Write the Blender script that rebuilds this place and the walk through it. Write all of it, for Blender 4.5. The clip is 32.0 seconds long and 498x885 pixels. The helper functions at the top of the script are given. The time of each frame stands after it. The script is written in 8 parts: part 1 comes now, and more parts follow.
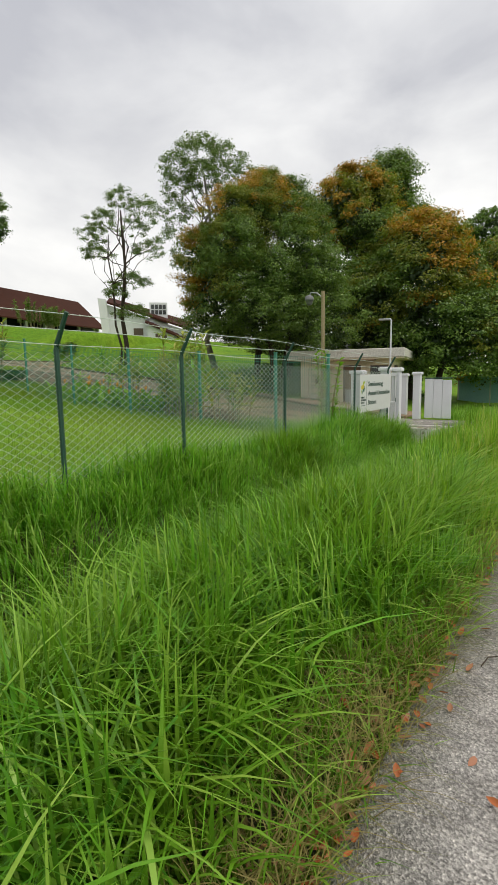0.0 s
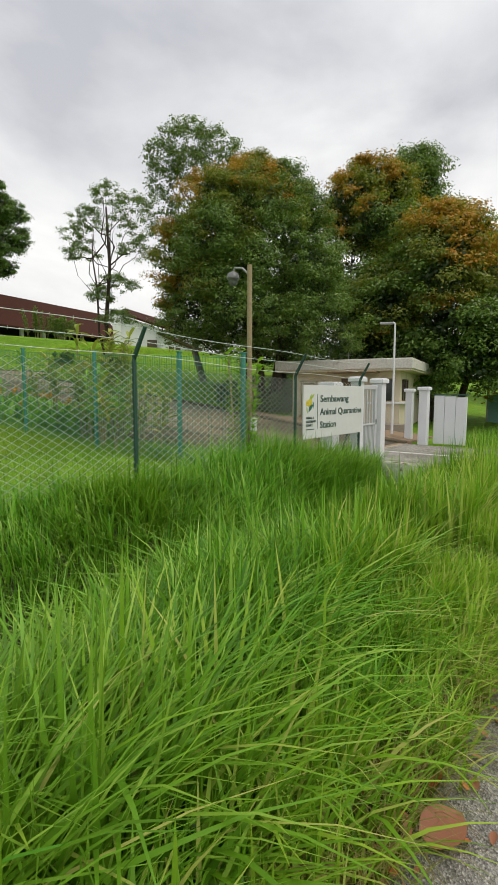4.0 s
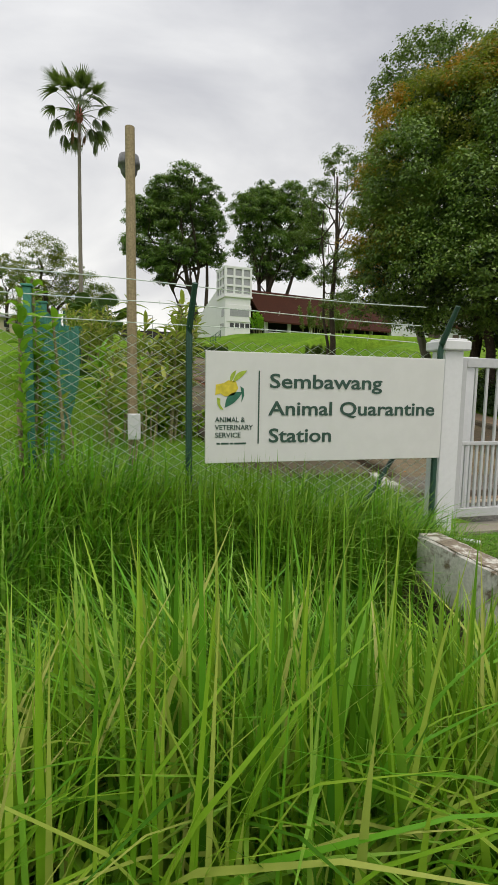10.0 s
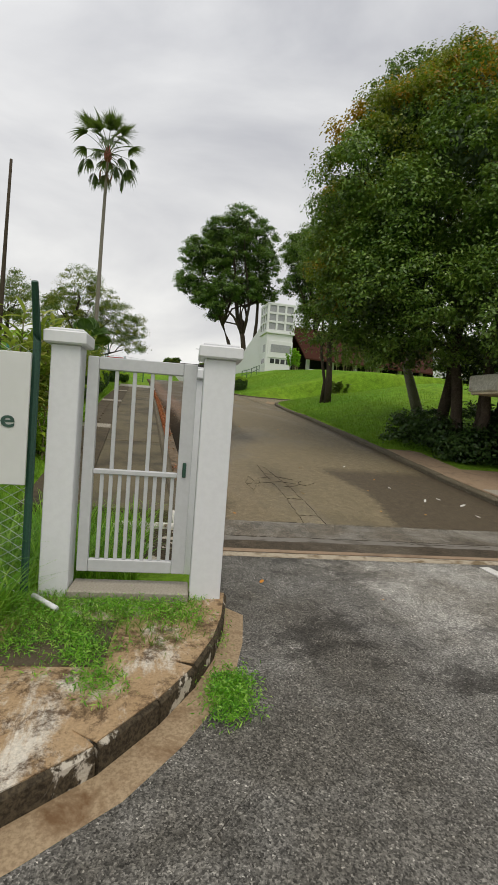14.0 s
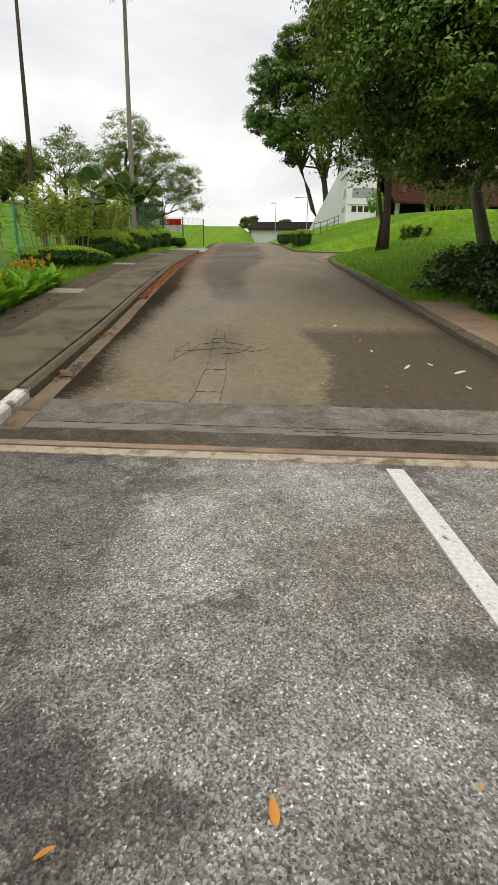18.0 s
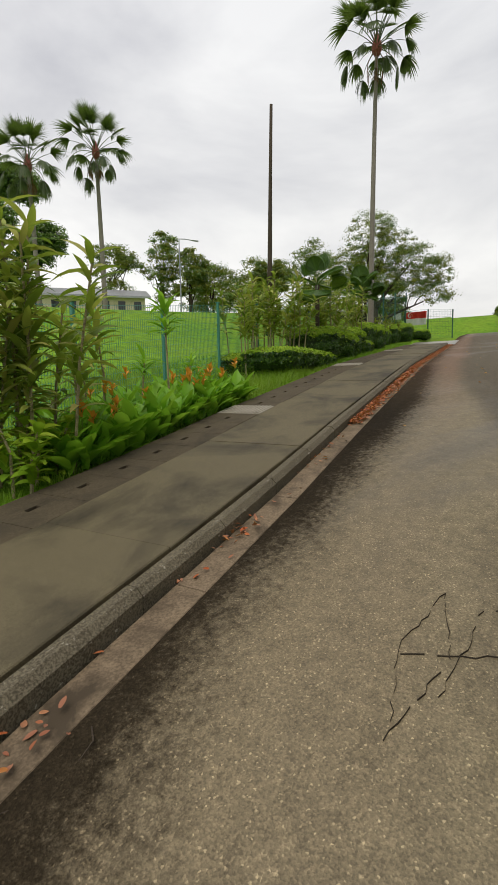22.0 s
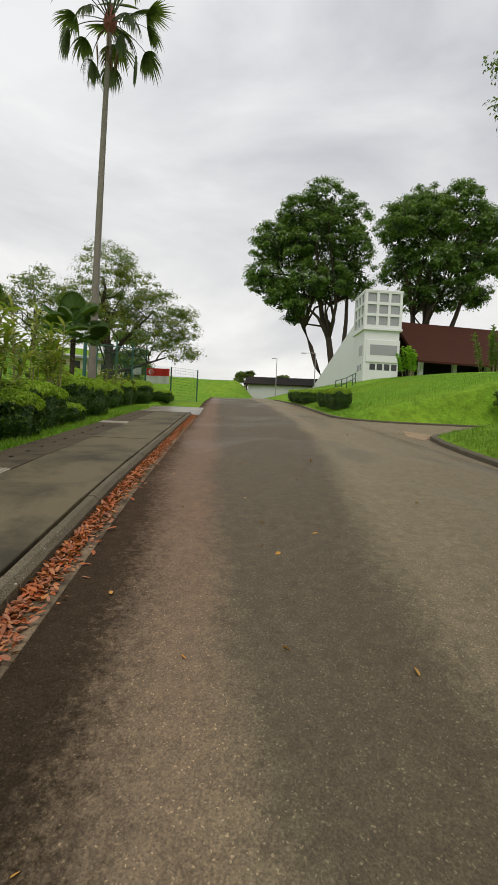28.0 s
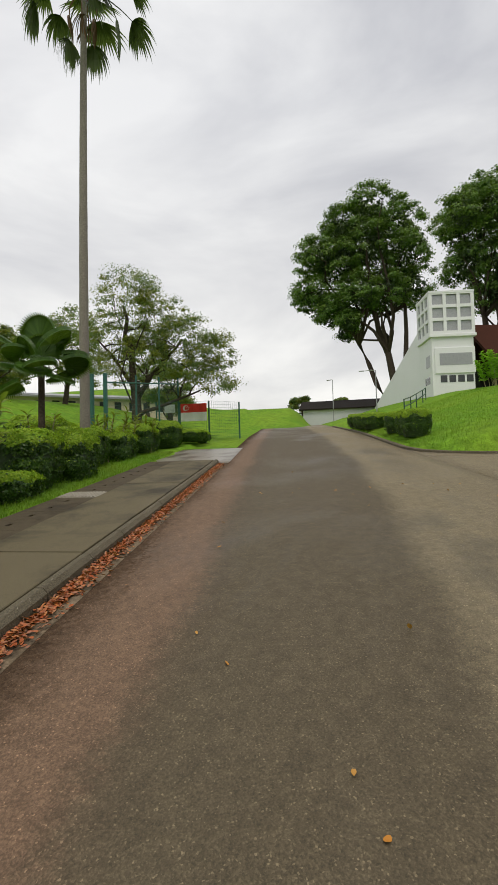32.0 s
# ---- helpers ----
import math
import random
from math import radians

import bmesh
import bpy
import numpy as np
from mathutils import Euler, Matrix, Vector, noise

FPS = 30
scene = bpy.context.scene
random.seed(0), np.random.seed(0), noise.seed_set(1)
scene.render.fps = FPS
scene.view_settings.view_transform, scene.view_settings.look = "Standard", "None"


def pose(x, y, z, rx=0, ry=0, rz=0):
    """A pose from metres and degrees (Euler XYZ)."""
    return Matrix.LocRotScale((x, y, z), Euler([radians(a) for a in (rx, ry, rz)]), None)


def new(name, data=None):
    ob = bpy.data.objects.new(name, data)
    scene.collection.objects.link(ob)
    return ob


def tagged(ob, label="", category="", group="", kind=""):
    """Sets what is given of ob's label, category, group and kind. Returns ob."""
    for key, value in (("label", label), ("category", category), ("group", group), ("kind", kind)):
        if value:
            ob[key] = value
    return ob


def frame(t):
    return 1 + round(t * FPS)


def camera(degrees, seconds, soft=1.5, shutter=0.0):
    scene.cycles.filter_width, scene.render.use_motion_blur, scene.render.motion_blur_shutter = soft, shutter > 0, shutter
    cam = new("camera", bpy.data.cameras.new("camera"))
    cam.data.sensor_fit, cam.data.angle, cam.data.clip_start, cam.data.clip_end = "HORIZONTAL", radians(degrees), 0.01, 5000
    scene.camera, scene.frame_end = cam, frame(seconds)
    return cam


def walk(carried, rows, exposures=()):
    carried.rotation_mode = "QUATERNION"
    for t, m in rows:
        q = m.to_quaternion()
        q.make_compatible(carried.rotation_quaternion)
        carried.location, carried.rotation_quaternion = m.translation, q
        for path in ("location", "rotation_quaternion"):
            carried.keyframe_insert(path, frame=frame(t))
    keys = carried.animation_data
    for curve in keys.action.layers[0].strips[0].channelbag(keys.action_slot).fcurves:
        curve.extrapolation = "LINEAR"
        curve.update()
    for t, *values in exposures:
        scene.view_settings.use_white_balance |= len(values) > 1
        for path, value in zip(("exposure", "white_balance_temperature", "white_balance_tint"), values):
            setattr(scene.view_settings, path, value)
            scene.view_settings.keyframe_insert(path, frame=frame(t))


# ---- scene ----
# camera and its walk: seconds, x, y, z, yaw, pitch, roll
ROWS = [
    (0.0, -0.011, -0.471, 1.578, 34.45, -7.68, 0.90),
    (0.5, -0.022, 0.097, 1.507, 33.58, -8.34, 1.13),
    (1.0, 0.011, 0.696, 1.468, 34.14, -7.86, 1.76),
    (1.5, -0.011, 1.253, 1.472, 35.38, -7.06, 0.92),
    (2.0, -0.118, 1.873, 1.481, 36.23, -6.17, -0.03),
    (2.5, -0.124, 2.457, 1.448, 37.07, -6.98, 0.04),
    (3.0, -0.171, 2.979, 1.413, 37.82, -8.28, -0.09),
    (3.5, -0.130, 3.584, 1.430, 37.87, -7.54, 0.65),
    (4.0, -0.078, 4.098, 1.441, 38.81, -5.80, -0.07),
    (4.5, -0.082, 4.669, 1.453, 41.30, -5.30, -0.74),
    (6.5, -0.121, 6.838, 1.358, 52.78, -6.84, -4.04),
    (7.0, -0.281, 7.401, 1.356, 54.61, -5.26, -4.41),
    (7.5, -0.299, 7.939, 1.343, 56.96, -3.68, -4.09),
    (8.0, -0.432, 8.490, 1.292, 58.84, -2.90, -4.84),
    (8.5, -0.462, 9.126, 1.275, 60.55, -4.50, -3.63),
    (9.0, -0.514, 9.663, 1.303, 64.35, -6.25, -1.36),
    (9.5, -0.606, 10.223, 1.288, 69.31, -6.04, -0.90),
    (10.0, -0.606, 10.780, 1.265, 74.84, -6.34, -0.94),
    (10.5, -0.669, 11.280, 1.248, 79.86, -6.15, -1.05),
    (11.0, -0.595, 11.835, 1.219, 84.11, -6.01, 0.20),
    (11.5, -0.668, 12.321, 1.209, 87.99, -6.57, 1.57),
    (12.0, -0.815, 12.876, 1.207, 91.51, -7.22, 1.52),
    (12.5, -0.857, 13.391, 1.221, 94.06, -7.58, 1.48),
    (13.0, -0.989, 13.922, 1.185, 92.09, -6.14, 0.19),
    (13.5, -0.975, 14.548, 1.176, 86.71, -4.15, -2.03),
    (14.0, -1.022, 15.064, 1.184, 82.70, -2.32, -4.16),
    (14.5, -1.123, 15.708, 1.183, 76.01, -3.07, -3.67),
    (16.5, -1.314, 17.748, 1.080, 80.49, -11.26, -2.47),
    (17.0, -1.765, 17.893, 1.048, 89.61, -16.48, -2.78),
    (17.5, -2.336, 17.963, 1.005, 94.42, -20.47, -1.49),
    (18.0, -2.864, 17.903, 0.989, 93.79, -17.76, -0.78),
    (18.5, -3.467, 17.845, 1.007, 90.79, -14.65, 1.28),
    (19.0, -4.098, 17.720, 1.068, 91.31, -12.26, 1.16),
    (19.5, -4.742, 17.518, 1.100, 94.52, -9.85, 1.42),
    (20.0, -5.414, 17.401, 1.083, 100.70, -11.06, 2.10),
    (20.5, -6.037, 17.185, 1.072, 110.58, -12.71, 1.53),
    (21.0, -6.807, 17.080, 1.098, 112.85, -12.16, 3.02),
    (21.5, -7.488, 16.966, 1.162, 117.15, -10.78, 2.50),
    (22.0, -8.145, 16.797, 1.273, 120.61, -7.11, 1.11),
    (22.5, -8.831, 16.690, 1.369, 120.67, -6.03, -0.36),
    (23.0, -9.433, 16.434, 1.435, 120.25, -6.31, -1.49),
    (23.5, -10.072, 16.212, 1.483, 118.42, -5.87, -1.43),
    (24.0, -10.617, 15.991, 1.558, 118.28, -6.10, -0.98),
    (24.5, -11.282, 15.807, 1.669, 113.38, -5.67, -0.75),
    (25.0, -12.059, 15.763, 1.789, 107.51, -6.95, -1.04),
    (25.5, -12.686, 15.709, 1.890, 103.10, -5.60, -1.54),
    (26.0, -13.470, 15.756, 1.957, 98.14, -2.39, -1.51),
    (26.5, -14.105, 15.692, 2.045, 97.33, -2.14, -2.00),
    (28.5, -16.678, 15.547, 2.408, 91.14, -0.91, -2.78),
    (29.0, -17.311, 15.430, 2.466, 91.47, -1.25, -3.18),
    (29.5, -17.923, 15.361, 2.571, 90.36, -0.43, -3.37),
    (30.0, -18.538, 15.386, 2.695, 90.44, 1.21, -2.23),
    (30.5, -19.170, 15.438, 2.773, 88.37, 1.44, -2.40),
    (31.0, -19.787, 15.698, 2.817, 84.99, 1.71, -1.87),
    (31.5, -20.411, 15.796, 2.923, 91.77, 2.95, 0.34),
    (32.0, -21.235, 15.914, 3.074, 99.40, 2.03, 1.62),
]
cam = camera(53.9, 32.0, soft=1.5)
EXPO = [(0, 0.2), (5, 0.24), (7, 0.34), (8.2, 0.38), (9.5, 0.18), (10.5, 0.1), (13, 0.0), (14, -0.02), (15, 0.06), (17, 0.16), (18, 0.26), (20, 0.2), (22.5, 0.08), (32, 0.05)]
walk(cam, [(t, pose(x, y, z, 90 + p, r, yaw)) for t, x, y, z, yaw, p, r in ROWS], EXPO)

# ---- world: bright overcast with soft grey clouds, weak wide sun ----
rng = np.random.default_rng(7)
SUN_EL, SUN_AZ = radians(58), radians(200)
world = bpy.data.worlds.new("overcast_sky")
scene.world = world
world.use_nodes = True
wn, wl = world.node_tree.nodes, world.node_tree.links
wn.clear()
w_out = wn.new("ShaderNodeOutputWorld")
w_bg = wn.new("ShaderNodeBackground")
w_sky = wn.new("ShaderNodeTexSky")
w_sky.sky_type, w_sky.sun_disc = "NISHITA", False
w_sky.sun_elevation, w_sky.sun_rotation = SUN_EL, SUN_AZ
w_sky.air_density, w_sky.dust_density = 1.0, 3.0
w_co = wn.new("ShaderNodeTexCoord")
w_map = wn.new("ShaderNodeMapping")
w_map.inputs["Scale"].default_value = (1.0, 1.0, 2.3)
w_no = wn.new("ShaderNodeTexNoise")
w_no.inputs["Scale"].default_value, w_no.inputs["Detail"].default_value = 1.9, 6.0
w_no.inputs["Roughness"].default_value, w_no.inputs["Distortion"].default_value = 0.52, 0.35
w_ra = wn.new("ShaderNodeValToRGB")
w_ra.color_ramp.elements[0].position, w_ra.color_ramp.elements[0].color = 0.33, (5.5, 5.5, 5.7, 1)
w_ra.color_ramp.elements[1].position, w_ra.color_ramp.elements[1].color = 0.67, (9.5, 9.4, 9.1, 1)
w_mix = wn.new("ShaderNodeMix")
w_mix.data_type = "RGBA"
w_mix.inputs["Factor"].default_value = 0.9
wl.new(w_co.outputs["Generated"], w_map.inputs["Vector"])
wl.new(w_map.outputs["Vector"], w_no.inputs["Vector"])
wl.new(w_no.outputs["Fac"], w_ra.inputs["Fac"])
wl.new(w_sky.outputs["Color"], w_mix.inputs["A"])
wl.new(w_ra.outputs["Color"], w_mix.inputs["B"])
# an even brightening towards the horizon
w_sep = wn.new("ShaderNodeSeparateXYZ")
wl.new(w_co.outputs["Generated"], w_sep.inputs[0])
w_up = wn.new("ShaderNodeValToRGB")
w_up.color_ramp.elements[0].position, w_up.color_ramp.elements[0].color = 0.05, (1.14, 1.13, 1.1, 1)
w_up.color_ramp.elements[1].position, w_up.color_ramp.elements[1].color = 0.6, (0.93, 0.94, 0.97, 1)
wl.new(w_sep.outputs["Z"], w_up.inputs["Fac"])
w_mul = wn.new("ShaderNodeMix")
w_mul.data_type, w_mul.blend_type = "RGBA", "MULTIPLY"
w_mul.inputs["Factor"].default_value = 1.0
wl.new(w_mix.outputs["Result"], w_mul.inputs["A"])
wl.new(w_up.outputs["Color"], w_mul.inputs["B"])
wl.new(w_mul.outputs["Result"], w_bg.inputs["Color"])
w_bg.inputs["Strength"].default_value = 0.1
wl.new(w_bg.outputs["Background"], w_out.inputs["Surface"])

sun_data = bpy.data.lights.new("sun", "SUN")
sun_data.energy, sun_data.angle, sun_data.color = 1.5, radians(40), (1.0, 0.92, 0.78)
sun = new("sun", sun_data)
sun.matrix_world = pose(0, 0, 60, 28, 0, 100)


# ---- materials ----
def node_mat(name):
    m = bpy.data.materials.new(name)
    m.use_nodes = True
    nt = m.node_tree
    return m, nt, nt.nodes["Principled BSDF"]


def ramp(nt, fac, stops):
    r = nt.nodes.new("ShaderNodeValToRGB")
    e = r.color_ramp.elements
    while len(e) < len(stops):
        e.new(0.5)
    for i, (p, c) in enumerate(stops):
        e[i].position, e[i].color = p, (*c, 1) if len(c) == 3 else c
    nt.links.new(fac, r.inputs["Fac"])
    return r.outputs["Color"]


def noise_tex(nt, scale, detail=4.0, rough=0.55, vec=None, dist=0.0):
    n = nt.nodes.new("ShaderNodeTexNoise")
    n.inputs["Scale"].default_value, n.inputs["Detail"].default_value = scale, detail
    n.inputs["Roughness"].default_value, n.inputs["Distortion"].default_value = rough, dist
    if vec is None:
        vec = coords(nt)
    nt.links.new(vec, n.inputs["Vector"])
    return n.outputs["Fac"]


def coords(nt, scale=(1, 1, 1)):
    g = nt.nodes.new("ShaderNodeNewGeometry")
    if scale == (1, 1, 1):
        return g.outputs["Position"]
    mp = nt.nodes.new("ShaderNodeMapping")
    mp.inputs["Scale"].default_value = scale
    nt.links.new(g.outputs["Position"], mp.inputs["Vector"])
    return mp.outputs["Vector"]


def mixc(nt, fac, a, b, mode="MIX"):
    m = nt.nodes.new("ShaderNodeMix")
    m.data_type, m.blend_type = "RGBA", mode
    for key, v in (("Factor", fac), ("A", a), ("B", b)):
        if isinstance(v, (int, float)):
            m.inputs[key].default_value = v
        elif isinstance(v, tuple):
            m.inputs[key].default_value = (*v, 1)
        else:
            nt.links.new(v, m.inputs[key])
    return m.outputs["Result"]


def bump(nt, bsdf, height, strength, distance):
    b = nt.nodes.new("ShaderNodeBump")
    b.inputs["Strength"].default_value, b.inputs["Distance"].default_value = strength, distance
    nt.links.new(height, b.inputs["Height"])
    nt.links.new(b.outputs["Normal"], bsdf.inputs["Normal"])


def surface(name, c1, c2, scale=3.0, fine=40.0, rough=0.7, bmp=0.3, dist=0.01, metal=0.0, stain=None, stain_at=(0.5, 0.7), stain_scale=1.2, spec=0.5, grain=0.35):
    """Paint, concrete, bark and the like: two-scale colour, an optional stain, fine relief."""
    m, nt, b = node_mat(name)
    big = noise_tex(nt, scale)
    small = noise_tex(nt, fine, 3.0, 0.6)
    col = mixc(nt, big, c1, c2)
    col = mixc(nt, grain, col, ramp(nt, small, [(0.38, tuple(v * 0.62 for v in c1)), (0.62, tuple(min(1, v * 1.2) for v in c2))]))
    if stain:
        st = noise_tex(nt, stain_scale, 6.0, 0.65, None, 0.4)
        f = ramp(nt, st, [(stain_at[0], (0, 0, 0)), (stain_at[1], (1, 1, 1))])
        col = mixc(nt, f, col, stain)
    nt.links.new(col, b.inputs["Base Color"])
    b.inputs["Roughness"].default_value, b.inputs["Metallic"].default_value = rough, metal
    b.inputs["Specular IOR Level"].default_value = spec
    if bmp:
        bump(nt, b, small, bmp, dist)
    return m


def leafy(name, cols, rough=0.5, through_light=0.3, patch=None):
    """Leaves: each leaf its own shade, some light coming through."""
    m, nt, b = node_mat(name)
    g = nt.nodes.new("ShaderNodeNewGeometry")
    n = len(cols)
    col = ramp(nt, g.outputs["Random Per Island"], [(i / max(1, n - 1), c) for i, c in enumerate(cols)])
    if patch:
        pn = noise_tex(nt, patch[0], 3.0)
        col = mixc(nt, ramp(nt, pn, [(0.42, (0, 0, 0)), (0.62, (1, 1, 1))]), col, mixc(nt, 0.65, col, patch[1]))
    nt.links.new(col, b.inputs["Base Color"])
    b.inputs["Roughness"].default_value = rough
    b.inputs["Specular IOR Level"].default_value = 0.35
    t = nt.nodes.new("ShaderNodeBsdfTranslucent")
    nt.links.new(mixc(nt, 0.5, col, (0.25, 0.4, 0.02)), t.inputs["Color"])
    mx = nt.nodes.new("ShaderNodeMixShader")
    mx.inputs[0].default_value = through_light
    nt.links.new(b.outputs[0], mx.inputs[1])
    nt.links.new(t.outputs[0], mx.inputs[2])
    nt.links.new(mx.outputs[0], nt.nodes["Material Output"].inputs["Surface"])
    return m


def stone_grain(nt, scale, low, high, sparkle=0.0, rough=0.42):
    """Grain of crushed stone: irregular small cells of differing brightness, as a multiplying grey."""
    warp = nt.nodes.new("ShaderNodeTexNoise")
    warp.inputs["Scale"].default_value, warp.inputs["Detail"].default_value = scale * 0.8, 2.0
    nt.links.new(coords(nt), warp.inputs["Vector"])
    mv = nt.nodes.new("ShaderNodeVectorMath")
    mv.operation = "MULTIPLY_ADD"
    nt.links.new(warp.outputs["Color"], mv.inputs[0])
    mv.inputs[1].default_value = (1.1 / scale,) * 3
    nt.links.new(coords(nt), mv.inputs[2])
    v = nt.nodes.new("ShaderNodeTexVoronoi")
    v.inputs["Scale"].default_value = scale
    nt.links.new(mv.outputs[0], v.inputs["Vector"])
    sep = nt.nodes.new("ShaderNodeSeparateColor")
    nt.links.new(v.outputs["Color"], sep.inputs["Color"])
    stops = [(0.0, (low,) * 3), (0.75, (1.0,) * 3), (0.94, (high,) * 3)]
    if sparkle:
        stops += [(0.975, (high,) * 3), (0.985, (sparkle,) * 3)]
    cells = ramp(nt, sep.outputs["Red"], stops)
    fine = noise_tex(nt, scale * 0.55, 5.0, 0.75)
    return mixc(nt, 1.0, cells, ramp(nt, fine, [(0.36, (1 - rough,) * 3), (0.64, (1 + rough,) * 3)]), "MULTIPLY"), v.outputs["Distance"]


def asphalt(name, dark, light, stone, wet_scale=0.35, tone=None, stone_size=70.0, wet_at=(0.48, 0.6), stretch=(1, 1, 1), share=0.3, fade=None):
    """Worn asphalt: stone grain, cleaner and dirtier sheets, ragged damp patches."""
    m, nt, b = node_mat(name)
    film = noise_tex(nt, 0.7, 8.0, 0.68, coords(nt, stretch))
    col = mixc(nt, ramp(nt, film, [(0.4, (0, 0, 0)), (0.6, (1, 1, 1))]), light, tone or light)
    grain, height = stone_grain(nt, stone_size, max(0.3, dark[1] / light[1]), 1.0 + 0.6 * share, min(3.0, stone[1] / light[1]))
    col = mixc(nt, 1.0, col, grain, "MULTIPLY")
    mid = noise_tex(nt, 5.0, 8.0, 0.75)
    col = mixc(nt, 1.0, col, ramp(nt, mid, [(0.36, (0.7,) * 3), (0.64, (1.2,) * 3)]), "MULTIPLY")
    damp = noise_tex(nt, wet_scale, 12.0, 0.72, coords(nt, stretch))
    wet = ramp(nt, damp, [(wet_at[0], (0, 0, 0)), (wet_at[1], (1, 1, 1))])
    col = mixc(nt, wet, col, mixc(nt, 0.55, col, (0.018, 0.015, 0.012)))
    if fade:
        # drier and paler towards one end of the paving, with a ragged border
        sp = nt.nodes.new("ShaderNodeSeparateXYZ")
        nt.links.new(coords(nt), sp.inputs[0])
        ma = nt.nodes.new("ShaderNodeMath")
        ma.operation = "MULTIPLY_ADD"
        nt.links.new(noise_tex(nt, 0.9, 9.0, 0.7), ma.inputs[0])
        ma.inputs[1].default_value = 5.0
        nt.links.new(sp.outputs["X"], ma.inputs[2])
        my = nt.nodes.new("ShaderNodeMapRange")
        for key, v in (("From Min", 16.3), ("From Max", 17.3), ("To Min", 3.2), ("To Max", 0.0)):
            my.inputs[key].default_value = v
        nt.links.new(sp.outputs["Y"], my.inputs["Value"])
        mb_ = nt.nodes.new("ShaderNodeMath")
        nt.links.new(ma.outputs[0], mb_.inputs[0])
        nt.links.new(my.outputs[0], mb_.inputs[1])
        ma = mb_
        mr = nt.nodes.new("ShaderNodeMapRange")
        mr.interpolation_type = "SMOOTHSTEP"
        mr.inputs["From Min"].default_value, mr.inputs["From Max"].default_value = fade[0] + 2.5, fade[1] + 2.5
        nt.links.new(ma.outputs[0], mr.inputs["Value"])
        col = mixc(nt, 1.0, col, mixc(nt, mr.outputs[0], (fade[2],) * 3, (fade[3],) * 3), "MULTIPLY")
    nt.links.new(col, b.inputs["Base Color"])
    rr = ramp(nt, damp, [(wet_at[0], (0.9,) * 3), (wet_at[1], (0.65,) * 3)])
    nt.links.new(rr, b.inputs["Roughness"])
    b.inputs["Specular IOR Level"].default_value = 0.22
    bump(nt, b, height, 0.5, 0.006)
    return m


def drive_material():
    """Old brown-grey asphalt: algae along the gutter, paler wheel tracks, damp sheets, fine stones."""
    m, nt, b = node_mat("drive_asphalt")
    g = nt.nodes.new("ShaderNodeNewGeometry")
    sp = nt.nodes.new("ShaderNodeSeparateXYZ")
    nt.links.new(g.outputs["Position"], sp.inputs[0])

    def mth(op, x, y):
        n = nt.nodes.new("ShaderNodeMath")
        n.operation = op
        for k, v in enumerate((x, y)):
            if isinstance(v, (int, float)):
                n.inputs[k].default_value = v
            else:
                nt.links.new(v, n.inputs[k])
        return n.outputs[0]

    across = mth("SUBTRACT", sp.outputs["Y"], mth("MULTIPLY_ADD", sp.outputs["X"], 0.094))
    across.node.inputs[1].links[0].from_node.inputs[2].default_value = 15.866
    wob = noise_tex(nt, 0.5, 5.0, 0.6, coords(nt, (0.5, 1.0, 1.0)))
    wob2 = noise_tex(nt, 5.0, 6.0, 0.75)
    pos = mth("ADD", mth("ADD", across, mth("MULTIPLY", mth("SUBTRACT", wob, 0.5), 0.7)), mth("MULTIPLY", mth("SUBTRACT", wob2, 0.5), 0.3))

    def along(stops):
        """A value that changes with the distance up the driveway."""
        out = None
        for (xa, va), (xb, vb) in zip(stops[:-1], stops[1:]):
            mr = nt.nodes.new("ShaderNodeMapRange")
            for k, v in (("From Min", xa), ("From Max", xb), ("To Min", 0.0), ("To Max", vb - va)):
                mr.inputs[k].default_value = v
            nt.links.new(sp.outputs["X"], mr.inputs["Value"])
            out = mth("ADD", out if out is not None else stops[0][1], mr.outputs[0])
        return out

    def step(value, lo, hi):
        mr = nt.nodes.new("ShaderNodeMapRange")
        mr.interpolation_type = "SMOOTHSTEP"
        mr.inputs["From Min"].default_value, mr.inputs["From Max"].default_value = lo, hi
        nt.links.new(value, mr.inputs["Value"])
        return mr.outputs[0]

    # dirt tones: pale tan, a redder strip by the gutter, a dark oily middle, black algae in the channel
    red = step(mth("SUBTRACT", pos, 1.35), 0.35, -0.2)
    red = mth("MULTIPLY", red, along([(-15.0, 0.12), (-21.0, 1.0)]))
    base = mixc(nt, red, (0.228, 0.187, 0.115), (0.19, 0.121, 0.076))
    pos0 = pos
    grit = noise_tex(nt, 14.0, 8.0, 0.8)
    pos = mth("ADD", pos, mth("MULTIPLY", mth("SUBTRACT", grit, 0.5), 0.7))
    lo = along([(-13.0, 2.2), (-15.2, 1.85), (-19.0, 1.35), (-24.0, 1.2), (-35.0, 1.05)])
    hi = along([(-15.0, 2.7), (-19.8, 2.6), (-24.5, 3.2), (-28.0, 3.6), (-35.0, 4.2)])
    middle = mth("MULTIPLY", step(mth("SUBTRACT", pos, lo), -0.2, 0.2), step(mth("SUBTRACT", pos, hi), 0.25, -0.25))
    middle = mth("MULTIPLY", middle, step(mth("ADD", sp.outputs["X"], mth("MULTIPLY", wob2, 1.2)), -13.6, -15.0))
    col = mixc(nt, mth("MULTIPLY", middle, 0.85), base, (0.094, 0.074, 0.045))
    edge = along([(-7.5, 0.3), (-8.8, 0.72), (-10.0, 0.5), (-13.0, 0.68), (-17.0, 0.82), (-22.0, 0.6), (-26.0, 0.42), (-36.0, 0.35)])
    wob3 = noise_tex(nt, 22.0, 8.0, 0.8)
    ragged = mth("ADD", pos, mth("MULTIPLY", mth("SUBTRACT", wob3, 0.5), 0.9))
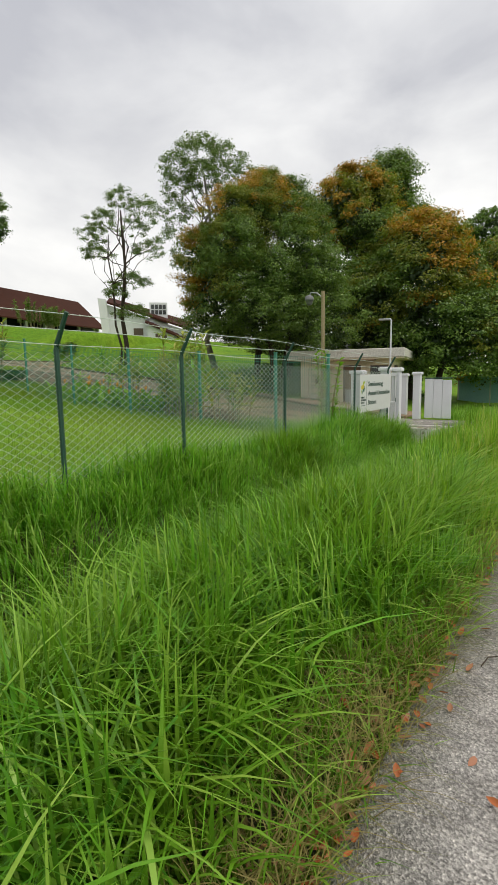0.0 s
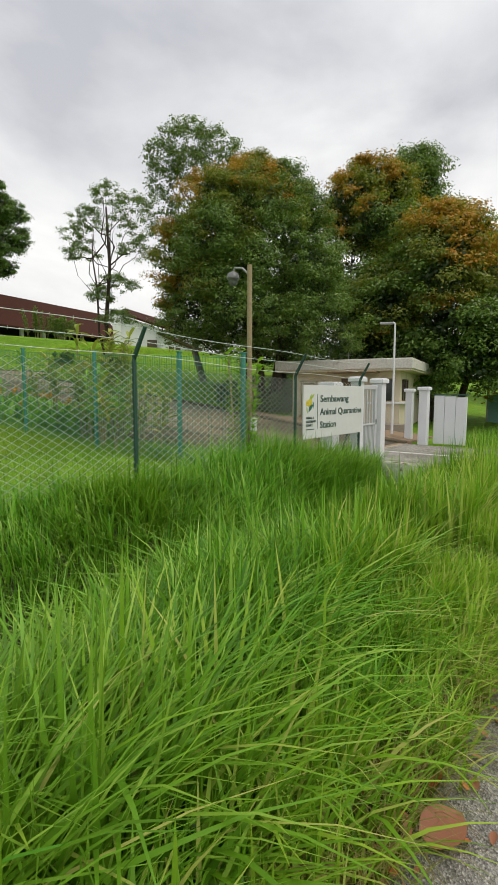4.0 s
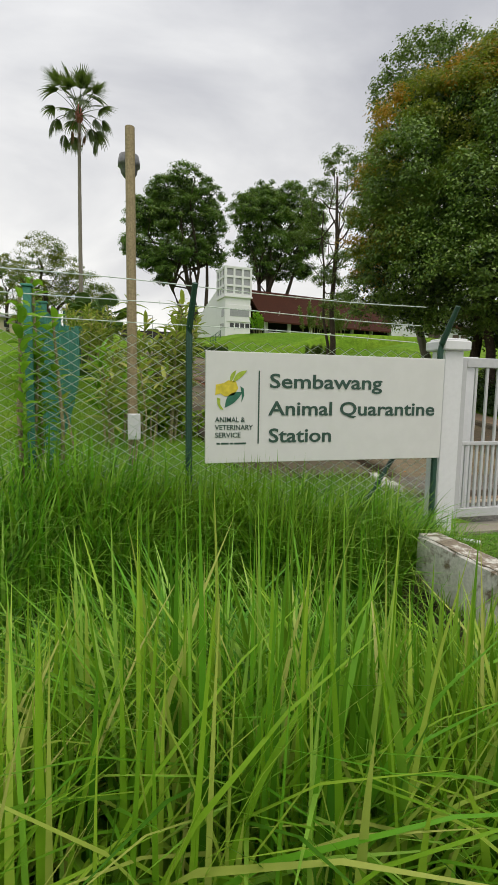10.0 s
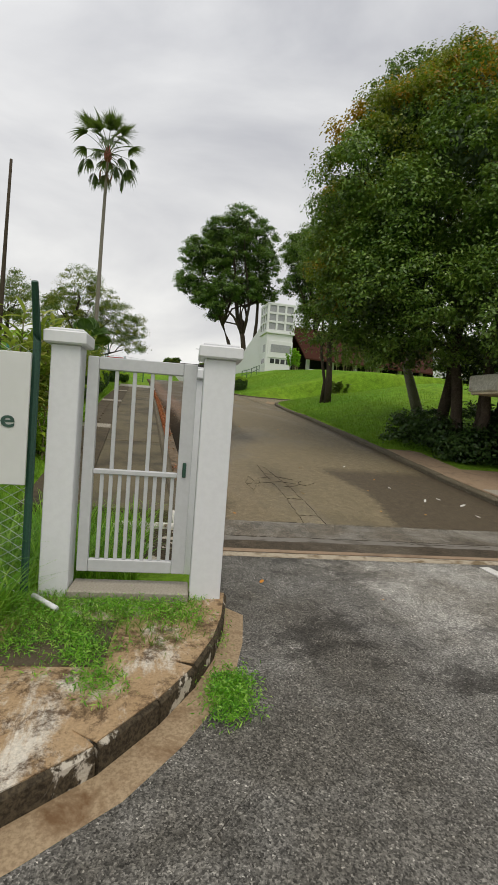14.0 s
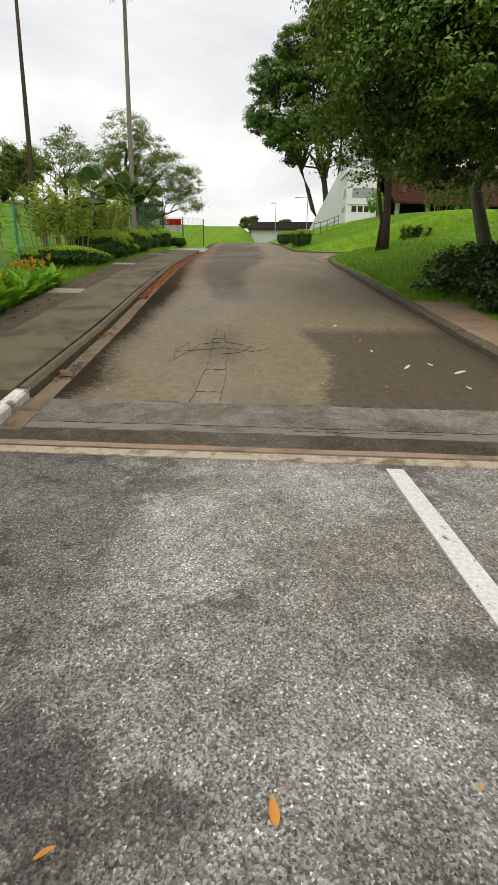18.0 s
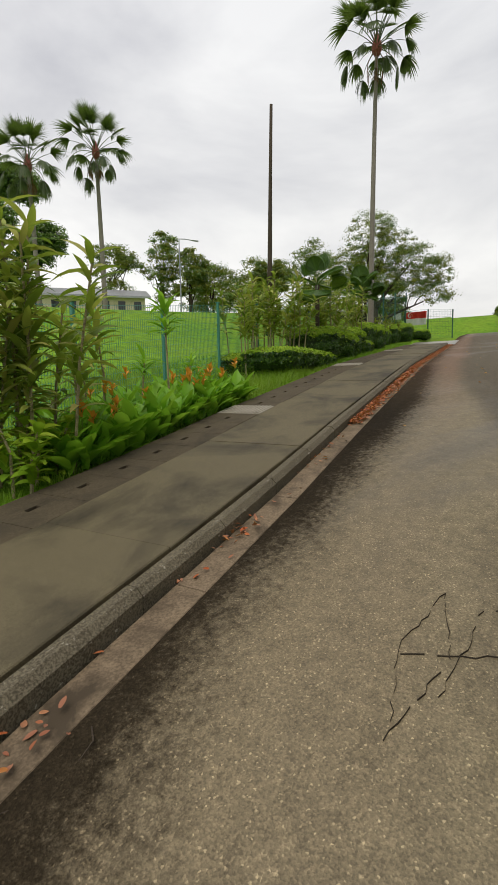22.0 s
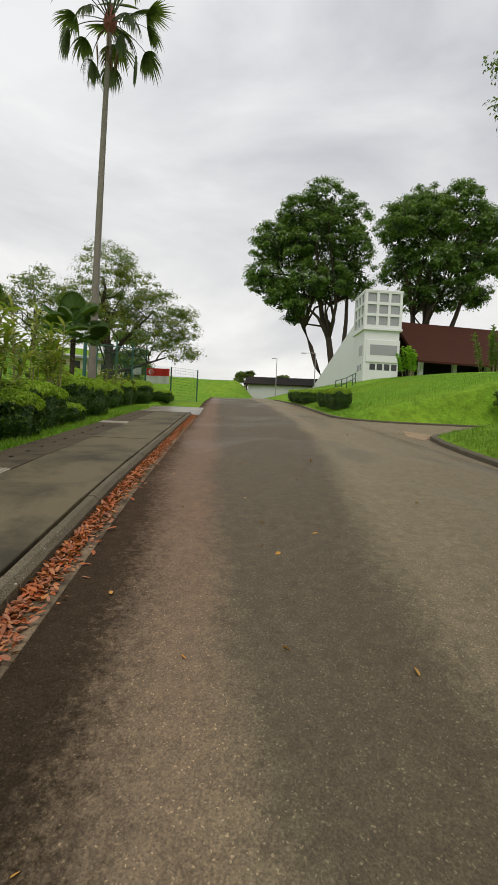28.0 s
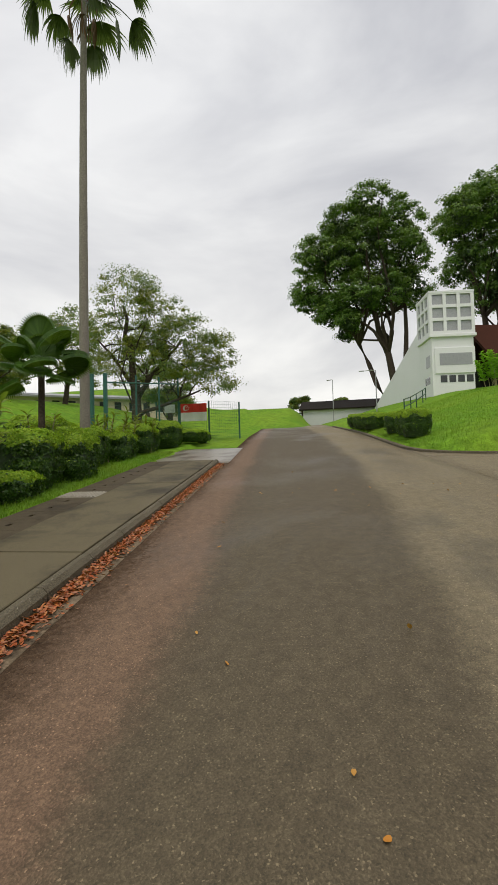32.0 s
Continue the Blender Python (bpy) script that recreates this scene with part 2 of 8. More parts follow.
    crust = step(mth("SUBTRACT", ragged, edge), 0.3, -0.28)
    col = mixc(nt, mth("MULTIPLY", crust, along([(-8.0, 0.9), (-15.5, 0.97), (-18.0, 0.85), (-22.0, 0.72), (-27.0, 0.5)])), col, (0.018, 0.013, 0.008))
    # smooth dark repair by the guardhouse, with ragged edges
    fix = mth("MULTIPLY", step(mth("ADD", sp.outputs["X"], mth("MULTIPLY", wob2, 1.0)), -11.9, -11.2), step(mth("SUBTRACT", pos, along([(-8.0, 3.2), (-10.0, 3.7), (-11.6, 3.5)])), -0.08, 0.1))
    col = mixc(nt, mth("MULTIPLY", fix, 0.8), col, (0.085, 0.066, 0.046))
    fine = noise_tex(nt, 60.0, 5.0, 0.75)
    grain, height = stone_grain(nt, 130.0, 0.68, 1.2, 2.0, 0.25)
    col = mixc(nt, 1.0, col, grain, "MULTIPLY")
    # stony worn trench
    trench = mth("MULTIPLY", mth("MULTIPLY", step(mth("ABSOLUTE", mth("SUBTRACT", across, 2.06), 0.0), 0.24, 0.16), step(sp.outputs["X"], -10.2, -8.4)), step(fine, 0.52, 0.6))
    col = mixc(nt, mth("MULTIPLY", trench, 0.75), col, (0.46, 0.41, 0.33))
    soak = mth("MULTIPLY", mth("MULTIPLY", step(sp.outputs["X"], -8.25, -8.0), step(wob2, 0.5, 0.56)), 0.8)
    col = mixc(nt, soak, col, (0.03, 0.025, 0.018))
    worn = mth("MULTIPLY", step(mth("ABSOLUTE", mth("SUBTRACT", pos, 2.1), 0.0), 0.55, 0.2), mth("MULTIPLY", step(sp.outputs["X"], -12.6, -11.0), step(sp.outputs["X"], -9.4, -10.3)))
    col = mixc(nt, mth("MULTIPLY", worn, 0.45), col, (0.06, 0.047, 0.033))
    mid = noise_tex(nt, 9.0, 6.0, 0.72)
    col = mixc(nt, 1.0, col, ramp(nt, mid, [(0.36, (0.8,) * 3), (0.64, (1.14,) * 3)]), "MULTIPLY")
    damp = noise_tex(nt, 0.22, 7.0, 0.62, coords(nt, (0.5, 1.0, 1.0)), 0.5)
    wet = ramp(nt, damp, [(0.57, (0, 0, 0)), (0.68, (1, 1, 1))])
    col = mixc(nt, wet, col, mixc(nt, 0.42, col, (0.03, 0.026, 0.022)))
    nt.links.new(col, b.inputs["Base Color"])
    nt.links.new(mth("MAXIMUM", ramp(nt, damp, [(0.5, (0.72,) * 3), (0.64, (0.46,) * 3)]), mth("MULTIPLY", crust, 0.95)), b.inputs["Roughness"])
    nt.links.new(mth("ADD", mth("MULTIPLY", crust, -0.24), 0.3), b.inputs["Specular IOR Level"])
    bump(nt, b, height, 0.4, 0.005)
    return m


def pad_material():
    """Old concrete: tan, with dark brown moss crust and pale scrubbed patches."""
    m, nt, b = node_mat("stained_concrete")
    base = mixc(nt, noise_tex(nt, 3.0, 5.0, 0.6), (0.33, 0.21, 0.1), (0.48, 0.35, 0.21))
    pale = ramp(nt, noise_tex(nt, 2.4, 9.0, 0.78, coords(nt, (0.6, 1.3, 1.0)), 0.3), [(0.49, (0, 0, 0)), (0.6, (1, 1, 1))])
    col = mixc(nt, pale, base, (0.66, 0.61, 0.52))
    moss = ramp(nt, noise_tex(nt, 4.5, 12.0, 0.82, None, 0.2), [(0.49, (0, 0, 0)), (0.58, (0.92,) * 3)])
    col = mixc(nt, moss, col, (0.085, 0.046, 0.018))
    fine = noise_tex(nt, 60.0, 3.0, 0.6)
    col = mixc(nt, 1.0, col, ramp(nt, fine, [(0.3, (0.75,) * 3), (0.7, (1.15,) * 3)]), "MULTIPLY")
    nt.links.new(col, b.inputs["Base Color"])
    b.inputs["Roughness"].default_value = 0.88
    bump(nt, b, noise_tex(nt, 18.0, 5.0, 0.7), 0.5, 0.012)
    return m


M = {}
M["street_asphalt"] = asphalt("street_asphalt", (0.065, 0.06, 0.05), (0.26, 0.252, 0.232), (0.6, 0.58, 0.53), 0.8, (0.16, 0.15, 0.13), 125.0, (0.57, 0.6), share=0.6, fade=(-5.2, -3.4, 1.75, 0.92))
M["drive_asphalt"] = drive_material()
M["path_concrete"] = asphalt("path_concrete", (0.25, 0.235, 0.22), (0.5, 0.475, 0.45), (0.7, 0.67, 0.63), 0.6, (0.43, 0.4, 0.37), 130.0, (0.68, 0.8))
M["slab"] = surface("slab_concrete", (0.1, 0.083, 0.047), (0.17, 0.142, 0.084), 1.2, 150, 0.72, 0.25, 0.004, stain=(0.05, 0.042, 0.027), stain_at=(0.45, 0.66), stain_scale=0.9, spec=0.25, grain=0.6)
M["wet_slab"] = surface("wet_pale_concrete", (0.2, 0.175, 0.14), (0.34, 0.31, 0.27), 1.4, 90, 0.32, 0.2, 0.004, stain=(0.1, 0.075, 0.05), stain_at=(0.5, 0.62), stain_scale=1.6, spec=0.5)
M["drain_cover"] = surface("drain_concrete", (0.07, 0.056, 0.036), (0.112, 0.09, 0.058), 1.6, 60, 0.85, 0.3, 0.005, stain=(0.045, 0.037, 0.026), stain_scale=1.5, spec=0.2)
M["pale_cover"] = surface("pale_concrete", (0.3, 0.27, 0.22), (0.4, 0.37, 0.31), 3, 60, 0.8, 0.2, 0.004, stain=(0.18, 0.15, 0.11), stain_at=(0.55, 0.75), spec=0.2)
M["kerb"] = surface("kerb_concrete", (0.045, 0.038, 0.025), (0.2, 0.172, 0.12), 2.4, 85, 0.85, 0.6, 0.01, stain=(0.42, 0.39, 0.32), stain_at=(0.63, 0.68), stain_scale=26.0, grain=0.5, spec=0.2)
M["gutter"] = surface("gutter_concrete", (0.15, 0.112, 0.072), (0.26, 0.195, 0.13), 2.5, 60, 0.85, 0.3, 0.005, stain=(0.07, 0.053, 0.035), stain_at=(0.45, 0.65), stain_scale=2.5, spec=0.2, grain=0.5)
M["orange_stain"] = surface("rust_concrete", (0.24, 0.155, 0.09), (0.38, 0.285, 0.195), 5.0, 110, 0.85, 0.3, 0.005, stain=(0.16, 0.11, 0.07), stain_scale=2.4)
M["pad"] = pad_material()
M["white_paint"] = surface("white_paint", (0.72, 0.73, 0.76), (0.76, 0.77, 0.8), 1.5, 20, 0.45, 0.05, 0.002, stain=(0.66, 0.64, 0.6), stain_at=(0.7, 0.95), stain_scale=0.7, grain=0.06)
M["gate_paint"] = surface("light_grey_gate_paint", (0.5, 0.51, 0.53), (0.57, 0.58, 0.6), 1.5, 20, 0.4, 0.05, 0.002, stain=(0.4, 0.37, 0.32), stain_at=(0.68, 0.9), stain_scale=3.0, grain=0.08)
M["old_white"] = surface("flaking_white_paint", (0.66, 0.64, 0.58), (0.76, 0.74, 0.69), 3, 35, 0.8, 0.5, 0.008, stain=(0.2, 0.15, 0.1), stain_at=(0.55, 0.64), stain_scale=4.0)
M["worn_top"] = surface("mossy_flaked_concrete", (0.17, 0.13, 0.09), (0.36, 0.3, 0.23), 9, 60, 0.9, 0.8, 0.015, stain=(0.72, 0.7, 0.64), stain_at=(0.5, 0.58), stain_scale=9.0)
M["cream_wall"] = surface("cream_render", (0.64, 0.56, 0.41), (0.72, 0.64, 0.49), 1.0, 45, 0.8, 0.2, 0.004, stain=(0.40, 0.33, 0.22), stain_at=(0.55, 0.8))
M["house_white"] = surface("white_render", (0.72, 0.73, 0.75), (0.8, 0.81, 0.83), 0.4, 12, 0.7, 0.1, 0.004, grain=0.06)
M["roof_fascia"] = surface("grey_white_fascia", (0.55, 0.53, 0.48), (0.7, 0.68, 0.63), 0.8, 20, 0.75, 0.2, 0.005, stain=(0.28, 0.2, 0.12), stain_at=(0.58, 0.75), stain_scale=1.3)
M["red_roof"] = surface("maroon_roof", (0.042, 0.018, 0.012), (0.07, 0.024, 0.015), 0.6, 18, 0.8, 0.2, 0.01, spec=0.12)
M["dark_roof"] = surface("dark_roof", (0.02, 0.016, 0.013), (0.042, 0.034, 0.028), 0.7, 15, 0.85, 0.3, 0.01, spec=0.1)
# near-black colour that paints an unlit interior
M["dark_in"] = surface("shade_dark_interior", (0.012, 0.012, 0.012), (0.02, 0.02, 0.02), 1, 10, 0.9, 0)
M["green_paint"] = surface("green_fence_paint", (0.018, 0.09, 0.066), (0.032, 0.14, 0.105), 6, 60, 0.45, 0.1, 0.002)
M["teal_paint"] = surface("teal_fence_paint", (0.03, 0.16, 0.13), (0.045, 0.22, 0.18), 6, 60, 0.5, 0.1, 0.002)
M["dark_steel"] = surface("dark_green_steel", (0.012, 0.05, 0.032), (0.024, 0.085, 0.056), 8, 70, 0.5, 0.1, 0.002)
M["wire"] = surface("coated_wire", (0.55, 0.64, 0.58), (0.72, 0.78, 0.73), 9, 80, 0.5, 0)
M["pole_tan"] = surface("weathered_tan_pole", (0.26, 0.2, 0.11), (0.36, 0.29, 0.17), 3, 50, 0.75, 0.2, 0.004)
M["dome_grey"] = surface("dark_grey_housing", (0.12, 0.12, 0.13), (0.2, 0.2, 0.21), 5, 50, 0.4, 0.05, 0.002)
M["grey_metal"] = surface("grey_metal", (0.3, 0.31, 0.32), (0.42, 0.43, 0.44), 5, 50, 0.45, 0.05, 0.002, metal=0.5)
M["bark"] = surface("bark", (0.04, 0.03, 0.022), (0.095, 0.075, 0.056), 5, 22, 0.9, 0.8, 0.03, spec=0.15)
M["palm_bark"] = surface("palm_bark", (0.17, 0.15, 0.125), (0.26, 0.235, 0.2), 4, 25, 0.9, 0.6, 0.02)
M["dead_frond"] = leafy("dead_frond", [(0.10, 0.05, 0.025), (0.2, 0.11, 0.06)], 0.7, 0.1)
M["crown_heart"] = surface("red_brown_fibre", (0.16, 0.045, 0.03), (0.3, 0.1, 0.07), 6, 40, 0.85, 0.8, 0.02)
M["sign_board"] = surface("sign_board", (0.66, 0.665, 0.66), (0.69, 0.695, 0.69), 0.8, 6, 0.35, 0.0, grain=0.06)
M["ink"] = surface("dark_green_grey_ink", (0.028, 0.075, 0.055), (0.034, 0.088, 0.065), 5, 20, 0.5, 0)
M["yellow_ink"] = surface("yellow_ink", (0.62, 0.5, 0.03), (0.68, 0.56, 0.05), 5, 20, 0.5, 0)
M["lime_ink"] = surface("lime_ink", (0.33, 0.45, 0.03), (0.38, 0.5, 0.05), 5, 20, 0.5, 0)
M["pine_ink"] = surface("dark_green_ink", (0.02, 0.13, 0.08), (0.03, 0.16, 0.1), 5, 20, 0.5, 0)
M["flag_red"] = surface("red_cloth", (0.72, 0.03, 0.02), (0.8, 0.045, 0.03), 5, 40, 0.7, 0.1, 0.002)
M["flag_white"] = surface("white_cloth", (0.82, 0.82, 0.82), (0.86, 0.86, 0.86), 5, 40, 0.7, 0.1, 0.002)
# soil colour darkened to paint the shade between grass blades
M["soil"] = surface("shade_darkened_soil", (0.022, 0.03, 0.008), (0.06, 0.062, 0.02), 2, 30, 0.95, 0.8, 0.03)
M["door_brown"] = surface("brown_door", (0.15, 0.085, 0.045), (0.2, 0.12, 0.065), 2, 30, 0.5, 0.1, 0.002)
M["orange_plastic"] = surface("faded_orange_plastic", (0.55, 0.2, 0.1), (0.65, 0.28, 0.16), 3, 20, 0.45, 0)
M["glass"] = surface("dark_glass", (0.03, 0.035, 0.035), (0.05, 0.055, 0.055), 2, 10, 0.08, 0)
M["steel_frame"] = surface("bronze_frame", (0.09, 0.06, 0.04), (0.13, 0.09, 0.06), 3, 30, 0.45, 0)
M["line_paint"] = surface("road_line_paint", (0.66, 0.65, 0.62), (0.74, 0.73, 0.7), 3, 40, 0.75, 0.3, 0.003, stain=(0.12, 0.11, 0.1), stain_at=(0.62, 0.7), stain_scale=14)
M["manhole"] = surface("manhole_iron", (0.04, 0.033, 0.025), (0.085, 0.07, 0.052), 6, 70, 0.75, 0.6, 0.004, stain=(0.16, 0.13, 0.09), stain_at=(0.55, 0.65), stain_scale=6.0)
M["patch"] = asphalt("asphalt_patch", (0.13, 0.122, 0.108), (0.32, 0.305, 0.27), (0.55, 0.53, 0.48), 0.9, (0.2, 0.175, 0.138), 130.0, (0.54, 0.62), share=0.3)
M["rail_steel"] = surface("olive_rail_steel", (0.07, 0.062, 0.032), (0.12, 0.1, 0.055), 6, 60, 0.6, 0.2, 0.003, metal=0.3)
M["grey_lip"] = surface("grey_lip_concrete", (0.15, 0.135, 0.115), (0.24, 0.222, 0.195), 2.2, 110, 0.75, 0.3, 0.004, stain=(0.07, 0.058, 0.045), stain_at=(0.52, 0.66), stain_scale=3.0, spec=0.3)
M["cream_bed"] = surface("cream_bed_concrete", (0.36, 0.29, 0.2), (0.55, 0.49, 0.39), 5, 110, 0.85, 0.3, 0.005, stain=(0.2, 0.15, 0.09), stain_at=(0.48, 0.64), stain_scale=5.0, spec=0.2)
M["dark_strip"] = asphalt("dark_strip_asphalt", (0.05, 0.042, 0.03), (0.155, 0.132, 0.1), (0.3, 0.26, 0.2), 1.0, (0.1, 0.08, 0.056), 125.0, (0.56, 0.64), share=0.3)
M["kerb_painted"] = surface("flaked_painted_kerb", (0.035, 0.027, 0.018), (0.1, 0.078, 0.05), 6, 50, 0.9, 0.7, 0.014, stain=(0.55, 0.5, 0.42), stain_at=(0.56, 0.6), stain_scale=5.0, spec=0.2, grain=0.6)
M["pale_gutter"] = surface("pale_gutter_concrete", (0.26, 0.18, 0.105), (0.44, 0.34, 0.22), 3, 50, 0.85, 0.3, 0.005, stain=(0.17, 0.1, 0.05), stain_at=(0.5, 0.66), stain_scale=3.0, spec=0.2)
M["weld_teal"] = surface("teal_mesh_coating", (0.04, 0.2, 0.15), (0.07, 0.29, 0.22), 6, 60, 0.5, 0.1, 0.002)
M["faded_teal"] = surface("faded_teal_paint", (0.16, 0.36, 0.3), (0.24, 0.46, 0.4), 2, 40, 0.6, 0.1, 0.002)
M["crack"] = surface("crack_dirt", (0.035, 0.029, 0.022), (0.06, 0.05, 0.038), 6, 40, 0.95, 0, spec=0.1)
M["tall_grass"] = leafy("tall_grass", [(0.042, 0.14, 0.012), (0.1, 0.295, 0.018), (0.19, 0.45, 0.03), (0.44, 0.64, 0.11)], 0.38, 0.36, (0.7, (0.22, 0.4, 0.026)))
M["ditch_grass"] = leafy("ditch_grass", [(0.055, 0.19, 0.016), (0.13, 0.39, 0.024), (0.24, 0.56, 0.04), (0.48, 0.7, 0.15)], 0.32, 0.38)
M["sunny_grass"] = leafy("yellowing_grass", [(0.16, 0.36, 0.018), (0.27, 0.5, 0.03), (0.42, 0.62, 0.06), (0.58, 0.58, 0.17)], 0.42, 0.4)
M["dry_grass"] = leafy("dry_grass", [(0.2, 0.15, 0.05), (0.34, 0.27, 0.1), (0.22, 0.26, 0.05)], 0.6, 0.3)
M["weed"] = leafy("weed_leaf", [(0.075, 0.15, 0.016), (0.13, 0.24, 0.024), (0.2, 0.31, 0.035)], 0.5, 0.35)
M["lawn_blade"] = leafy("lawn_blade", [(0.09, 0.22, 0.014), (0.14, 0.31, 0.02), (0.2, 0.38, 0.03)], 0.55, 0.4, (0.25, (0.24, 0.33, 0.03)))
M["tree_dark"] = leafy("tree_leaf_dark", [(0.05, 0.11, 0.018), (0.12, 0.22, 0.034), (0.25, 0.36, 0.075)], 0.3, 0.28)
M["tree_olive"] = leafy("tree_leaf_olive", [(0.1, 0.13, 0.016), (0.2, 0.23, 0.03), (0.31, 0.3, 0.04)], 0.4, 0.38)
M["tree_orange"] = leafy("tree_leaf_orange", [(0.34, 0.2, 0.02), (0.6, 0.24, 0.022), (0.36, 0.29, 0.03)], 0.45, 0.38)
M["tree_pale"] = leafy("tree_leaf_pale", [(0.075, 0.13, 0.03), (0.14, 0.21, 0.055), (0.2, 0.27, 0.09)], 0.45, 0.35)
M["tree_bright"] = leafy("tree_leaf_bright", [(0.045, 0.115, 0.018), (0.105, 0.21, 0.032), (0.19, 0.31, 0.055)], 0.32, 0.25)
# inner leaves are near-black green: the crown's own shade put into the colour
M["inner_leaf"] = leafy("shade_painted_inner_leaf", [(0.02, 0.042, 0.012), (0.04, 0.07, 0.018)], 0.6, 0.1)
# bush green darkened to stand in for the shade under the tree
M["bush_leaf"] = leafy("shade_darkened_bush_leaf", [(0.02, 0.05, 0.014), (0.045, 0.09, 0.022), (0.07, 0.13, 0.03)], 0.35, 0.15)
# hedge sides darker, new tips brighter: light from above painted into both greens
M["hedge_leaf"] = leafy("hedge_leaf", [(0.018, 0.052, 0.01), (0.042, 0.105, 0.016), (0.1, 0.19, 0.026)], 0.28, 0.2)
M["hedge_tip"] = leafy("hedge_lit_new_growth", [(0.2, 0.38, 0.022), (0.34, 0.52, 0.035), (0.48, 0.62, 0.055)], 0.5, 0.45)
M["palm_leaf"] = leafy("palm_leaf", [(0.055, 0.08, 0.036), (0.105, 0.135, 0.062)], 0.42, 0.28)
M["fan_leaf"] = leafy("fan_leaf", [(0.035, 0.085, 0.016), (0.06, 0.13, 0.022), (0.09, 0.17, 0.03)], 0.28, 0.3)
M["canna_leaf"] = leafy("canna_leaf", [(0.14, 0.34, 0.024), (0.23, 0.5, 0.036), (0.34, 0.62, 0.055)], 0.38, 0.5)
M["strap_leaf"] = leafy("strap_leaf", [(0.1, 0.17, 0.025), (0.25, 0.33, 0.05), (0.42, 0.47, 0.09), (0.5, 0.44, 0.13)], 0.42, 0.4)
M["cane"] = surface("tan_cane", (0.22, 0.19, 0.09), (0.42, 0.36, 0.2), 8, 60, 0.7, 0.3, 0.004, stain=(0.12, 0.1, 0.05), stain_scale=9.0)
M["petal"] = leafy("orange_petal", [(0.8, 0.25, 0.02), (0.85, 0.4, 0.06)], 0.5, 0.3)
M["dead_leaf"] = leafy("dead_leaf", [(0.4, 0.085, 0.025), (0.5, 0.15, 0.05), (0.3, 0.11, 0.06), (0.42, 0.2, 0.12), (0.56, 0.22, 0.06)], 0.6, 0.1)
M["dead_orange"] = leafy("fallen_orange_leaf", [(0.6, 0.24, 0.03), (0.55, 0.34, 0.08)], 0.55, 0.1)


def ground_material():
    m, nt, b = node_mat("grass_ground")
    big = noise_tex(nt, 0.22, 5.0, 0.6)
    small = noise_tex(nt, 14.0, 4.0, 0.7)
    col = mixc(nt, ramp(nt, small, [(0.3, (0, 0, 0)), (0.7, (1, 1, 1))]), (0.06, 0.155, 0.01), (0.2, 0.4, 0.028))
    col = mixc(nt, ramp(nt, big, [(0.35, (0, 0, 0)), (0.7, (0.7,) * 3)]), col, (0.23, 0.35, 0.03))
    tuft = noise_tex(nt, 2.4, 6.0, 0.7)
    col = mixc(nt, 1.0, col, ramp(nt, tuft, [(0.36, (0.68,) * 3), (0.62, (1.15,) * 3)]), "MULTIPLY")
    nt.links.new(col, b.inputs["Base Color"])
    b.inputs["Roughness"].default_value = 0.9
    b.inputs["Specular IOR Level"].default_value = 0.1
    bump(nt, b, small, 0.8, 0.05)
    return m


M["ground"] = ground_material()


# ---- mesh helpers ----
class MB:
    """Collects vertices and faces of one mesh."""

    def __init__(self):
        self.v, self.f = [], []

    def add(self, vs, fs):
        n = len(self.v)
        self.v += [tuple(p) for p in vs]
        self.f += [tuple(i + n for i in q) for q in fs]

    def box(self, x0, x1, y0, y1, z0, z1, ch=0.0):
        if ch <= 0:
            vs = [(x, y, z) for z in (z0, z1) for y in (y0, y1) for x in (x0, x1)]
            self.add(vs, [(0, 2, 3, 1), (4, 5, 7, 6), (0, 1, 5, 4), (2, 6, 7, 3), (0, 4, 6, 2), (1, 3, 7, 5)])
            return
        c = ch
        rings = []
        for z, i in ((z0, c), (z0 + c, 0), (z1 - c, 0), (z1, c)):
            a0, a1, b0, b1 = x0 + i, x1 - i, y0 + i, y1 - i
            k = c * 0.7
            rings.append([(a0 + k, b0, z), (a1 - k, b0, z), (a1, b0 + k, z), (a1, b1 - k, z), (a1 - k, b1, z), (a0 + k, b1, z), (a0, b1 - k, z), (a0, b0 + k, z)])
        self.loft(rings, True, True)

    def loft(self, rings, cap0=False, cap1=False):
        n = len(rings[0])
        vs = [p for r in rings for p in r]
        fs = [(i * n + j, i * n + (j + 1) % n, (i + 1) * n + (j + 1) % n, (i + 1) * n + j) for i in range(len(rings) - 1) for j in range(n)]
        if cap0:
            fs.append(tuple(reversed(range(n))))
        if cap1:
            fs.append(tuple(range((len(rings) - 1) * n, len(rings) * n)))
        self.add(vs, fs)

    def tube(self, pts, radii, n=8, cap=True):
        pts = [Vector(p) for p in pts]
        if isinstance(radii, (int, float)):
            radii = [radii] * len(pts)
        rings = []
        for i, p in enumerate(pts):
            d = (pts[min(i + 1, len(pts) - 1)] - pts[max(i - 1, 0)]).normalized()
            u = d.orthogonal().normalized() if abs(d.z) < 0.9 else (Vector((1, 0, 0)) - d * d.x).normalized()
            if abs(d.z) < 0.9:
                u = d.cross(Vector((0, 0, 1))).normalized()
            w = d.cross(u)
            rings.append([tuple(p + (u * math.cos(a) + w * math.sin(a)) * radii[i]) for a in [2 * math.pi * k / n for k in range(n)]])
        self.loft(rings, cap, cap)

    def mesh(self, name, mat=None, smooth=False):
        me = bpy.data.meshes.new(name)
        me.from_pydata(self.v, [], self.f)
        if mat:
            me.materials.append(mat)
        if smooth:
            me.polygons.foreach_set("use_smooth", [True] * len(me.polygons))
        me.update()
        return me


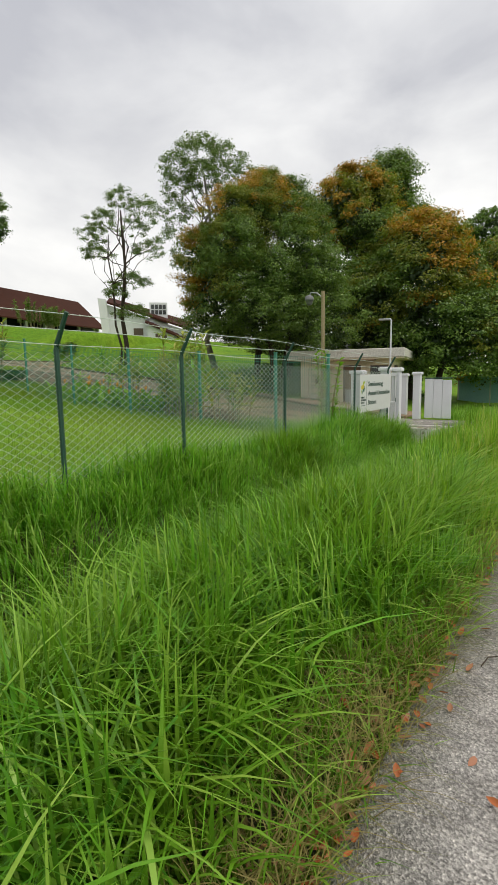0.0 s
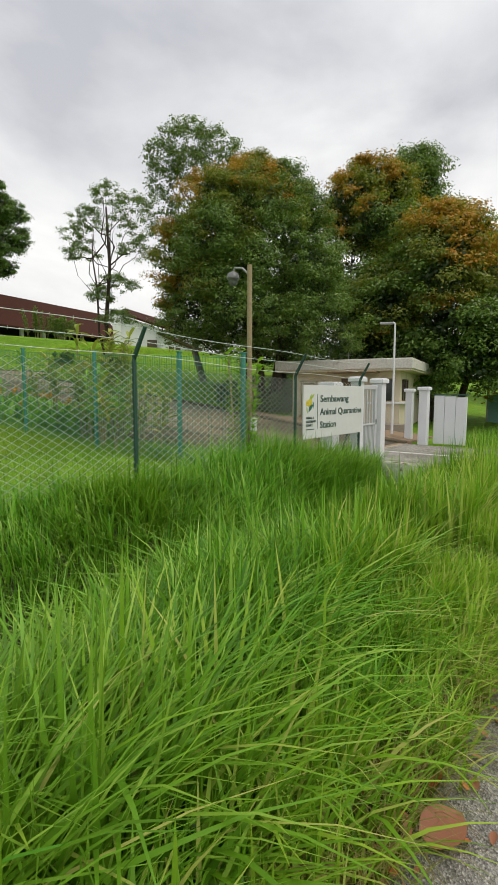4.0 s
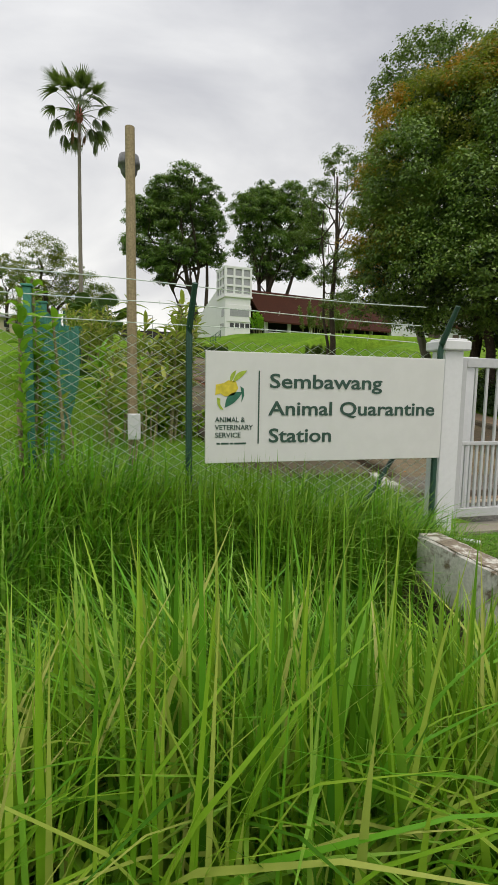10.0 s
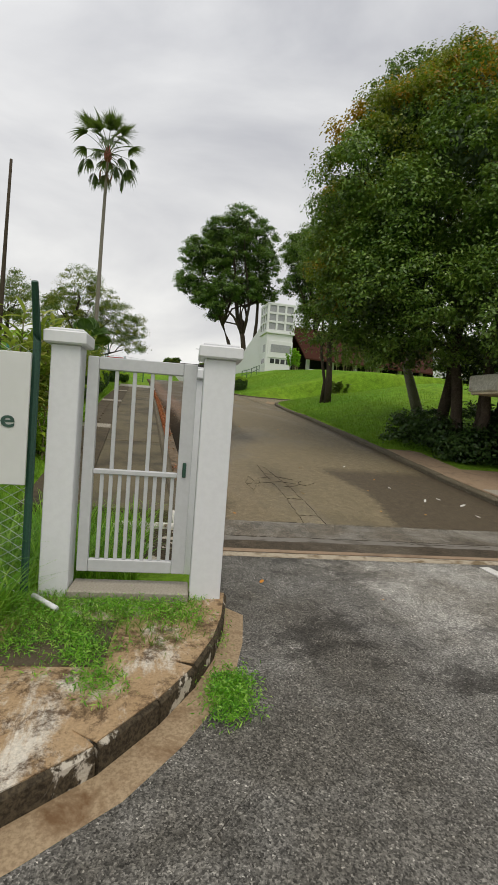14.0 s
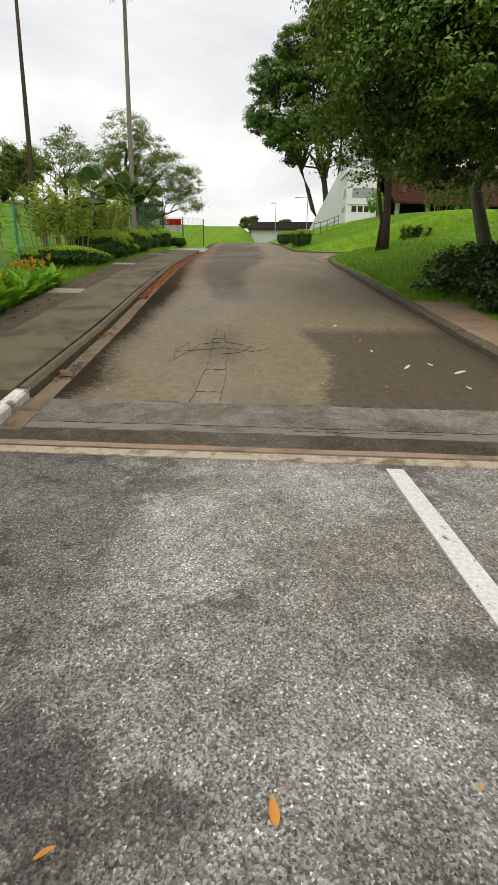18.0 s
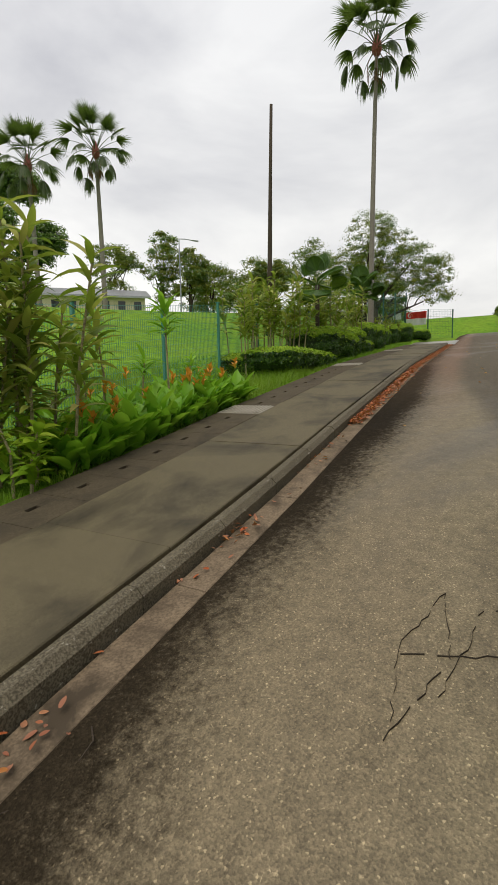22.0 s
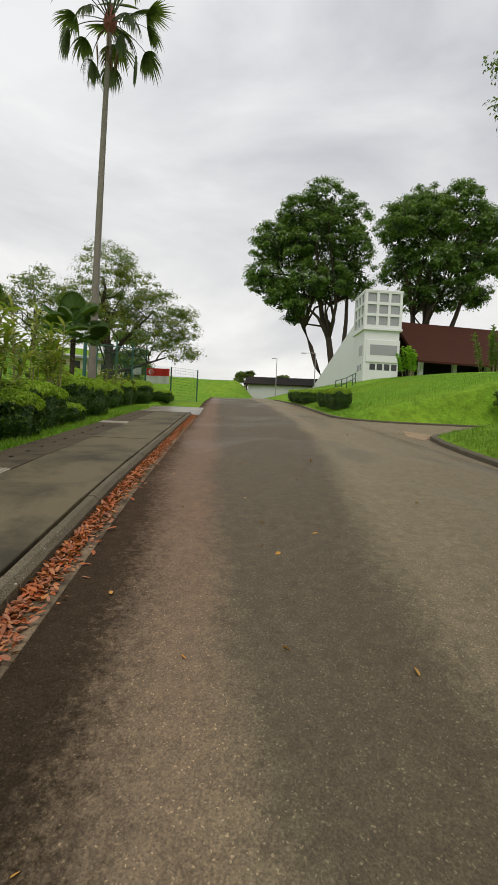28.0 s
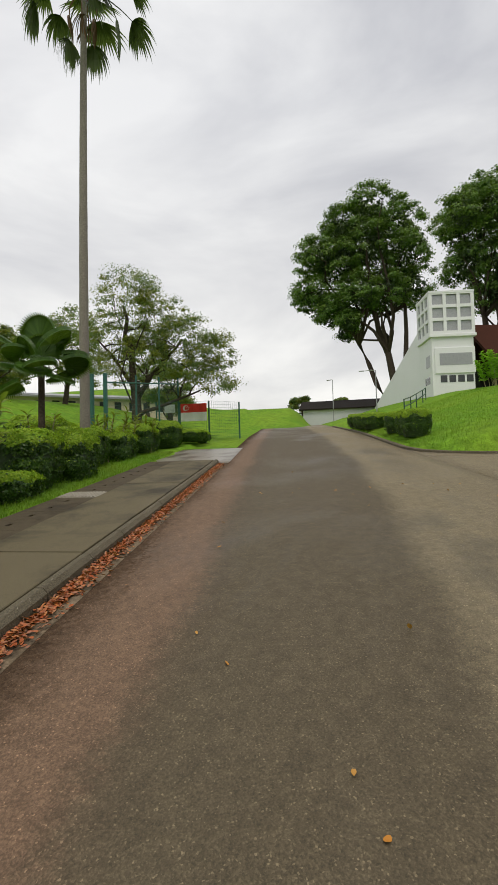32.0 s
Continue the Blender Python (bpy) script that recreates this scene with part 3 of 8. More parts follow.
def np_mesh(name, verts, quads=None, tris=None, mat=None, smooth=False):
    """A mesh straight from arrays."""
    me = bpy.data.meshes.new(name)
    verts = np.asarray(verts, np.float32)
    me.vertices.add(len(verts))
    me.vertices.foreach_set("co", verts.ravel())
    idx, sizes = [], []
    for arr, k in ((quads, 4), (tris, 3)):
        if arr is not None and len(arr):
            idx.append(np.asarray(arr, np.int32).ravel())
            sizes.append(np.full(len(arr), k, np.int32))
    idx, sizes = np.concatenate(idx), np.concatenate(sizes)
    me.loops.add(len(idx))
    me.loops.foreach_set("vertex_index", idx)
    me.polygons.add(len(sizes))
    me.polygons.foreach_set("loop_start", np.concatenate([[0], np.cumsum(sizes)[:-1]]).astype(np.int32))
    if smooth:
        me.polygons.foreach_set("use_smooth", np.ones(len(sizes), bool))
    if mat:
        me.materials.append(mat)
    me.update(calc_edges=True)
    me.validate()
    return me


def part(name, mb, mat, parent, label="", smooth=False):
    me = mb if isinstance(mb, bpy.types.Mesh) else mb.mesh(name, mat, smooth)
    ob = new(name, me)
    ob.parent = parent
    if label:
        tagged(ob, label)
    return ob


def thing(name, label, category, at=(0, 0, 0), rz=0, group=""):
    ob = new(name)
    ob.empty_display_size = 0.2
    ob.matrix_basis = pose(*at, 0, 0, rz)
    return tagged(ob, label, category, group)


def structure(name, mb, mat, label="", category="", smooth=False):
    me = mb if isinstance(mb, bpy.types.Mesh) else mb.mesh(name, mat, smooth)
    return tagged(new(name, me), label, category, kind="structure")


def lathe(profile, n=16):
    mb = MB()
    mb.loft([[(r * math.cos(2 * math.pi * k / n), r * math.sin(2 * math.pi * k / n), z) for k in range(n)] for r, z in profile], True, True)
    return mb


def smooth01(t):
    t = np.clip(t, 0, 1)
    return t * t * (3 - 2 * t)


# ---- terrain: a driveway climbs the hill away from the gate, with banks on both sides ----
ROAD_X = np.array([-140, -100, -84, -76, -50, -36.5, -22, -16.7, -14.1, -12.35, -10.5, -8.15, -7.5, -6.2, -4, 0, 30])
ROAD_Z = np.array([8.6, 7.9, 7.2, 6.7, 4.45, 3.0, 1.6, 0.9, 0.55, 0.27, 0.04, -0.25, -0.36, -0.43, -0.40, -0.40, -0.4])
ST_Y = np.array([-60, 0, 4, 8.5, 13.4, 15.7, 18, 30, 60, 120])
ST_Z = np.array([0.3, 0, -0.06, -0.2, -0.28, -0.34, -0.42, -0.5, -0.6, -0.8])


def road_z(x):
    x = np.asarray(x, float)
    return (np.interp(x - 1, ROAD_X, ROAD_Z) + np.interp(x, ROAD_X, ROAD_Z) * 2 + np.interp(x + 1, ROAD_X, ROAD_Z)) / 4


def street_z(y):
    return np.interp(np.asarray(y, float), ST_Y, ST_Z)


def left_edge(x):
    return 15.02 + 0.094 * (np.asarray(x, float) + 9)


def right_edge(x):
    return 21.2 + 0.085 * (np.asarray(x, float) + 8)


def terrain(x, y):
    x, y = np.asarray(x, float), np.asarray(y, float)
    zr = road_z(x)
    yl, yr = left_edge(x), right_edge(x)
    # left field
    near = np.interp(x, [-20, -14, -10, -5], [1.4, 0.72, 0.42, 0.22])
    base = np.where(x > -20, near, np.interp(x, ROAD_X, ROAD_Z))
    d = yl - 2.35 - y
    rise = 3.3 * smooth01((d - 1.5) / 15) * smooth01((-x - 9) / 14)
    field = (zr + 0.08) + (base - zr - 0.08) * smooth01(d / 4) + rise
    # right lawn
    e = y - np.maximum(yr, flare_edge(x))
    gate_flat = smooth01((-x - 13) / 6)
    side = 1 - smooth01((-x - 31.1) / 0.5) * (1 - smooth01((-x - 37.0) / 1.5))
    lawn = zr + 0.06 - 0.14 * (1 - side) + gate_flat * side * (0.24 * np.clip(e, 0, 3) + 1.9 * smooth01((e - 2) / 9) * smooth01((-x - 18) / 20))
    inside = np.where(y < yl - 2.35, field, np.where((y > yr + 0.25) & (y > flare_edge(x) + 0.12), lawn, zr - 0.08))
    inside = inside + 2.3 * smooth01((-x - 68) / 12) * (1 - smooth01((y - 11.2) / 2.8))
    # street side with the roadside ditch
    st = street_z(y)
    ditch = np.exp(-((x + 3.35) / 0.75) ** 2) * (1 - smooth01((y - 12.9) / 0.25))
    bank = 0.30 * smooth01((-x - 3.6) / 1.3) * (1 - smooth01((y - 10) / 3.5))
    verge = st - 0.02 - 0.48 * ditch + bank
    paved = (y > 13.5) | (x > -0.62)
    out = np.where(paved, st - 0.10, verge)
    w = smooth01((-x - 4.9) / 2.2)
    return out * (1 - w) + inside * w


def flare_edge(x):
    """Kerb line where the driveway widens into the side road, and round the lawn corner beyond it."""
    return np.interp(x, [-39.4, -38.2, -37.4, -36.95, -36.7, -36.6, -31.6, -31.5, -31.35, -31.0, -30.3, -28.7, -26.8, -24.5, -23.0, -22.9], [18.4, 18.85, 19.6, 20.6, 21.8, 60, 60, 22.5, 21.3, 20.7, 20.3, 20.06, 19.95, 19.9, 19.93, 0.0], left=0.0, right=0.0)


def axis(fine0, fine1, step, lo, hi, grow=1.16):
    a = list(np.arange(fine0, fine1 + 1e-6, step))
    s, p = step, fine1
    while p < hi:
        s *= grow
        p += s
        a.append(p)
    s, p = step, fine0
    while p > lo:
        s *= grow
        p -= s
        a.insert(0, p)
    return np.array(a)


gx, gy = axis(-40, 1.5, 0.25, -2500, 2500), axis(-4, 30, 0.25, -2500, 2500)
GX, GY = np.meshgrid(gx, gy)
GZ = terrain(np.clip(GX, -140, 60), np.clip(GY, -60, 120))
nxg, nyg = len(gx), len(gy)
ii = (np.arange(nyg - 1)[:, None] * nxg + np.arange(nxg - 1)[None]).ravel()
structure("ground", np_mesh("ground", np.stack([GX, GY, GZ], -1).reshape(-1, 3), np.stack([ii, ii + 1, ii + nxg + 1, ii + nxg], -1), None, M["ground"], True), None, "grassy hillside ground with short bright green turf", "ground")


def sheet(name, xs, y0, y1, zf, mat, label, category, ny=8, thick=0.25):
    """A paved sheet between two edge lines, following a height, with a skirt."""
    xs = np.asarray(xs, float)
    a, b = np.asarray(y0, float) * np.ones_like(xs), np.asarray(y1, float) * np.ones_like(xs)
    t = np.linspace(0, 1, ny)
    X = np.repeat(xs[:, None], ny, 1)
    Y = a[:, None] * (1 - t) + b[:, None] * t
    Z = zf(X, Y)
    v = np.stack([X, Y, Z], -1).reshape(-1, 3)
    n = len(xs)
    i = (np.arange(n - 1)[:, None] * ny + np.arange(ny - 1)[None]).ravel()
    q = [np.stack([i, i + ny, i + ny + 1, i + 1], -1)]
    rim = list(range(ny)) + [k * ny + ny - 1 for k in range(1, n)] + [(n - 1) * ny + k for k in range(ny - 2, -1, -1)] + [k * ny for k in range(n - 2, 0, -1)]
    m0 = len(v)
    v = np.concatenate([v, v[rim] - [0, 0, thick]])
    r = np.array(rim)
    k = np.arange(len(rim))
    q.append(np.stack([r, np.roll(r, -1), m0 + np.roll(k, -1), m0 + k], -1))
    return structure(name, np_mesh(name, v, np.concatenate(q), None, mat, False), None, label, category)


# roads
dx = np.concatenate([np.arange(-6.9, -50, -0.5), np.arange(-50, -130, -2)])[::-1]
sheet("driveway", dx, left_edge(dx) + 0.02, right_edge(dx) + 0.02, lambda X, Y: road_z(X), M["drive_asphalt"], "worn brown-grey asphalt driveway with damp patches", "road", 14)
sx = np.arange(-6.9, 30.1, 0.5)
sheet("road", sx, 15.3, 21.6, lambda X, Y: np.where(X < -2, road_z(X), street_z(Y) * 0.3 - 0.4 * 0.7), M["street_asphalt"], "coarse grey asphalt forecourt with damp patches", "road", 16)
sheet("pavement", np.array([-0.62, 0.2, 1.2, 2.2]), -30.0, 13.2, lambda X, Y: street_z(Y), M["path_concrete"], "pale rough concrete footpath beside tall grass", "pavement", 90)
ARC_OUT = [(-5.1, 15.30), (-4.2, 15.30), (-3.85, 15.29), (-3.3, 15.2), (-2.8, 15.0), (-2.4, 14.6), (-2.1, 14.2), (-1.9, 13.7), (-1.5, 13.4)]
sx2 = np.concatenate([np.arange(-4.2, -1.4, 0.1), np.arange(-1.3, 30, 1.0)])
sheet("forecourt_edge", sx2, np.interp(sx2, [p[0] for p in ARC_OUT], [p[1] for p in ARC_OUT]) - 0.06, 15.296 + 0.006 * (sx2 > -50), lambda X, Y: np.where(X < -2, road_z(X), street_z(Y) * 0.3 - 0.4 * 0.7) - 0.003, M["street_asphalt"], "coarse grey asphalt flaring towards the street", "road", 8)
# soil sheet, dark so that gaps in the grass look shaded
vx = np.linspace(-4.88, -0.66, 26)
sheet("verge_soil", vx, -8.0, 13.12, lambda X, Y: terrain(X, Y) + 0.006, M["soil"], "soil beneath the tall grass, darkened as shade", "soil", 90, 0.02)

# ---- kerbs, gutter, footpath on the driveway's left ----
def strip(mb, x0, x1, o0, o1, z0, z1, edge, seg=0.0, ch=0.012):
    """A straight block along an edge line, between two offsets from it."""
    n = 1
    vs = []
    for x in (x0, x1):
        e, g = float(edge(x)), float(road_z(x))
        for o, z in ((o0, z0), (o1, z0), (o1, z1 - ch), (o1 - ch, z1), (o0 + ch, z1), (o0, z1 - ch)):
            vs.append((x, e + o, g + z))
    mb.loft([vs[:6], vs[6:]], True, True)


left_kerb = structure("kerb_left", MB(), M["kerb"], "stained concrete kerb along the driveway", "kerb")
for x0, x1 in ((-7.35, -7.72), (-7.73, -8.08)):
    mb = MB()
    strip(mb, x0, x1, -0.17, 0.0, -0.3, 0.12, left_edge, ch=0.025)
    part("kerb_stone", mb, M["old_white"], left_kerb, "white-painted kerb end")
right_kerb = structure("kerb_right", MB(), M["kerb"], "mossy concrete kerb along the lawn", "kerb")
gutter = structure("gutter", MB(), M["gutter"], "stained concrete gutter channel full of leaves", "gutter")
footpath = structure("footpath", MB(), M["slab"], "damp grey concrete footpath slabs", "pavement")
drain = structure("drain", MB(), M["drain_cover"], "dark slotted concrete drain covers", "drain")
x = -8.1
while x > -36.2:
    x1 = max(x - 1.0, -36.3)
    mb = MB()
    strip(mb, x - 0.006, x1 + 0.006, -0.16, 0.0, -0.3, 0.13 + random.uniform(-0.006, 0.006), left_edge, ch=0.045)
    part("kerb_stone", mb, M["kerb"], left_kerb)
    x = x1
x = -7.2
while x > -36.5:
    x1 = max(x - 1.6, -36.6)
    mb = MB()
    strip(mb, x - 0.004, x1 + 0.004, 0.022, 0.25, -0.3, 0.006, left_edge, ch=0.004)
    part("gutter_block", mb, M["gutter"], gutter)
    x = x1
x = -8.0
while x > -36.3:
    x1 = max(x - 2.6, -36.3)
    mb = MB()
    strip(mb, x - 0.006, x1 + 0.006, -1.45, -0.166, -0.2, 0.125 + random.uniform(-0.005, 0.005), left_edge, ch=0.008)
    part("slab", mb, M["slab"], footpath)
    x = x1
x = -8.0
while x > -36.3:
    x1 = max(x - 0.62, -36.3)
    pale = any(abs((x + x1) / 2 - c) < 0.33 for c in (-15.1, -21.9, -29.8))
    mb = MB()
    if pale:
        strip(mb, x - 0.004, x1 + 0.004, -2.25, -1.46, -0.1, 0.127, left_edge, ch=0.006)
        for k in range(11):
            strip(mb, x - 0.03, x1 + 0.03, -2.22 + 0.069 * k, -2.18 + 0.069 * k, 0.11, 0.139, left_edge, ch=0.004)
    else:
        xm = (x + x1) / 2
        strip(mb, x - 0.004, x1 + 0.004, -2.25, -1.90, -0.1, 0.12, left_edge, ch=0.002)
        strip(mb, x - 0.004, x1 + 0.004, -1.83, -1.46, -0.1, 0.12, left_edge, ch=0.002)
        strip(mb, x - 0.004, xm + 0.07, -1.90, -1.83, -0.1, 0.12, left_edge, ch=0.002)
        strip(mb, xm - 0.07, x1 + 0.004, -1.90, -1.83, -0.1, 0.12, left_edge, ch=0.002)
    part("cover", mb, M["pale_cover"] if pale else M["drain_cover"], drain, "pale concrete inspection cover" if pale else "")
    x = x1

x = -6.7
while x > -22.9:
    x1 = max(x - 1.0, -23.0)
    mb = MB()
    strip(mb, x - 0.006, x1 + 0.006, 0.0, 0.2, -0.3, 0.11 + random.uniform(-0.01, 0.01), right_edge, ch=0.025)
    part("kerb_stone", mb, M["kerb"], right_kerb)
    x = x1
apron = MB()
strip(apron, -6.6, -12.5, 0.2, 2.7, -0.3, 0.10, right_edge)
strip(apron, -12.5, -14.6, 0.2, 1.15, -0.3, 0.10, right_edge)
structure("guard_walkway", apron, M["orange_stain"], "brown-stained concrete walkway beside the guardhouse", "pavement")
for x0, x1, o in ((-7.3, -8.3, 0.24), (-8.35, -9.4, 0.24), (-9.45, -10.4, 0.24)):
    mb = MB()
    strip(mb, x0, x1, o, o + 0.5, 0.0, 0.135, right_edge, ch=0.01)
    structure("walkway_slab", mb, M["pale_cover"] if x0 < -9 else M["orange_stain"], "loose stained concrete cover slab", "slab")

# gate threshold: rail channel, gutter and patched strip across the driveway
def ragged(base, amp, seed):
    """An edge line across the driveway that wanders a little."""
    return lambda yy: base + amp * (noise.noise(Vector((yy * 2.1, seed, 0.5))) + 0.6 * noise.noise(Vector((yy * 9.0, seed, 4.5))) + 0.35 * noise.noise(Vector((yy * 27.0, seed, 8.5))))


EDGE = [ragged(b_, a_, 7.3 * k_) for k_, (b_, a_) in enumerate(((-6.675, 0.008), (-6.815, 0.0), (-6.85, 0.0), (-6.945, 0.014), (-7.3, 0.03), (-7.475, 0.022), (-8.09, 0.02)))]
for nm, k0, mat, lab, up in (("gate_rail_bed", 0, "cream_bed", "cream dirty concrete gate rail bed", 0.007),
                             ("gate_rail", 1, "rail_steel", "olive-brown steel gate rail sunk in concrete", -0.004),
                             ("rail_bed_inner", 2, "orange_stain", "rust-stained gate rail bed", 0.009),
                             ("channel", 3, "dark_strip", "damp dark asphalt strip across the gate", 0.005),
                             ("channel_lip", 4, "grey_lip", "smooth grey concrete lip across the gate", 0.004),
                             ("patch_strip", 5, "patch", "pebbly grey asphalt patch strip", 0.009)):
    mb = MB()
    e0, e1 = EDGE[k0], EDGE[k0 + 1]
    gap = 0.006 if k0 in (4, 5) else 0.0
    vs = []
    for yy in np.arange(15.0, 21.61, 0.05):
        x0, x1 = e0(yy) - gap, e1(yy)
        vs.append([(x0, yy, float(road_z(x0)) + up), (x1, yy, float(road_z(x1)) + up), (x1, yy, float(road_z(x1)) - 0.1), (x0, yy, float(road_z(x0)) - 0.1)])
    mb.loft(vs, True, True)
    structure(nm, mb, M[mat], lab, "threshold")


def decal(name, pts, mat, label, category, zf, up=0.004, kind=True):
    """A thin painted or worn shape on a paved surface: a flat polygon with a little height."""
    mb = MB()
    top = [(px, py, float(zf(px, py)) + up) for px, py in pts]
    mb.loft([[(px, py, z - up - 0.02) for px, py, z in top], top], False, True)
    return structure(name, mb, mat, label, category)


fz = lambda px, py: road_z(px) if px < -2 else street_z(py) * 0.3 - 0.28
for a, b in ((-6.6, -4.6), (-4.6, -2.6), (-2.6, 0.5), (0.5, 4)):
    decal("line_marking", [(a, 18.77 + (a + 6.6) * 0.06), (b, 18.77 + (b + 6.6) * 0.06), (b, 18.91 + (b + 6.6) * 0.06), (a, 18.91 + (a + 6.6) * 0.06)], M["line_paint"], "worn white painted road line", "road marking", fz, 0.005)

# ---- corner pad at the pedestrian gate ----
PADZ = -0.28
arc = [(-2.3, 13.72), (-2.56, 14.05), (-2.86, 14.45), (-3.15, 14.78), (-3.5, 15.03), (-3.85, 15.22), (-4.2, 15.35), (-4.6, 15.44), (-5.1, 15.5)]
pad = MB()
top = [(-5.1, 13.95), (-4.15, 13.5), (-2.6, 13.5)] + [(px - 0.13, py - 0.1) for px, py in arc]
pad.loft([[(px, py, PADZ - 0.2) for px, py in top], [(px, py, PADZ) for px, py in top]], False, True)
structure("corner_pad", pad, M["pad"], "brown and white stained concrete pad", "pavement")
corner_kerb = structure("kerb_corner", MB(), M["kerb"], "broken dark kerb curving round the pad", "kerb")
for (ax, ay), (bx, by) in zip(arc[:-1], arc[1:]):
    d = Vector((bx - ax, by - ay)).normalized()
    n = Vector((-d.y, d.x))
    if n.dot(Vector((-1, -1))) < 0:
        n = -n
    mb = MB()
    h = PADZ + random.uniform(-0.01, 0.02)
    g = 0.01
    a, b = Vector((ax, ay)) + d * g, Vector((bx, by)) - d * g
    ring = lambda z, i: [tuple(a + n * i) + (z,), tuple(b + n * i) + (z,), tuple(b + n * (0.14 - i)) + (z,), tuple(a + n * (0.14 - i)) + (z,)]
    mb.loft([ring(PADZ - 0.35, 0), ring(h - 0.02, 0), ring(h, 0.018)], False, True)
    stone = part("kerb_stone", mb, M["kerb_painted"], corner_kerb)
    cap = MB()
    lid = lambda z: [tuple(a + n * 0.022) + (z,), tuple(b + n * 0.022) + (z,), tuple(b + n * 0.17) + (z,), tuple(a + n * 0.17) + (z,)]
    cap.loft([lid(h - 0.012), lid(h + 0.006)], False, True)
    part("top_crust", cap, M["pad"], stone, "brown mossy top")
gut = MB()
outer = [(px + 0.2 * 0.75, py + 0.2 * 0.66) for px, py in arc]
gut.loft([[(px, py, -0.40 + 0.004) for px, py in arc], [(px, py, -0.398) for px, py in outer]])
gut.f = [q for q in gut.f if abs(q[0] - q[1]) == 1 or True][: len(arc) - 1]
mid_arc = outer
far_arc = [(px + 0.62 * 0.75, py + 0.62 * 0.66) for px, py in arc]
edge_mb = MB()
edge_mb.loft([[(px, py, -0.3985) for px, py in mid_arc], [(px, py, -0.3975) for px, py in far_arc]])
edge_mb.f = edge_mb.f[: len(arc) - 1]
structure("corner_asphalt", edge_mb, M["street_asphalt"], "grey asphalt along the corner gutter", "road")
structure("corner_gutter", gut, M["pale_gutter"], "pale stained concrete gutter round the corner", "gutter")
mb = MB()
mb.box(-4.5, -3.86, 14.05, 14.68, PADZ - 0.05, PADZ + 0.012, 0.008)
structure("inspection_cover", mb, M["drain_cover"], "dark square concrete inspection cover", "cover")
mb = MB()
rgq = np.random.default_rng(5)
rows = []
for k in range(19):
    f = k / 18
    xx = -4.0 + 1.48 * f
    e = 0.012 if 0 < k < 18 else 0.03
    jl, jr, jt = rgq.uniform(-0.004, 0.006, 3)
    w0, w1, zt = 13.145 + jl, 13.365 + jr, 0.1 + 0.4 * jt - (0.018 if k == 18 else 0.0)
    rows.append([(xx, w0, -0.75), (xx, w0, zt - e), (xx, w0 + e, zt), (xx, w1 - e, zt), (xx, w1, zt - e), (xx, w1, -0.75)])
mb.loft(rows, True, True)
par = structure("parapet", mb, M["old_white"], "old white-painted concrete ditch parapet with flaking top", "parapet")
mb = MB()
rgp = np.random.default_rng(3)
rows = []
for k in range(16):
    xx = -3.99 + 1.46 * k / 15
    i0, i1 = rgp.uniform(0.002, 0.02), rgp.uniform(0.002, 0.02)
    rows.append([(xx, 13.15 + i0, 0.092), (xx, 13.15 + i0, 0.106 + rgp.uniform(0, 0.005)), (xx, 13.35 - i1, 0.104 + rgp.uniform(0, 0.005)), (xx, 13.35 - i1, 0.092)])
mb.loft(rows, True, True)
part("top_crust", mb, M["worn_top"], par, "mossy flaked top")
mb = MB()
mb.tube([(-4.8, 14.02, -0.22), (-4.55, 14.25, -0.22)], 0.02, 8)
tagged(new("pipe", mb.mesh("pipe", M["white_paint"], True)), "short white plastic pipe on the ground", "pipe")

# ---- chain-link fence along the verge ----
FX = -4.9
fence_ground = lambda yy: float(terrain(FX, yy))
link = thing("chainlink_fence", "dark green chain-link fence with cranked posts and barbed wire", "fence")
POSTS = [-5.6, -2.6, 0.4, 2.88, 4.92, 7.88, 11.4, 13.92]
TOPZ = lambda yy: float(np.interp(yy, [-6, 3, 8, 11.4, 14], [1.95, 1.85, 1.76, 1.66, 1.62]))
for yy in POSTS:
    g, tz = fence_ground(yy), TOPZ(yy)
    mb = MB()
    mb.tube([(FX, yy, g - 0.2), (FX, yy, tz + 0.05), (FX + 0.02, yy, tz + 0.12), (FX + 0.2, yy + 0.02, tz + 0.45)], [0.03, 0.03, 0.03, 0.024], 8)
    part("post", mb, M["dark_steel"], link)
mb = MB()
mb.tube([(FX - 0.03, 12.85, fence_ground(12.85) - 0.1), (FX - 0.03, 13.88, 1.25)], 0.022, 6)
part("brace", mb, M["dark_steel"], link)
for k in range(3):
    mb = MB()
    pts = []
    for yy in np.arange(-5.6, 13.95, 0.4):
        pts.append((FX + 0.04 + 0.07 * k, yy, TOPZ(yy) + 0.12 + 0.15 * k + 0.015 * math.sin(yy * 1.7 + k)))
    mb.tube(pts, 0.004, 4)
    part("barbed_wire", mb, M["wire"], link, "rusty barbed wire strand")
barb = MB()
for k in range(3):
    for yy in np.arange(-5.5, 13.9, 0.13):
        z = TOPZ(yy) + 0.12 + 0.15 * k + 0.015 * math.sin(yy * 1.7 + k)
        a = random.uniform(0, 3.14)
        o = Vector((math.cos(a) * 0.02, random.uniform(-0.01, 0.01), math.sin(a) * 0.02))
        p = Vector((FX + 0.04 + 0.07 * k, yy, z))
        barb.tube([p - o, p + o], 0.002, 3, False)
tagged(part("barbs", barb, M["wire"], link, "small wire barbs"), kind="stuff")


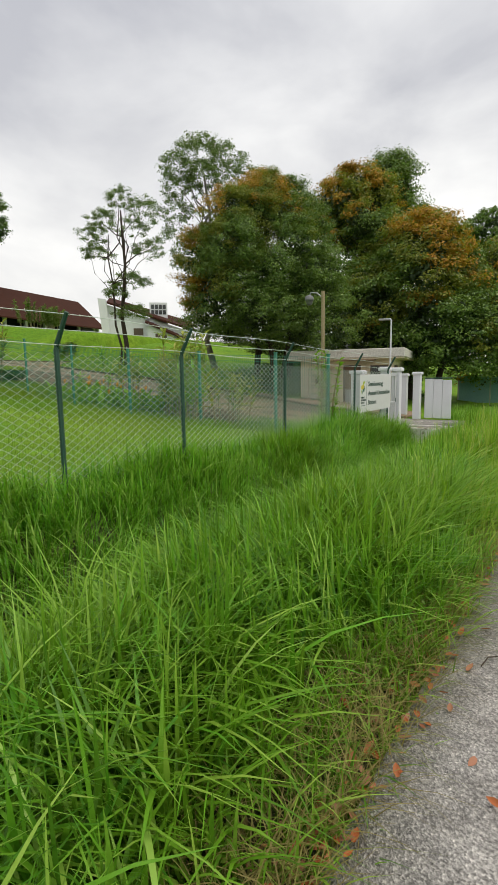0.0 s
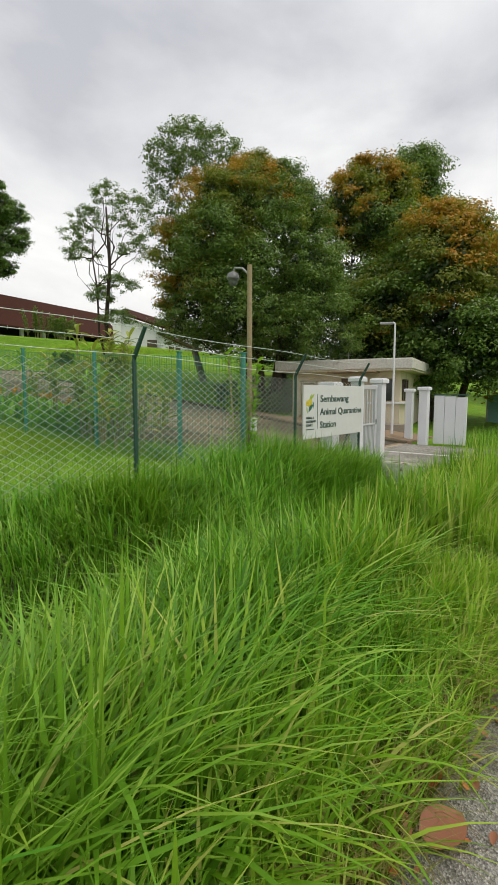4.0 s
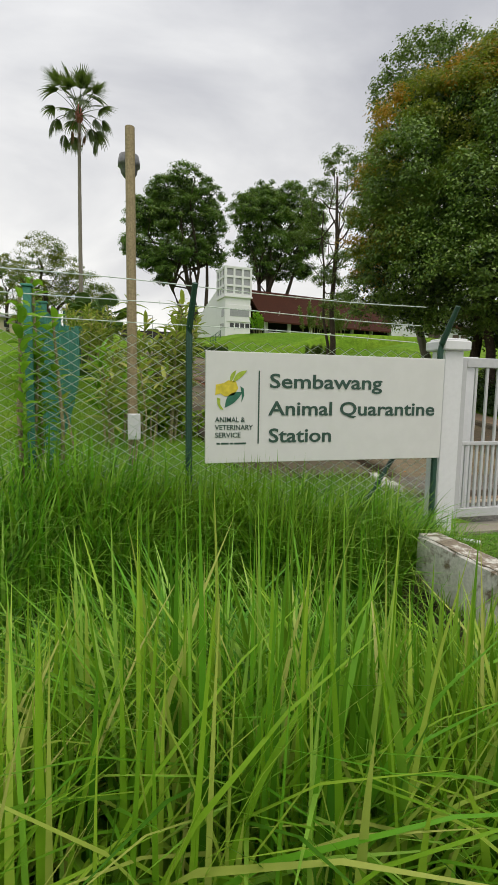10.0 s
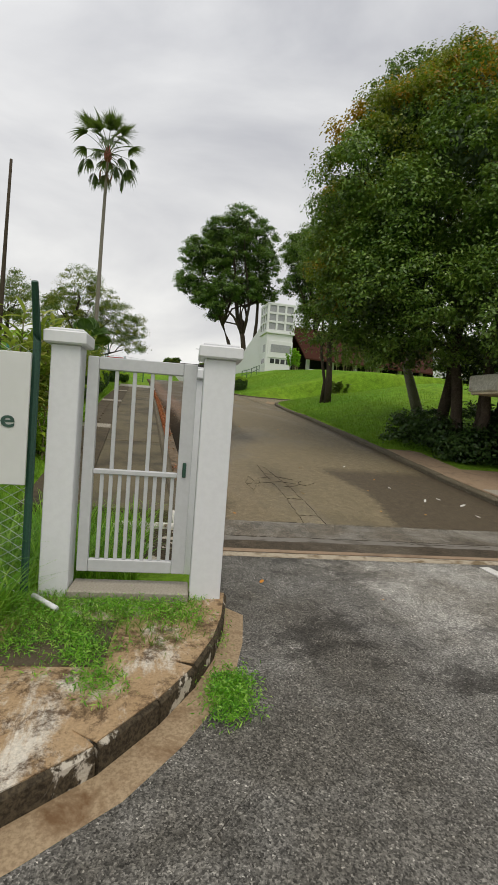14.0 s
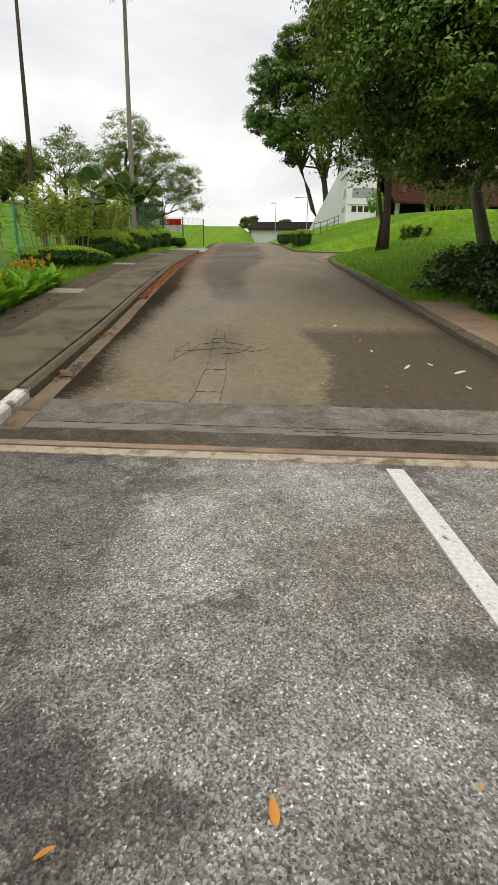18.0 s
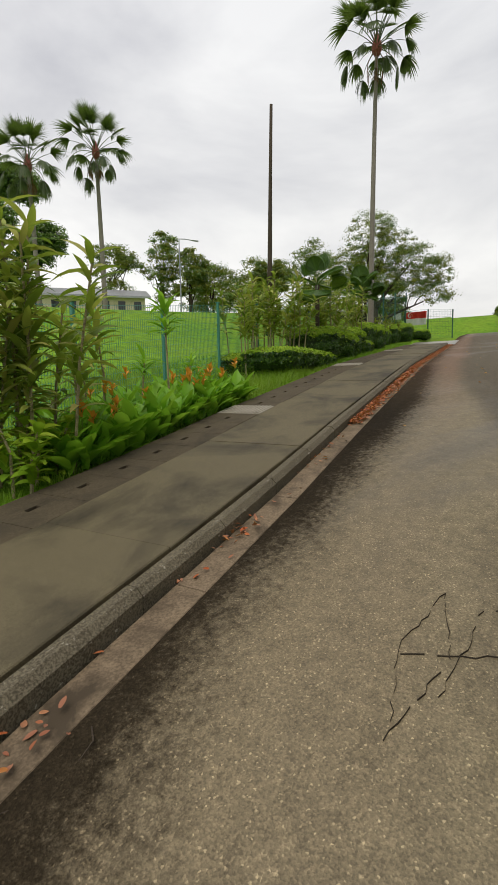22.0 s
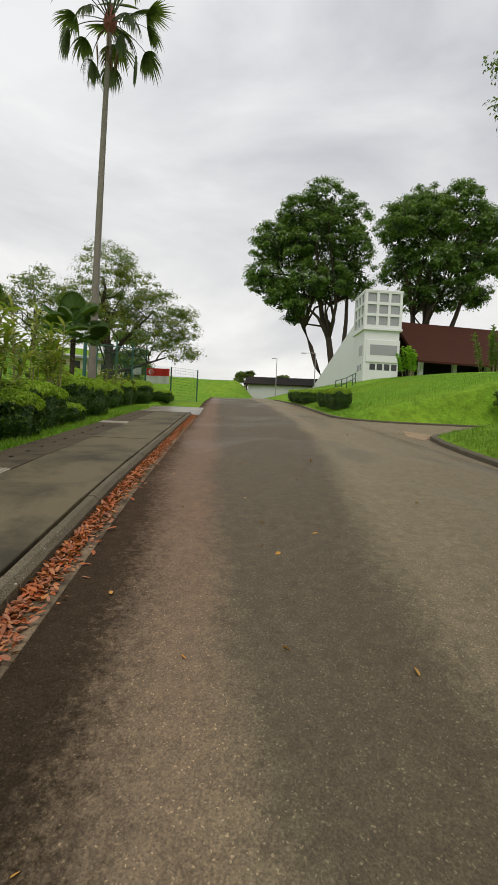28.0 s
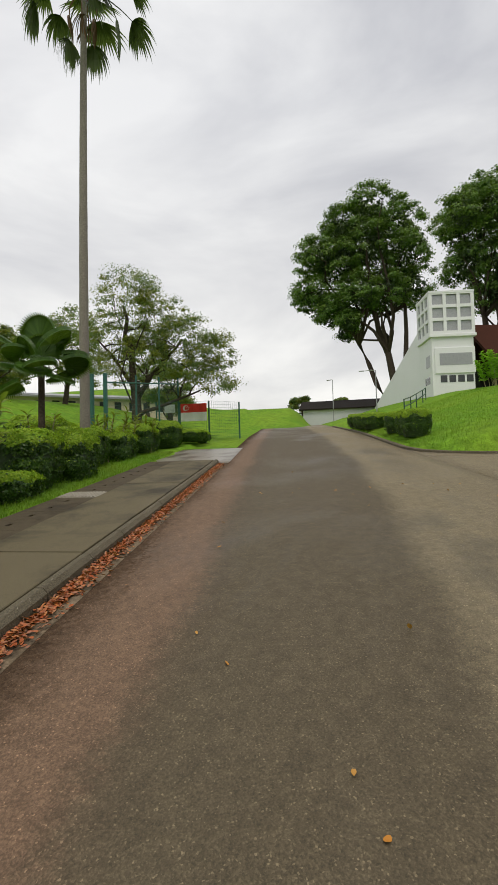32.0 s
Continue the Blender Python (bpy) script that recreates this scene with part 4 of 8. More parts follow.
def chain_mesh(y0, y1, x, zb, zt, cell=0.07, r=0.0054):
    """Woven diamonds: upright zigzag wires, each a thin three-sided prism."""
    vs, qs = [], []
    base = 0
    ang = np.array([0, 2.1, 4.2])
    for k, yy in enumerate(np.arange(y0, y1, cell)):
        b, t = zb(yy), zt(yy)
        nz = int((t - b) / (cell * 0.62)) + 2
        z = np.linspace(b, t + 0.02, nz)
        yz = yy + np.where((np.arange(nz) + k) % 2 == 0, 0.0, cell * 1.04)
        xo = x + np.where(np.arange(nz) % 2 == 0, 0.003, -0.003)
        ring = np.stack([np.stack([xo + r * np.cos(a), yz + r * np.sin(a), z], -1) for a in ang], 1)
        vs.append(ring.reshape(-1, 3))
        i = np.arange(nz - 1)
        for j in range(3):
            qs.append(np.stack([base + i * 3 + j, base + i * 3 + (j + 1) % 3, base + (i + 1) * 3 + (j + 1) % 3, base + (i + 1) * 3 + j], -1))
        base += nz * 3
    return np.concatenate(vs), np.concatenate(qs)


v, q = chain_mesh(-5.6, 13.9, FX, lambda yy: fence_ground(yy) - 0.02, TOPZ)
tagged(part("wire_mesh", np_mesh("wire_mesh", v, q, None, M["wire"]), None, link, "galvanised diamond wire mesh"), kind="stuff")

# ---- green weldmesh fence turning up the field ----
weld = thing("weldmesh_fence", "teal-green welded mesh security fence with steel posts", "fence")
WY = lambda xx: 10.1 + 0.04 * (xx + 5.0)
wx = [-5.02, -6.42, -8.8, -11.5, -14.1, -16.6, -18.9, -21.1, -23.5, -26.0, -28.5]
for xx in wx:
    g = float(terrain(xx, WY(xx)))
    mb = MB()
    mb.box(xx - 0.03, xx + 0.03, WY(xx) - 0.03, WY(xx) + 0.03, g - 0.2, g + 2.0, 0.006)
    part("post", mb, M["weld_teal"], weld)
    mb = MB()
    mb.box(xx - 0.045, xx + 0.045, WY(xx) - 0.045, WY(xx) + 0.045, g + 2.0, g + 2.02, 0.004)
    part("cap", mb, M["weld_teal"], weld)
wires = []
for a, b in zip(wx[:-1], wx[1:]):
    ga, gb = float(terrain(a, WY(a))), float(terrain(b, WY(b)))
    mb = MB()
    for k in range(14):
        z = 0.08 + 1.85 * k / 13
        mb.tube([(a, WY(a), ga + z), (b, WY(b), gb + z)], 0.004, 3, False)
    nn = int(abs(b - a) / 0.06)
    for k in range(nn):
        t = k / nn
        xx, g = a + (b - a) * t, ga + (gb - ga) * t
        mb.tube([(xx, WY(xx), g + 0.06), (xx, WY(xx), g + 1.95)], 0.004, 3, False)
    part("mesh_panel", mb, M["weld_teal"], weld)


# ---- lettering ----
def lettering(name, text, size, mat, parent, at, width=None, bold=0.0, align="LEFT"):
    """Words as flat mesh letters in the plane of a sign that faces +x."""
    cu = bpy.data.curves.new(name, "FONT")
    cu.body, cu.size, cu.extrude, cu.offset, cu.align_x = text, size, 0.002, bold, align
    cu.resolution_u = 3
    tmp = bpy.data.objects.new(name, cu)
    me = bpy.data.meshes.new_from_object(tmp)
    bpy.data.objects.remove(tmp)
    if width:
        xs = [v.co.x for v in me.vertices]
        s = width / (max(xs) - min(xs))
        for v in me.vertices:
            v.co.x *= s
    me.transform(Matrix(((0, 0, 1, 0), (1, 0, 0, 0), (0, 1, 0, 0), (0, 0, 0, 1))))
    me.materials.clear()
    me.materials.append(mat)
    ob = new(name, me)
    ob.parent = parent
    ob.location = at
    return ob


sign = thing("sign", "large white station name board fixed to the chain-link fence", "sign", (-4.82, 11.53, 0.60))
mb = MB()
mb.box(-0.012, 0.012, 0.0, 2.38, 0.0, 0.98, 0.004)
part("board", mb, M["sign_board"], sign)
for k, (txt, w) in enumerate((("Sembawang", 1.12), ("Animal Quarantine", 1.72), ("Station", 0.61))):
    part_l = lettering("lettering", txt, 0.178, M["ink"], sign, (0.016, 0.575, 0.672 - 0.245 * k), w, 0.0028)
mb = MB()
mb.box(0.012, 0.016, 0.475, 0.487, 0.17, 0.82)
part("divider", mb, M["ink"], sign)
for k, (txt, w) in enumerate((("ANIMAL &", 0.27), ("VETERINARY", 0.345), ("SERVICE", 0.23))):
    lettering("small_lettering", txt, 0.062, M["ink"], sign, (0.016, 0.085, 0.365 - 0.068 * k), w, 0.0005)
mb = MB()
for a, b in ((0.1, 0.13), (0.14, 0.21), (0.22, 0.25), (0.26, 0.37)):
    mb.box(0.012, 0.0145, a, b, 0.166, 0.182)
part("small_print", mb, M["ink"], sign)


def flat_shape(pts, x=0.012, d=0.004):
    mb = MB()
    mb.loft([[(x, a, b) for a, b in pts], [(x + d, a, b) for a, b in pts]], True, True)
    return mb


def leaf_pts(ax, az, bx, bz, w, n=8):
    a, b = Vector((ax, az)), Vector((bx, bz))
    d = b - a
    nrm = Vector((-d.y, d.x)).normalized() * w
    up = [a + d * (k / n) + nrm * math.sin(math.pi * k / n) for k in range(n + 1)]
    dn = [a + d * (k / n) - nrm * 0.35 * math.sin(math.pi * k / n) for k in range(n - 1, 0, -1)]
    return [tuple(p) for p in up + dn]


part("emblem_bird", flat_shape([(0.085, 0.60), (0.09, 0.69), (0.16, 0.705), (0.2, 0.73), (0.27, 0.72), (0.29, 0.66), (0.25, 0.60), (0.17, 0.59), (0.13, 0.615)]), M["yellow_ink"], sign)
part("emblem_leaf", flat_shape(leaf_pts(0.24, 0.71, 0.37, 0.82, 0.035)), M["lime_ink"], sign)
part("emblem_leaf", flat_shape(leaf_pts(0.22, 0.71, 0.27, 0.82, 0.025)), M["lime_ink"], sign)
part("emblem_leaf", flat_shape(leaf_pts(0.17, 0.49, 0.33, 0.63, 0.06)), M["pine_ink"], sign)
part("emblem_arc", flat_shape([(0.10, 0.58), (0.13, 0.57), (0.13, 0.52), (0.16, 0.47), (0.13, 0.48), (0.105, 0.52)]), M["lime_ink"], sign)
part("emblem_arc", flat_shape([(0.31, 0.68), (0.34, 0.66), (0.345, 0.6), (0.32, 0.54), (0.325, 0.6)]), M["pine_ink"], sign)


# ---- gate pillars and pedestrian gate ----
def pillar(xc, yc, w, z0, z1, label):
    t = thing("gate_pillar", label, "gate pillar", (xc, yc, z0), 0, "gate pillars")
    h = w / 2
    mb = MB()
    mb.box(-h, h, -h, h, -0.3, z1 - z0 - 0.12, 0.01)
    part("shaft", mb, M["white_paint"], t)
    mb = MB()
    mb.box(-h - 0.05, h + 0.05, -h - 0.05, h + 0.05, z1 - z0 - 0.12, z1 - z0 - 0.02, 0.012)
    mb.box(-h - 0.02, h + 0.02, -h - 0.02, h + 0.02, z1 - z0 - 0.022, z1 - z0, 0.008)
    part("cap", mb, M["white_paint"], t)
    return t


pillar(-5.05, 14.12, 0.22, -0.2, 1.80, "white-painted gate pillar beside the name board")
pillar(-5.07, 15.305, 0.25, -0.22, 1.79, "white-painted gate pillar with square cap")
pillar(-6.36, 15.24, 0.36, -0.35, 1.72, "white-painted inner gate pillar")
pillar(-6.25, 21.85, 0.3, -0.35, 1.66, "white-painted gate pillar beside the boundary wall")
pillar(-6.9, 22.15, 0.24, -0.3, 1.6, "white-painted rear gate pillar")

gate = thing("pedestrian_gate", "closed light grey steel pedestrian gate with vertical bars", "gate", (-5.06, 14.27, -0.1))
mb = MB()
for y0, y1, z0, z1 in ((0.0, 0.085, 0.0, 1.72), (0.75, 0.86, 0.0, 1.72)):
    mb = MB()
    mb.box(-0.03, 0.03, y0, y1, z0, z1, 0.006)
    part("stile", mb, M["gate_paint"], gate)
for z0, z1 in ((0.0, 0.1), (0.79, 0.83), (1.62, 1.72)):
    mb = MB()
    mb.box(-0.028, 0.028, 0.0865, 0.7485, z0, z1, 0.006)
    part("rail", mb, M["gate_paint"], gate)
for k in range(4):
    mb = MB()
    yy = 0.21 + 0.14 * k
    mb.box(-0.012, 0.012, yy, yy + 0.03, 0.1, 1.62, 0.004)
    part("bar", mb, M["gate_paint"], gate)
for k in range(5):
    mb = MB()
    yy = 0.14 + 0.14 * k
    mb.box(-0.012, 0.012, yy, yy + 0.03, 0.1, 0.79, 0.004)
    part("bar", mb, M["gate_paint"], gate)
mb = MB()
mb.box(0.03, 0.045, 0.79, 0.82, 0.8, 0.92, 0.004)
part("latch", mb, M["dark_steel"], gate, "dark steel latch")
mb = MB()
mb.box(-5.16, -4.86, 14.24, 15.17, -0.45, -0.2, 0.01)
structure("gate_sill", mb, M["pale_cover"], "pale stained concrete gate sill", "sill")
# white-painted ramp where the footpath ends behind the gate
mb = MB()
mb.loft([[(-6.45, 14.25, -0.62), (-6.45, 15.02, -0.62), (-7.4, 15.02, -0.62), (-7.4, 14.25, -0.62)], [(-6.45, 14.25, -0.405), (-6.45, 15.02, -0.405), (-7.4, 15.02, -0.27), (-7.4, 14.25, -0.27)]], True, True)
structure("footpath_ramp", mb, M["kerb_painted"], "mottled white-painted ramp at the footpath's end", "ramp")
mb = MB()
mb.box(-7.56, -7.41, 14.22, 15.06, -0.6, -0.215, 0.02)
structure("footpath_end", mb, M["old_white"], "white-painted kerb across the footpath's end", "kerb")

# ---- guardhouse ----
gh = thing("guardhouse", "flat-roofed cream guardhouse with louvred door and service windows", "guardhouse", (-12.89, 23.28, 0.0), 12)
GW, GD, H0, H1 = 4.85, 5.6, -0.5, 2.36


def wall_with_holes(length, holes, t, z0, z1):
    """Wall along +x with its outer face at y = 0; holes are (x0, x1, z0, z1)."""
    mb = MB()
    xs = sorted({0.0, length, *[h[0] for h in holes], *[h[1] for h in holes]})
    for a, b in zip(xs[:-1], xs[1:]):
        hs = sorted([h for h in holes if h[0] <= a + 1e-6 and h[1] >= b - 1e-6], key=lambda h: h[2])
        z = z0
        for h in hs:
            if h[2] > z + 1e-6:
                mb.box(a, b, 0, t, z, h[2])
            z = h[3]
        if z < z1 - 1e-6:
            mb.box(a, b, 0, t, z, z1)
    return mb


HOLES = [(0.42, 1.87, 0.1, 1.97), (2.32, 3.22, 0.1, 2.08), (3.7, 4.6, 1.08, 2.05)]
part("wall", wall_with_holes(GW, HOLES, 0.15, H0, H1), M["cream_wall"], gh)
side = wall_with_holes(GD, [(0.35, 2.15, 1.08, 2.05)], 0.15, H0, H1)
side.v = [(GW - vy, vx, vz) for vx, vy, vz in side.v]
side.v = [(a, b + 0.15, c) for a, b, c in side.v]
part("wall", side, M["cream_wall"], gh)
mb = MB()
mb.box(0, 0.15, 0.15, GD, H0, H1)
part("wall", mb, M["cream_wall"], gh)
mb = MB()
mb.box(0.15, GW - 0.15, GD, GD + 0.15, H0, H1)
part("wall", mb, M["cream_wall"], gh)
mb = MB()
mb.box(-0.55, GW + 0.55, -0.65, GD + 0.75, 2.36, 2.42, 0.01)
part("ceiling", mb, M["cream_wall"], gh)
mb = MB()
mb.box(-0.6, GW + 0.6, -0.7, GD + 0.8, 2.422, 2.86, 0.03)
part("roof", mb, M["roof_fascia"], gh, "weathered white concrete roof slab with thick fascia")
mb = MB()
mb.box(0.2, GW - 0.2, 0.2, GD - 0.05, -0.35, -0.05)
part("floor", mb, M["slab"], gh)
for x0 in (0.44, 1.15):
    d = MB()
    d.box(x0, x0 + 0.7, 0.03, 0.07, 0.11, 1.0, 0.006)
    d.box(x0, x0 + 0.07, 0.03, 0.07, 1.002, 1.96, 0.004)
    d.box(x0 + 0.63, x0 + 0.7, 0.03, 0.07, 1.002, 1.96, 0.004)
    d.box(x0 + 0.072, x0 + 0.628, 0.03, 0.07, 1.88, 1.96, 0.004)
    d.box(x0 + 0.03, x0 + 0.67, 0.022, 0.028, 0.2, 0.94, 0.002)
    door = part("louvre_door", d, M["cream_wall"], gh)
    for k in range(10):
        s = MB()
        z = 1.05 + 0.08 * k
        s.add([(x0 + 0.072, 0.02, z), (x0 + 0.628, 0.02, z), (x0 + 0.628, 0.06, z + 0.06), (x0 + 0.072, 0.06, z + 0.06), (x0 + 0.072, 0.028, z - 0.006), (x0 + 0.628, 0.028, z - 0.006), (x0 + 0.628, 0.068, z + 0.054), (x0 + 0.072, 0.068, z + 0.054)], [(0, 1, 2, 3), (7, 6, 5, 4), (0, 4, 5, 1), (2, 6, 7, 3), (1, 5, 6, 2), (0, 3, 7, 4)])
        part("slat", s, M["cream_wall"], door)
mb = MB()
mb.box(0.82, 1.06, -0.004, 0.018, 1.12, 1.52, 0.003)
part("notice", mb, M["door_brown"], gh, "small brown notice on the louvred door")
mb = MB()
mb.box(1.1, 1.19, -0.02, 0.028, 0.96, 1.03, 0.006)
part("padlock", mb, M["grey_metal"], gh, "dark padlock on a hasp")
mb = MB()
mb.box(2.05, 4.0, -1.25, -0.02, 2.29, 2.33, 0.008)
part("canopy", mb, M["orange_stain"], gh, "thin rust-stained canopy board over the door")
d = MB()
d.box(2.39, 3.15, 0.06, 0.1, 0.12, 2.01, 0.006)
door = part("door", d, M["door_brown"], gh, "brown door with grey kick panel")
mb = MB()
mb.box(2.43, 3.11, 0.045, 0.058, 0.14, 0.82, 0.003)
part("kick_panel", mb, M["grey_metal"], door)
mb = MB()
mb.box(3.03, 3.07, 0.0, 0.058, 1.0, 1.15, 0.006)
part("handle", mb, M["grey_metal"], door)
mb = MB()
for x0, x1, z0, z1 in ((2.32, 2.39, 0.1, 2.08), (3.15, 3.22, 0.1, 2.08), (2.39, 3.15, 2.01, 2.08)):
    mb.box(x0, x1, -0.01, 0.12, z0, z1, 0.004)
part("door_frame", mb, M["steel_frame"], gh)
x0, x1 = 3.7, 4.6
w = MB()
for a, b, c, e in ((x0, x0 + 0.05, 1.08, 2.05), (x1 - 0.05, x1, 1.08, 2.05), (x0 + 0.05, x1 - 0.05, 1.08, 1.13), (x0 + 0.05, x1 - 0.05, 2.0, 2.05), (4.13, 4.17, 1.13, 2.0)):
    w.box(a, b, 0.02, 0.1, c, e)
win = part("window", w, M["steel_frame"], gh)
g = MB()
g.box(x0 + 0.05, x1 - 0.05, 0.055, 0.065, 1.13, 2.0)
part("pane", g, M["glass"], win)
w = MB()
for a, b, c, e in ((0.5, 0.55, 1.08, 2.05), (2.25, 2.3, 1.08, 2.05), (0.55, 2.25, 1.08, 1.13), (0.55, 2.25, 2.0, 2.05), (1.1, 1.15, 1.13, 2.0), (1.68, 1.73, 1.13, 2.0)):
    w.box(GW - 0.1, GW - 0.02, a, b, c, e)
win = part("window", w, M["steel_frame"], gh)
for a, b in ((0.55, 1.1), (1.15, 1.68), (1.73, 2.25)):
    g = MB()
    g.box(GW - 0.065, GW - 0.055, a, b, 1.13, 2.0)
    part("pane", g, M["glass"], win)
mb = MB()
mb.box(3.5, GW + 0.16, -0.16, 0.0, 0.96, 1.04, 0.01)
mb.box(GW + 0.002, GW + 0.16, 0.0, 2.5, 0.96, 1.04, 0.01)
part("counter_ledge", mb, M["white_paint"], gh)
mb = MB()
mb.tube([(2.2, 1.5, 2.86), (2.2, 1.5, 3.35)], 0.015, 6)
mb.tube([(2.0, 1.5, 3.2), (2.4, 1.5, 3.2)], 0.01, 5)
mb.tube([(2.05, 1.5, 3.0), (2.35, 1.5, 3.0)], 0.01, 5)
part("antenna", mb, M["grey_metal"], gh)
STEP = 0.14
step = MB()
step.box(0.05, GW + 0.5, -0.75, -0.002, -0.4, STEP, 0.01)
part("step", step, M["pale_cover"], gh, "low pale concrete step")

# plastic chair
chair = thing("plastic_chair", "faded orange plastic chair against the guardhouse wall", "chair", (-11.39, 23.17, STEP), 205)
mb = MB()
mb.box(-0.21, 0.21, -0.2, 0.2, 0.41, 0.44, 0.012)
part("seat", mb, M["orange_plastic"], chair)
mb = MB()
rings = []
for z, yv, w in ((0.44, -0.19, 0.2), (0.6, -0.215, 0.205), (0.75, -0.25, 0.19), (0.83, -0.27, 0.13)):
    rings.append([(-w, yv - 0.012, z), (w, yv - 0.012, z), (w, yv + 0.012, z), (-w, yv + 0.012, z)])
mb.loft(rings, True, True)
part("backrest", mb, M["orange_plastic"], chair)
for sx_ in (-1, 1):
    for sy_ in (-1, 1):
        mb = MB()
        mb.tube([(0.18 * sx_, 0.17 * sy_, 0.41), (0.22 * sx_, 0.21 * sy_, 0.0)], [0.022, 0.018], 6)
        part("leg", mb, M["orange_plastic"], chair)
stool = thing("folding_stool", "small white folding stool beside the chair", "stool", (-11.99, 23.07, STEP))
mb = MB()
mb.box(-0.16, 0.16, -0.14, 0.14, 0.36, 0.38, 0.006)
part("seat", mb, M["grey_metal"], stool)
for s in (-1, 1):
    mb = MB()
    mb.tube([(-0.16 * s, 0.12 * s * 0 - 0.12, 0.0), (0.16 * s, -0.12, 0.36)], 0.011, 6)
    part("leg", mb, M["white_paint"], stool)
    mb = MB()
    mb.tube([(-0.16 * s, 0.12, 0.0), (0.16 * s, 0.12, 0.36)], 0.011, 6)
    part("leg", mb, M["white_paint"], stool)

# boundary wall beyond the gate, and far teal fence
bw = thing("boundary_wall", "grey-white panel boundary wall beside the gate", "wall", (-6.1, 22.2, -0.4))
for k in range(3):
    mb = MB()
    mb.box(-0.05 + 0.55 * k, 0.05 + 0.55 * k + 0.0, 0, 0.01, 0, 0.01)
    mb = MB()
    x0 = 0.1 + 0.38 * k
    mb.box(x0, x0 + 0.365, -0.04, 0.04, 0.0, 1.75 - 0.03 * k, 0.01)
    part("panel", mb, M["white_paint"], bw)
mb = MB()
mb.box(0.08, 1.26, -0.06, 0.06, 1.752, 1.8, 0.01)
part("coping", mb, M["dark_steel"], bw)

far_teal = thing("site_fence", "faded teal panel fence far along the roadside", "fence", (-7.4, 36.0, -0.5), 6)
for k in range(12):
    mb = MB()
    mb.box(2.0 * k + 0.05, 2.0 * k + 1.95, -0.02, 0.02, 0.05, 1.85, 0.006)
    part("panel", mb, M["faded_teal"], far_teal)
    mb = MB()
    mb.box(2.0 * k - 0.04, 2.0 * k + 0.04, -0.04, 0.04, -0.2, 1.95, 0.006)
    part("post", mb, M["grey_metal"], far_teal)

# ---- camera pole ----
cctv = thing("camera_pole", "weathered tan pole carrying a dome surveillance camera", "camera pole", (-5.57, 10.94, 0.2))
mb = MB()
mb.tube([(0, 0, -0.2), (0, 0, 3.45)], [0.05, 0.044], 12)
part("pole", mb, M["pole_tan"], cctv)
mb = MB()
mb.tube([(-0.03, 0.01, 3.3), (-0.17, 0.01, 3.42), (-0.33, 0, 3.45), (-0.38, 0, 3.38)], 0.018, 8)
part("arm", mb, M["grey_metal"], cctv)
dome = lathe([(0.05, 0.24), (0.13, 0.2), (0.15, 0.1), (0.15, 0.06), (0.12, 0.05), (0.11, -0.02), (0.07, -0.08), (0.01, -0.1)], 14)
dome.v = [(a * 0.74 - 0.38, b * 0.74, c * 0.74 + 3.21) for a, b, c in dome.v]
part("camera_dome", dome, M["dome_grey"], cctv, "grey dome camera housing", True)
mb = MB()
mb.box(0.06, 0.12, -0.05, 0.07, 0.55, 0.8, 0.008)
part("junction_box", mb, M["white_paint"], cctv)


# ---- street lamps ----
def street_lamp(at, h, arm, yaw, label, r=0.05, mat="grey_metal"):
    t = thing("street_lamp", label, "street lamp", at, yaw, "street lamps")
    mb = MB()
    mb.tube([(0, 0, -0.4), (0, 0, h)], [r, r * 0.7], 8)
    part("pole", mb, M[mat], t)
    mb = MB()
    mb.tube([(0, 0, h), (arm * 0.4, 0, h + 0.05), (arm, 0, h + 0.02)], 0.6 * r, 6)
    part("arm", mb, M[mat], t)
    mb = MB()
    mb.box(arm - 0.1, arm + 0.42, -0.09, 0.09, h - 0.02, h + 0.06, 0.02)
    part("lamp_head", mb, M["grey_metal"], t)
    return t


street_lamp((-7.75, 22.62, 0.0), 4.1, 0.15, 200, "slim white street lamp beside the guardhouse", 0.05, "white_paint")


def kerb_run(parent, pts, w, h, zf, mat="kerb"):
    for (ax, ay), (bx, by) in zip(pts[:-1], pts[1:]):
        d = Vector((bx - ax, by - ay)).normalized()
        n = Vector((-d.y, d.x)) * w
        p, q = Vector((ax, ay)) + d * 0.006, Vector((bx, by)) - d * 0.006
        mb = MB()
        rings = []
        for e, f in ((0.0, -0.3), (0.0, h - 0.02), (0.02, h)):
            k = n.normalized() * e
            rings.append([(p.x + k.x, p.y + k.y, zf(p) + f), (q.x + k.x, q.y + k.y, zf(q) + f), (q.x + n.x - k.x, q.y + n.y - k.y, zf(q) + f), (p.x + n.x - k.x, p.y + n.y - k.y, zf(p) + f)])
        mb.loft(rings, False, True)
        part("kerb_stone", mb, M[mat], parent)


rzp = lambda p: float(road_z(p.x))
kerb_run(right_kerb, [(-23.0, 19.93), (-24.5, 19.9), (-26.8, 19.95), (-28.7, 20.06), (-30.3, 20.3), (-31.0, 20.7), (-31.35, 21.3), (-31.5, 22.5), (-31.55, 23.8), (-31.55, 25)], -0.18, 0.11, rzp)
lawn_kerb = structure("kerb_lawn", MB(), M["kerb"], "low brown concrete kerb round the upper lawn", "kerb")
kerb_run(lawn_kerb, [(-36.7, 27.0), (-36.7, 25), (-36.7, 23.4), (-36.75, 21.8), (-36.95, 20.6), (-37.4, 19.6), (-38.2, 18.85), (-39.4, 18.5), (-42, 18.25), (-45, 18.0), (-48, 17.75), (-52, 17.4), (-56, 17.05), (-60, 16.75), (-66, 16.2)], -0.18, 0.09, rzp)

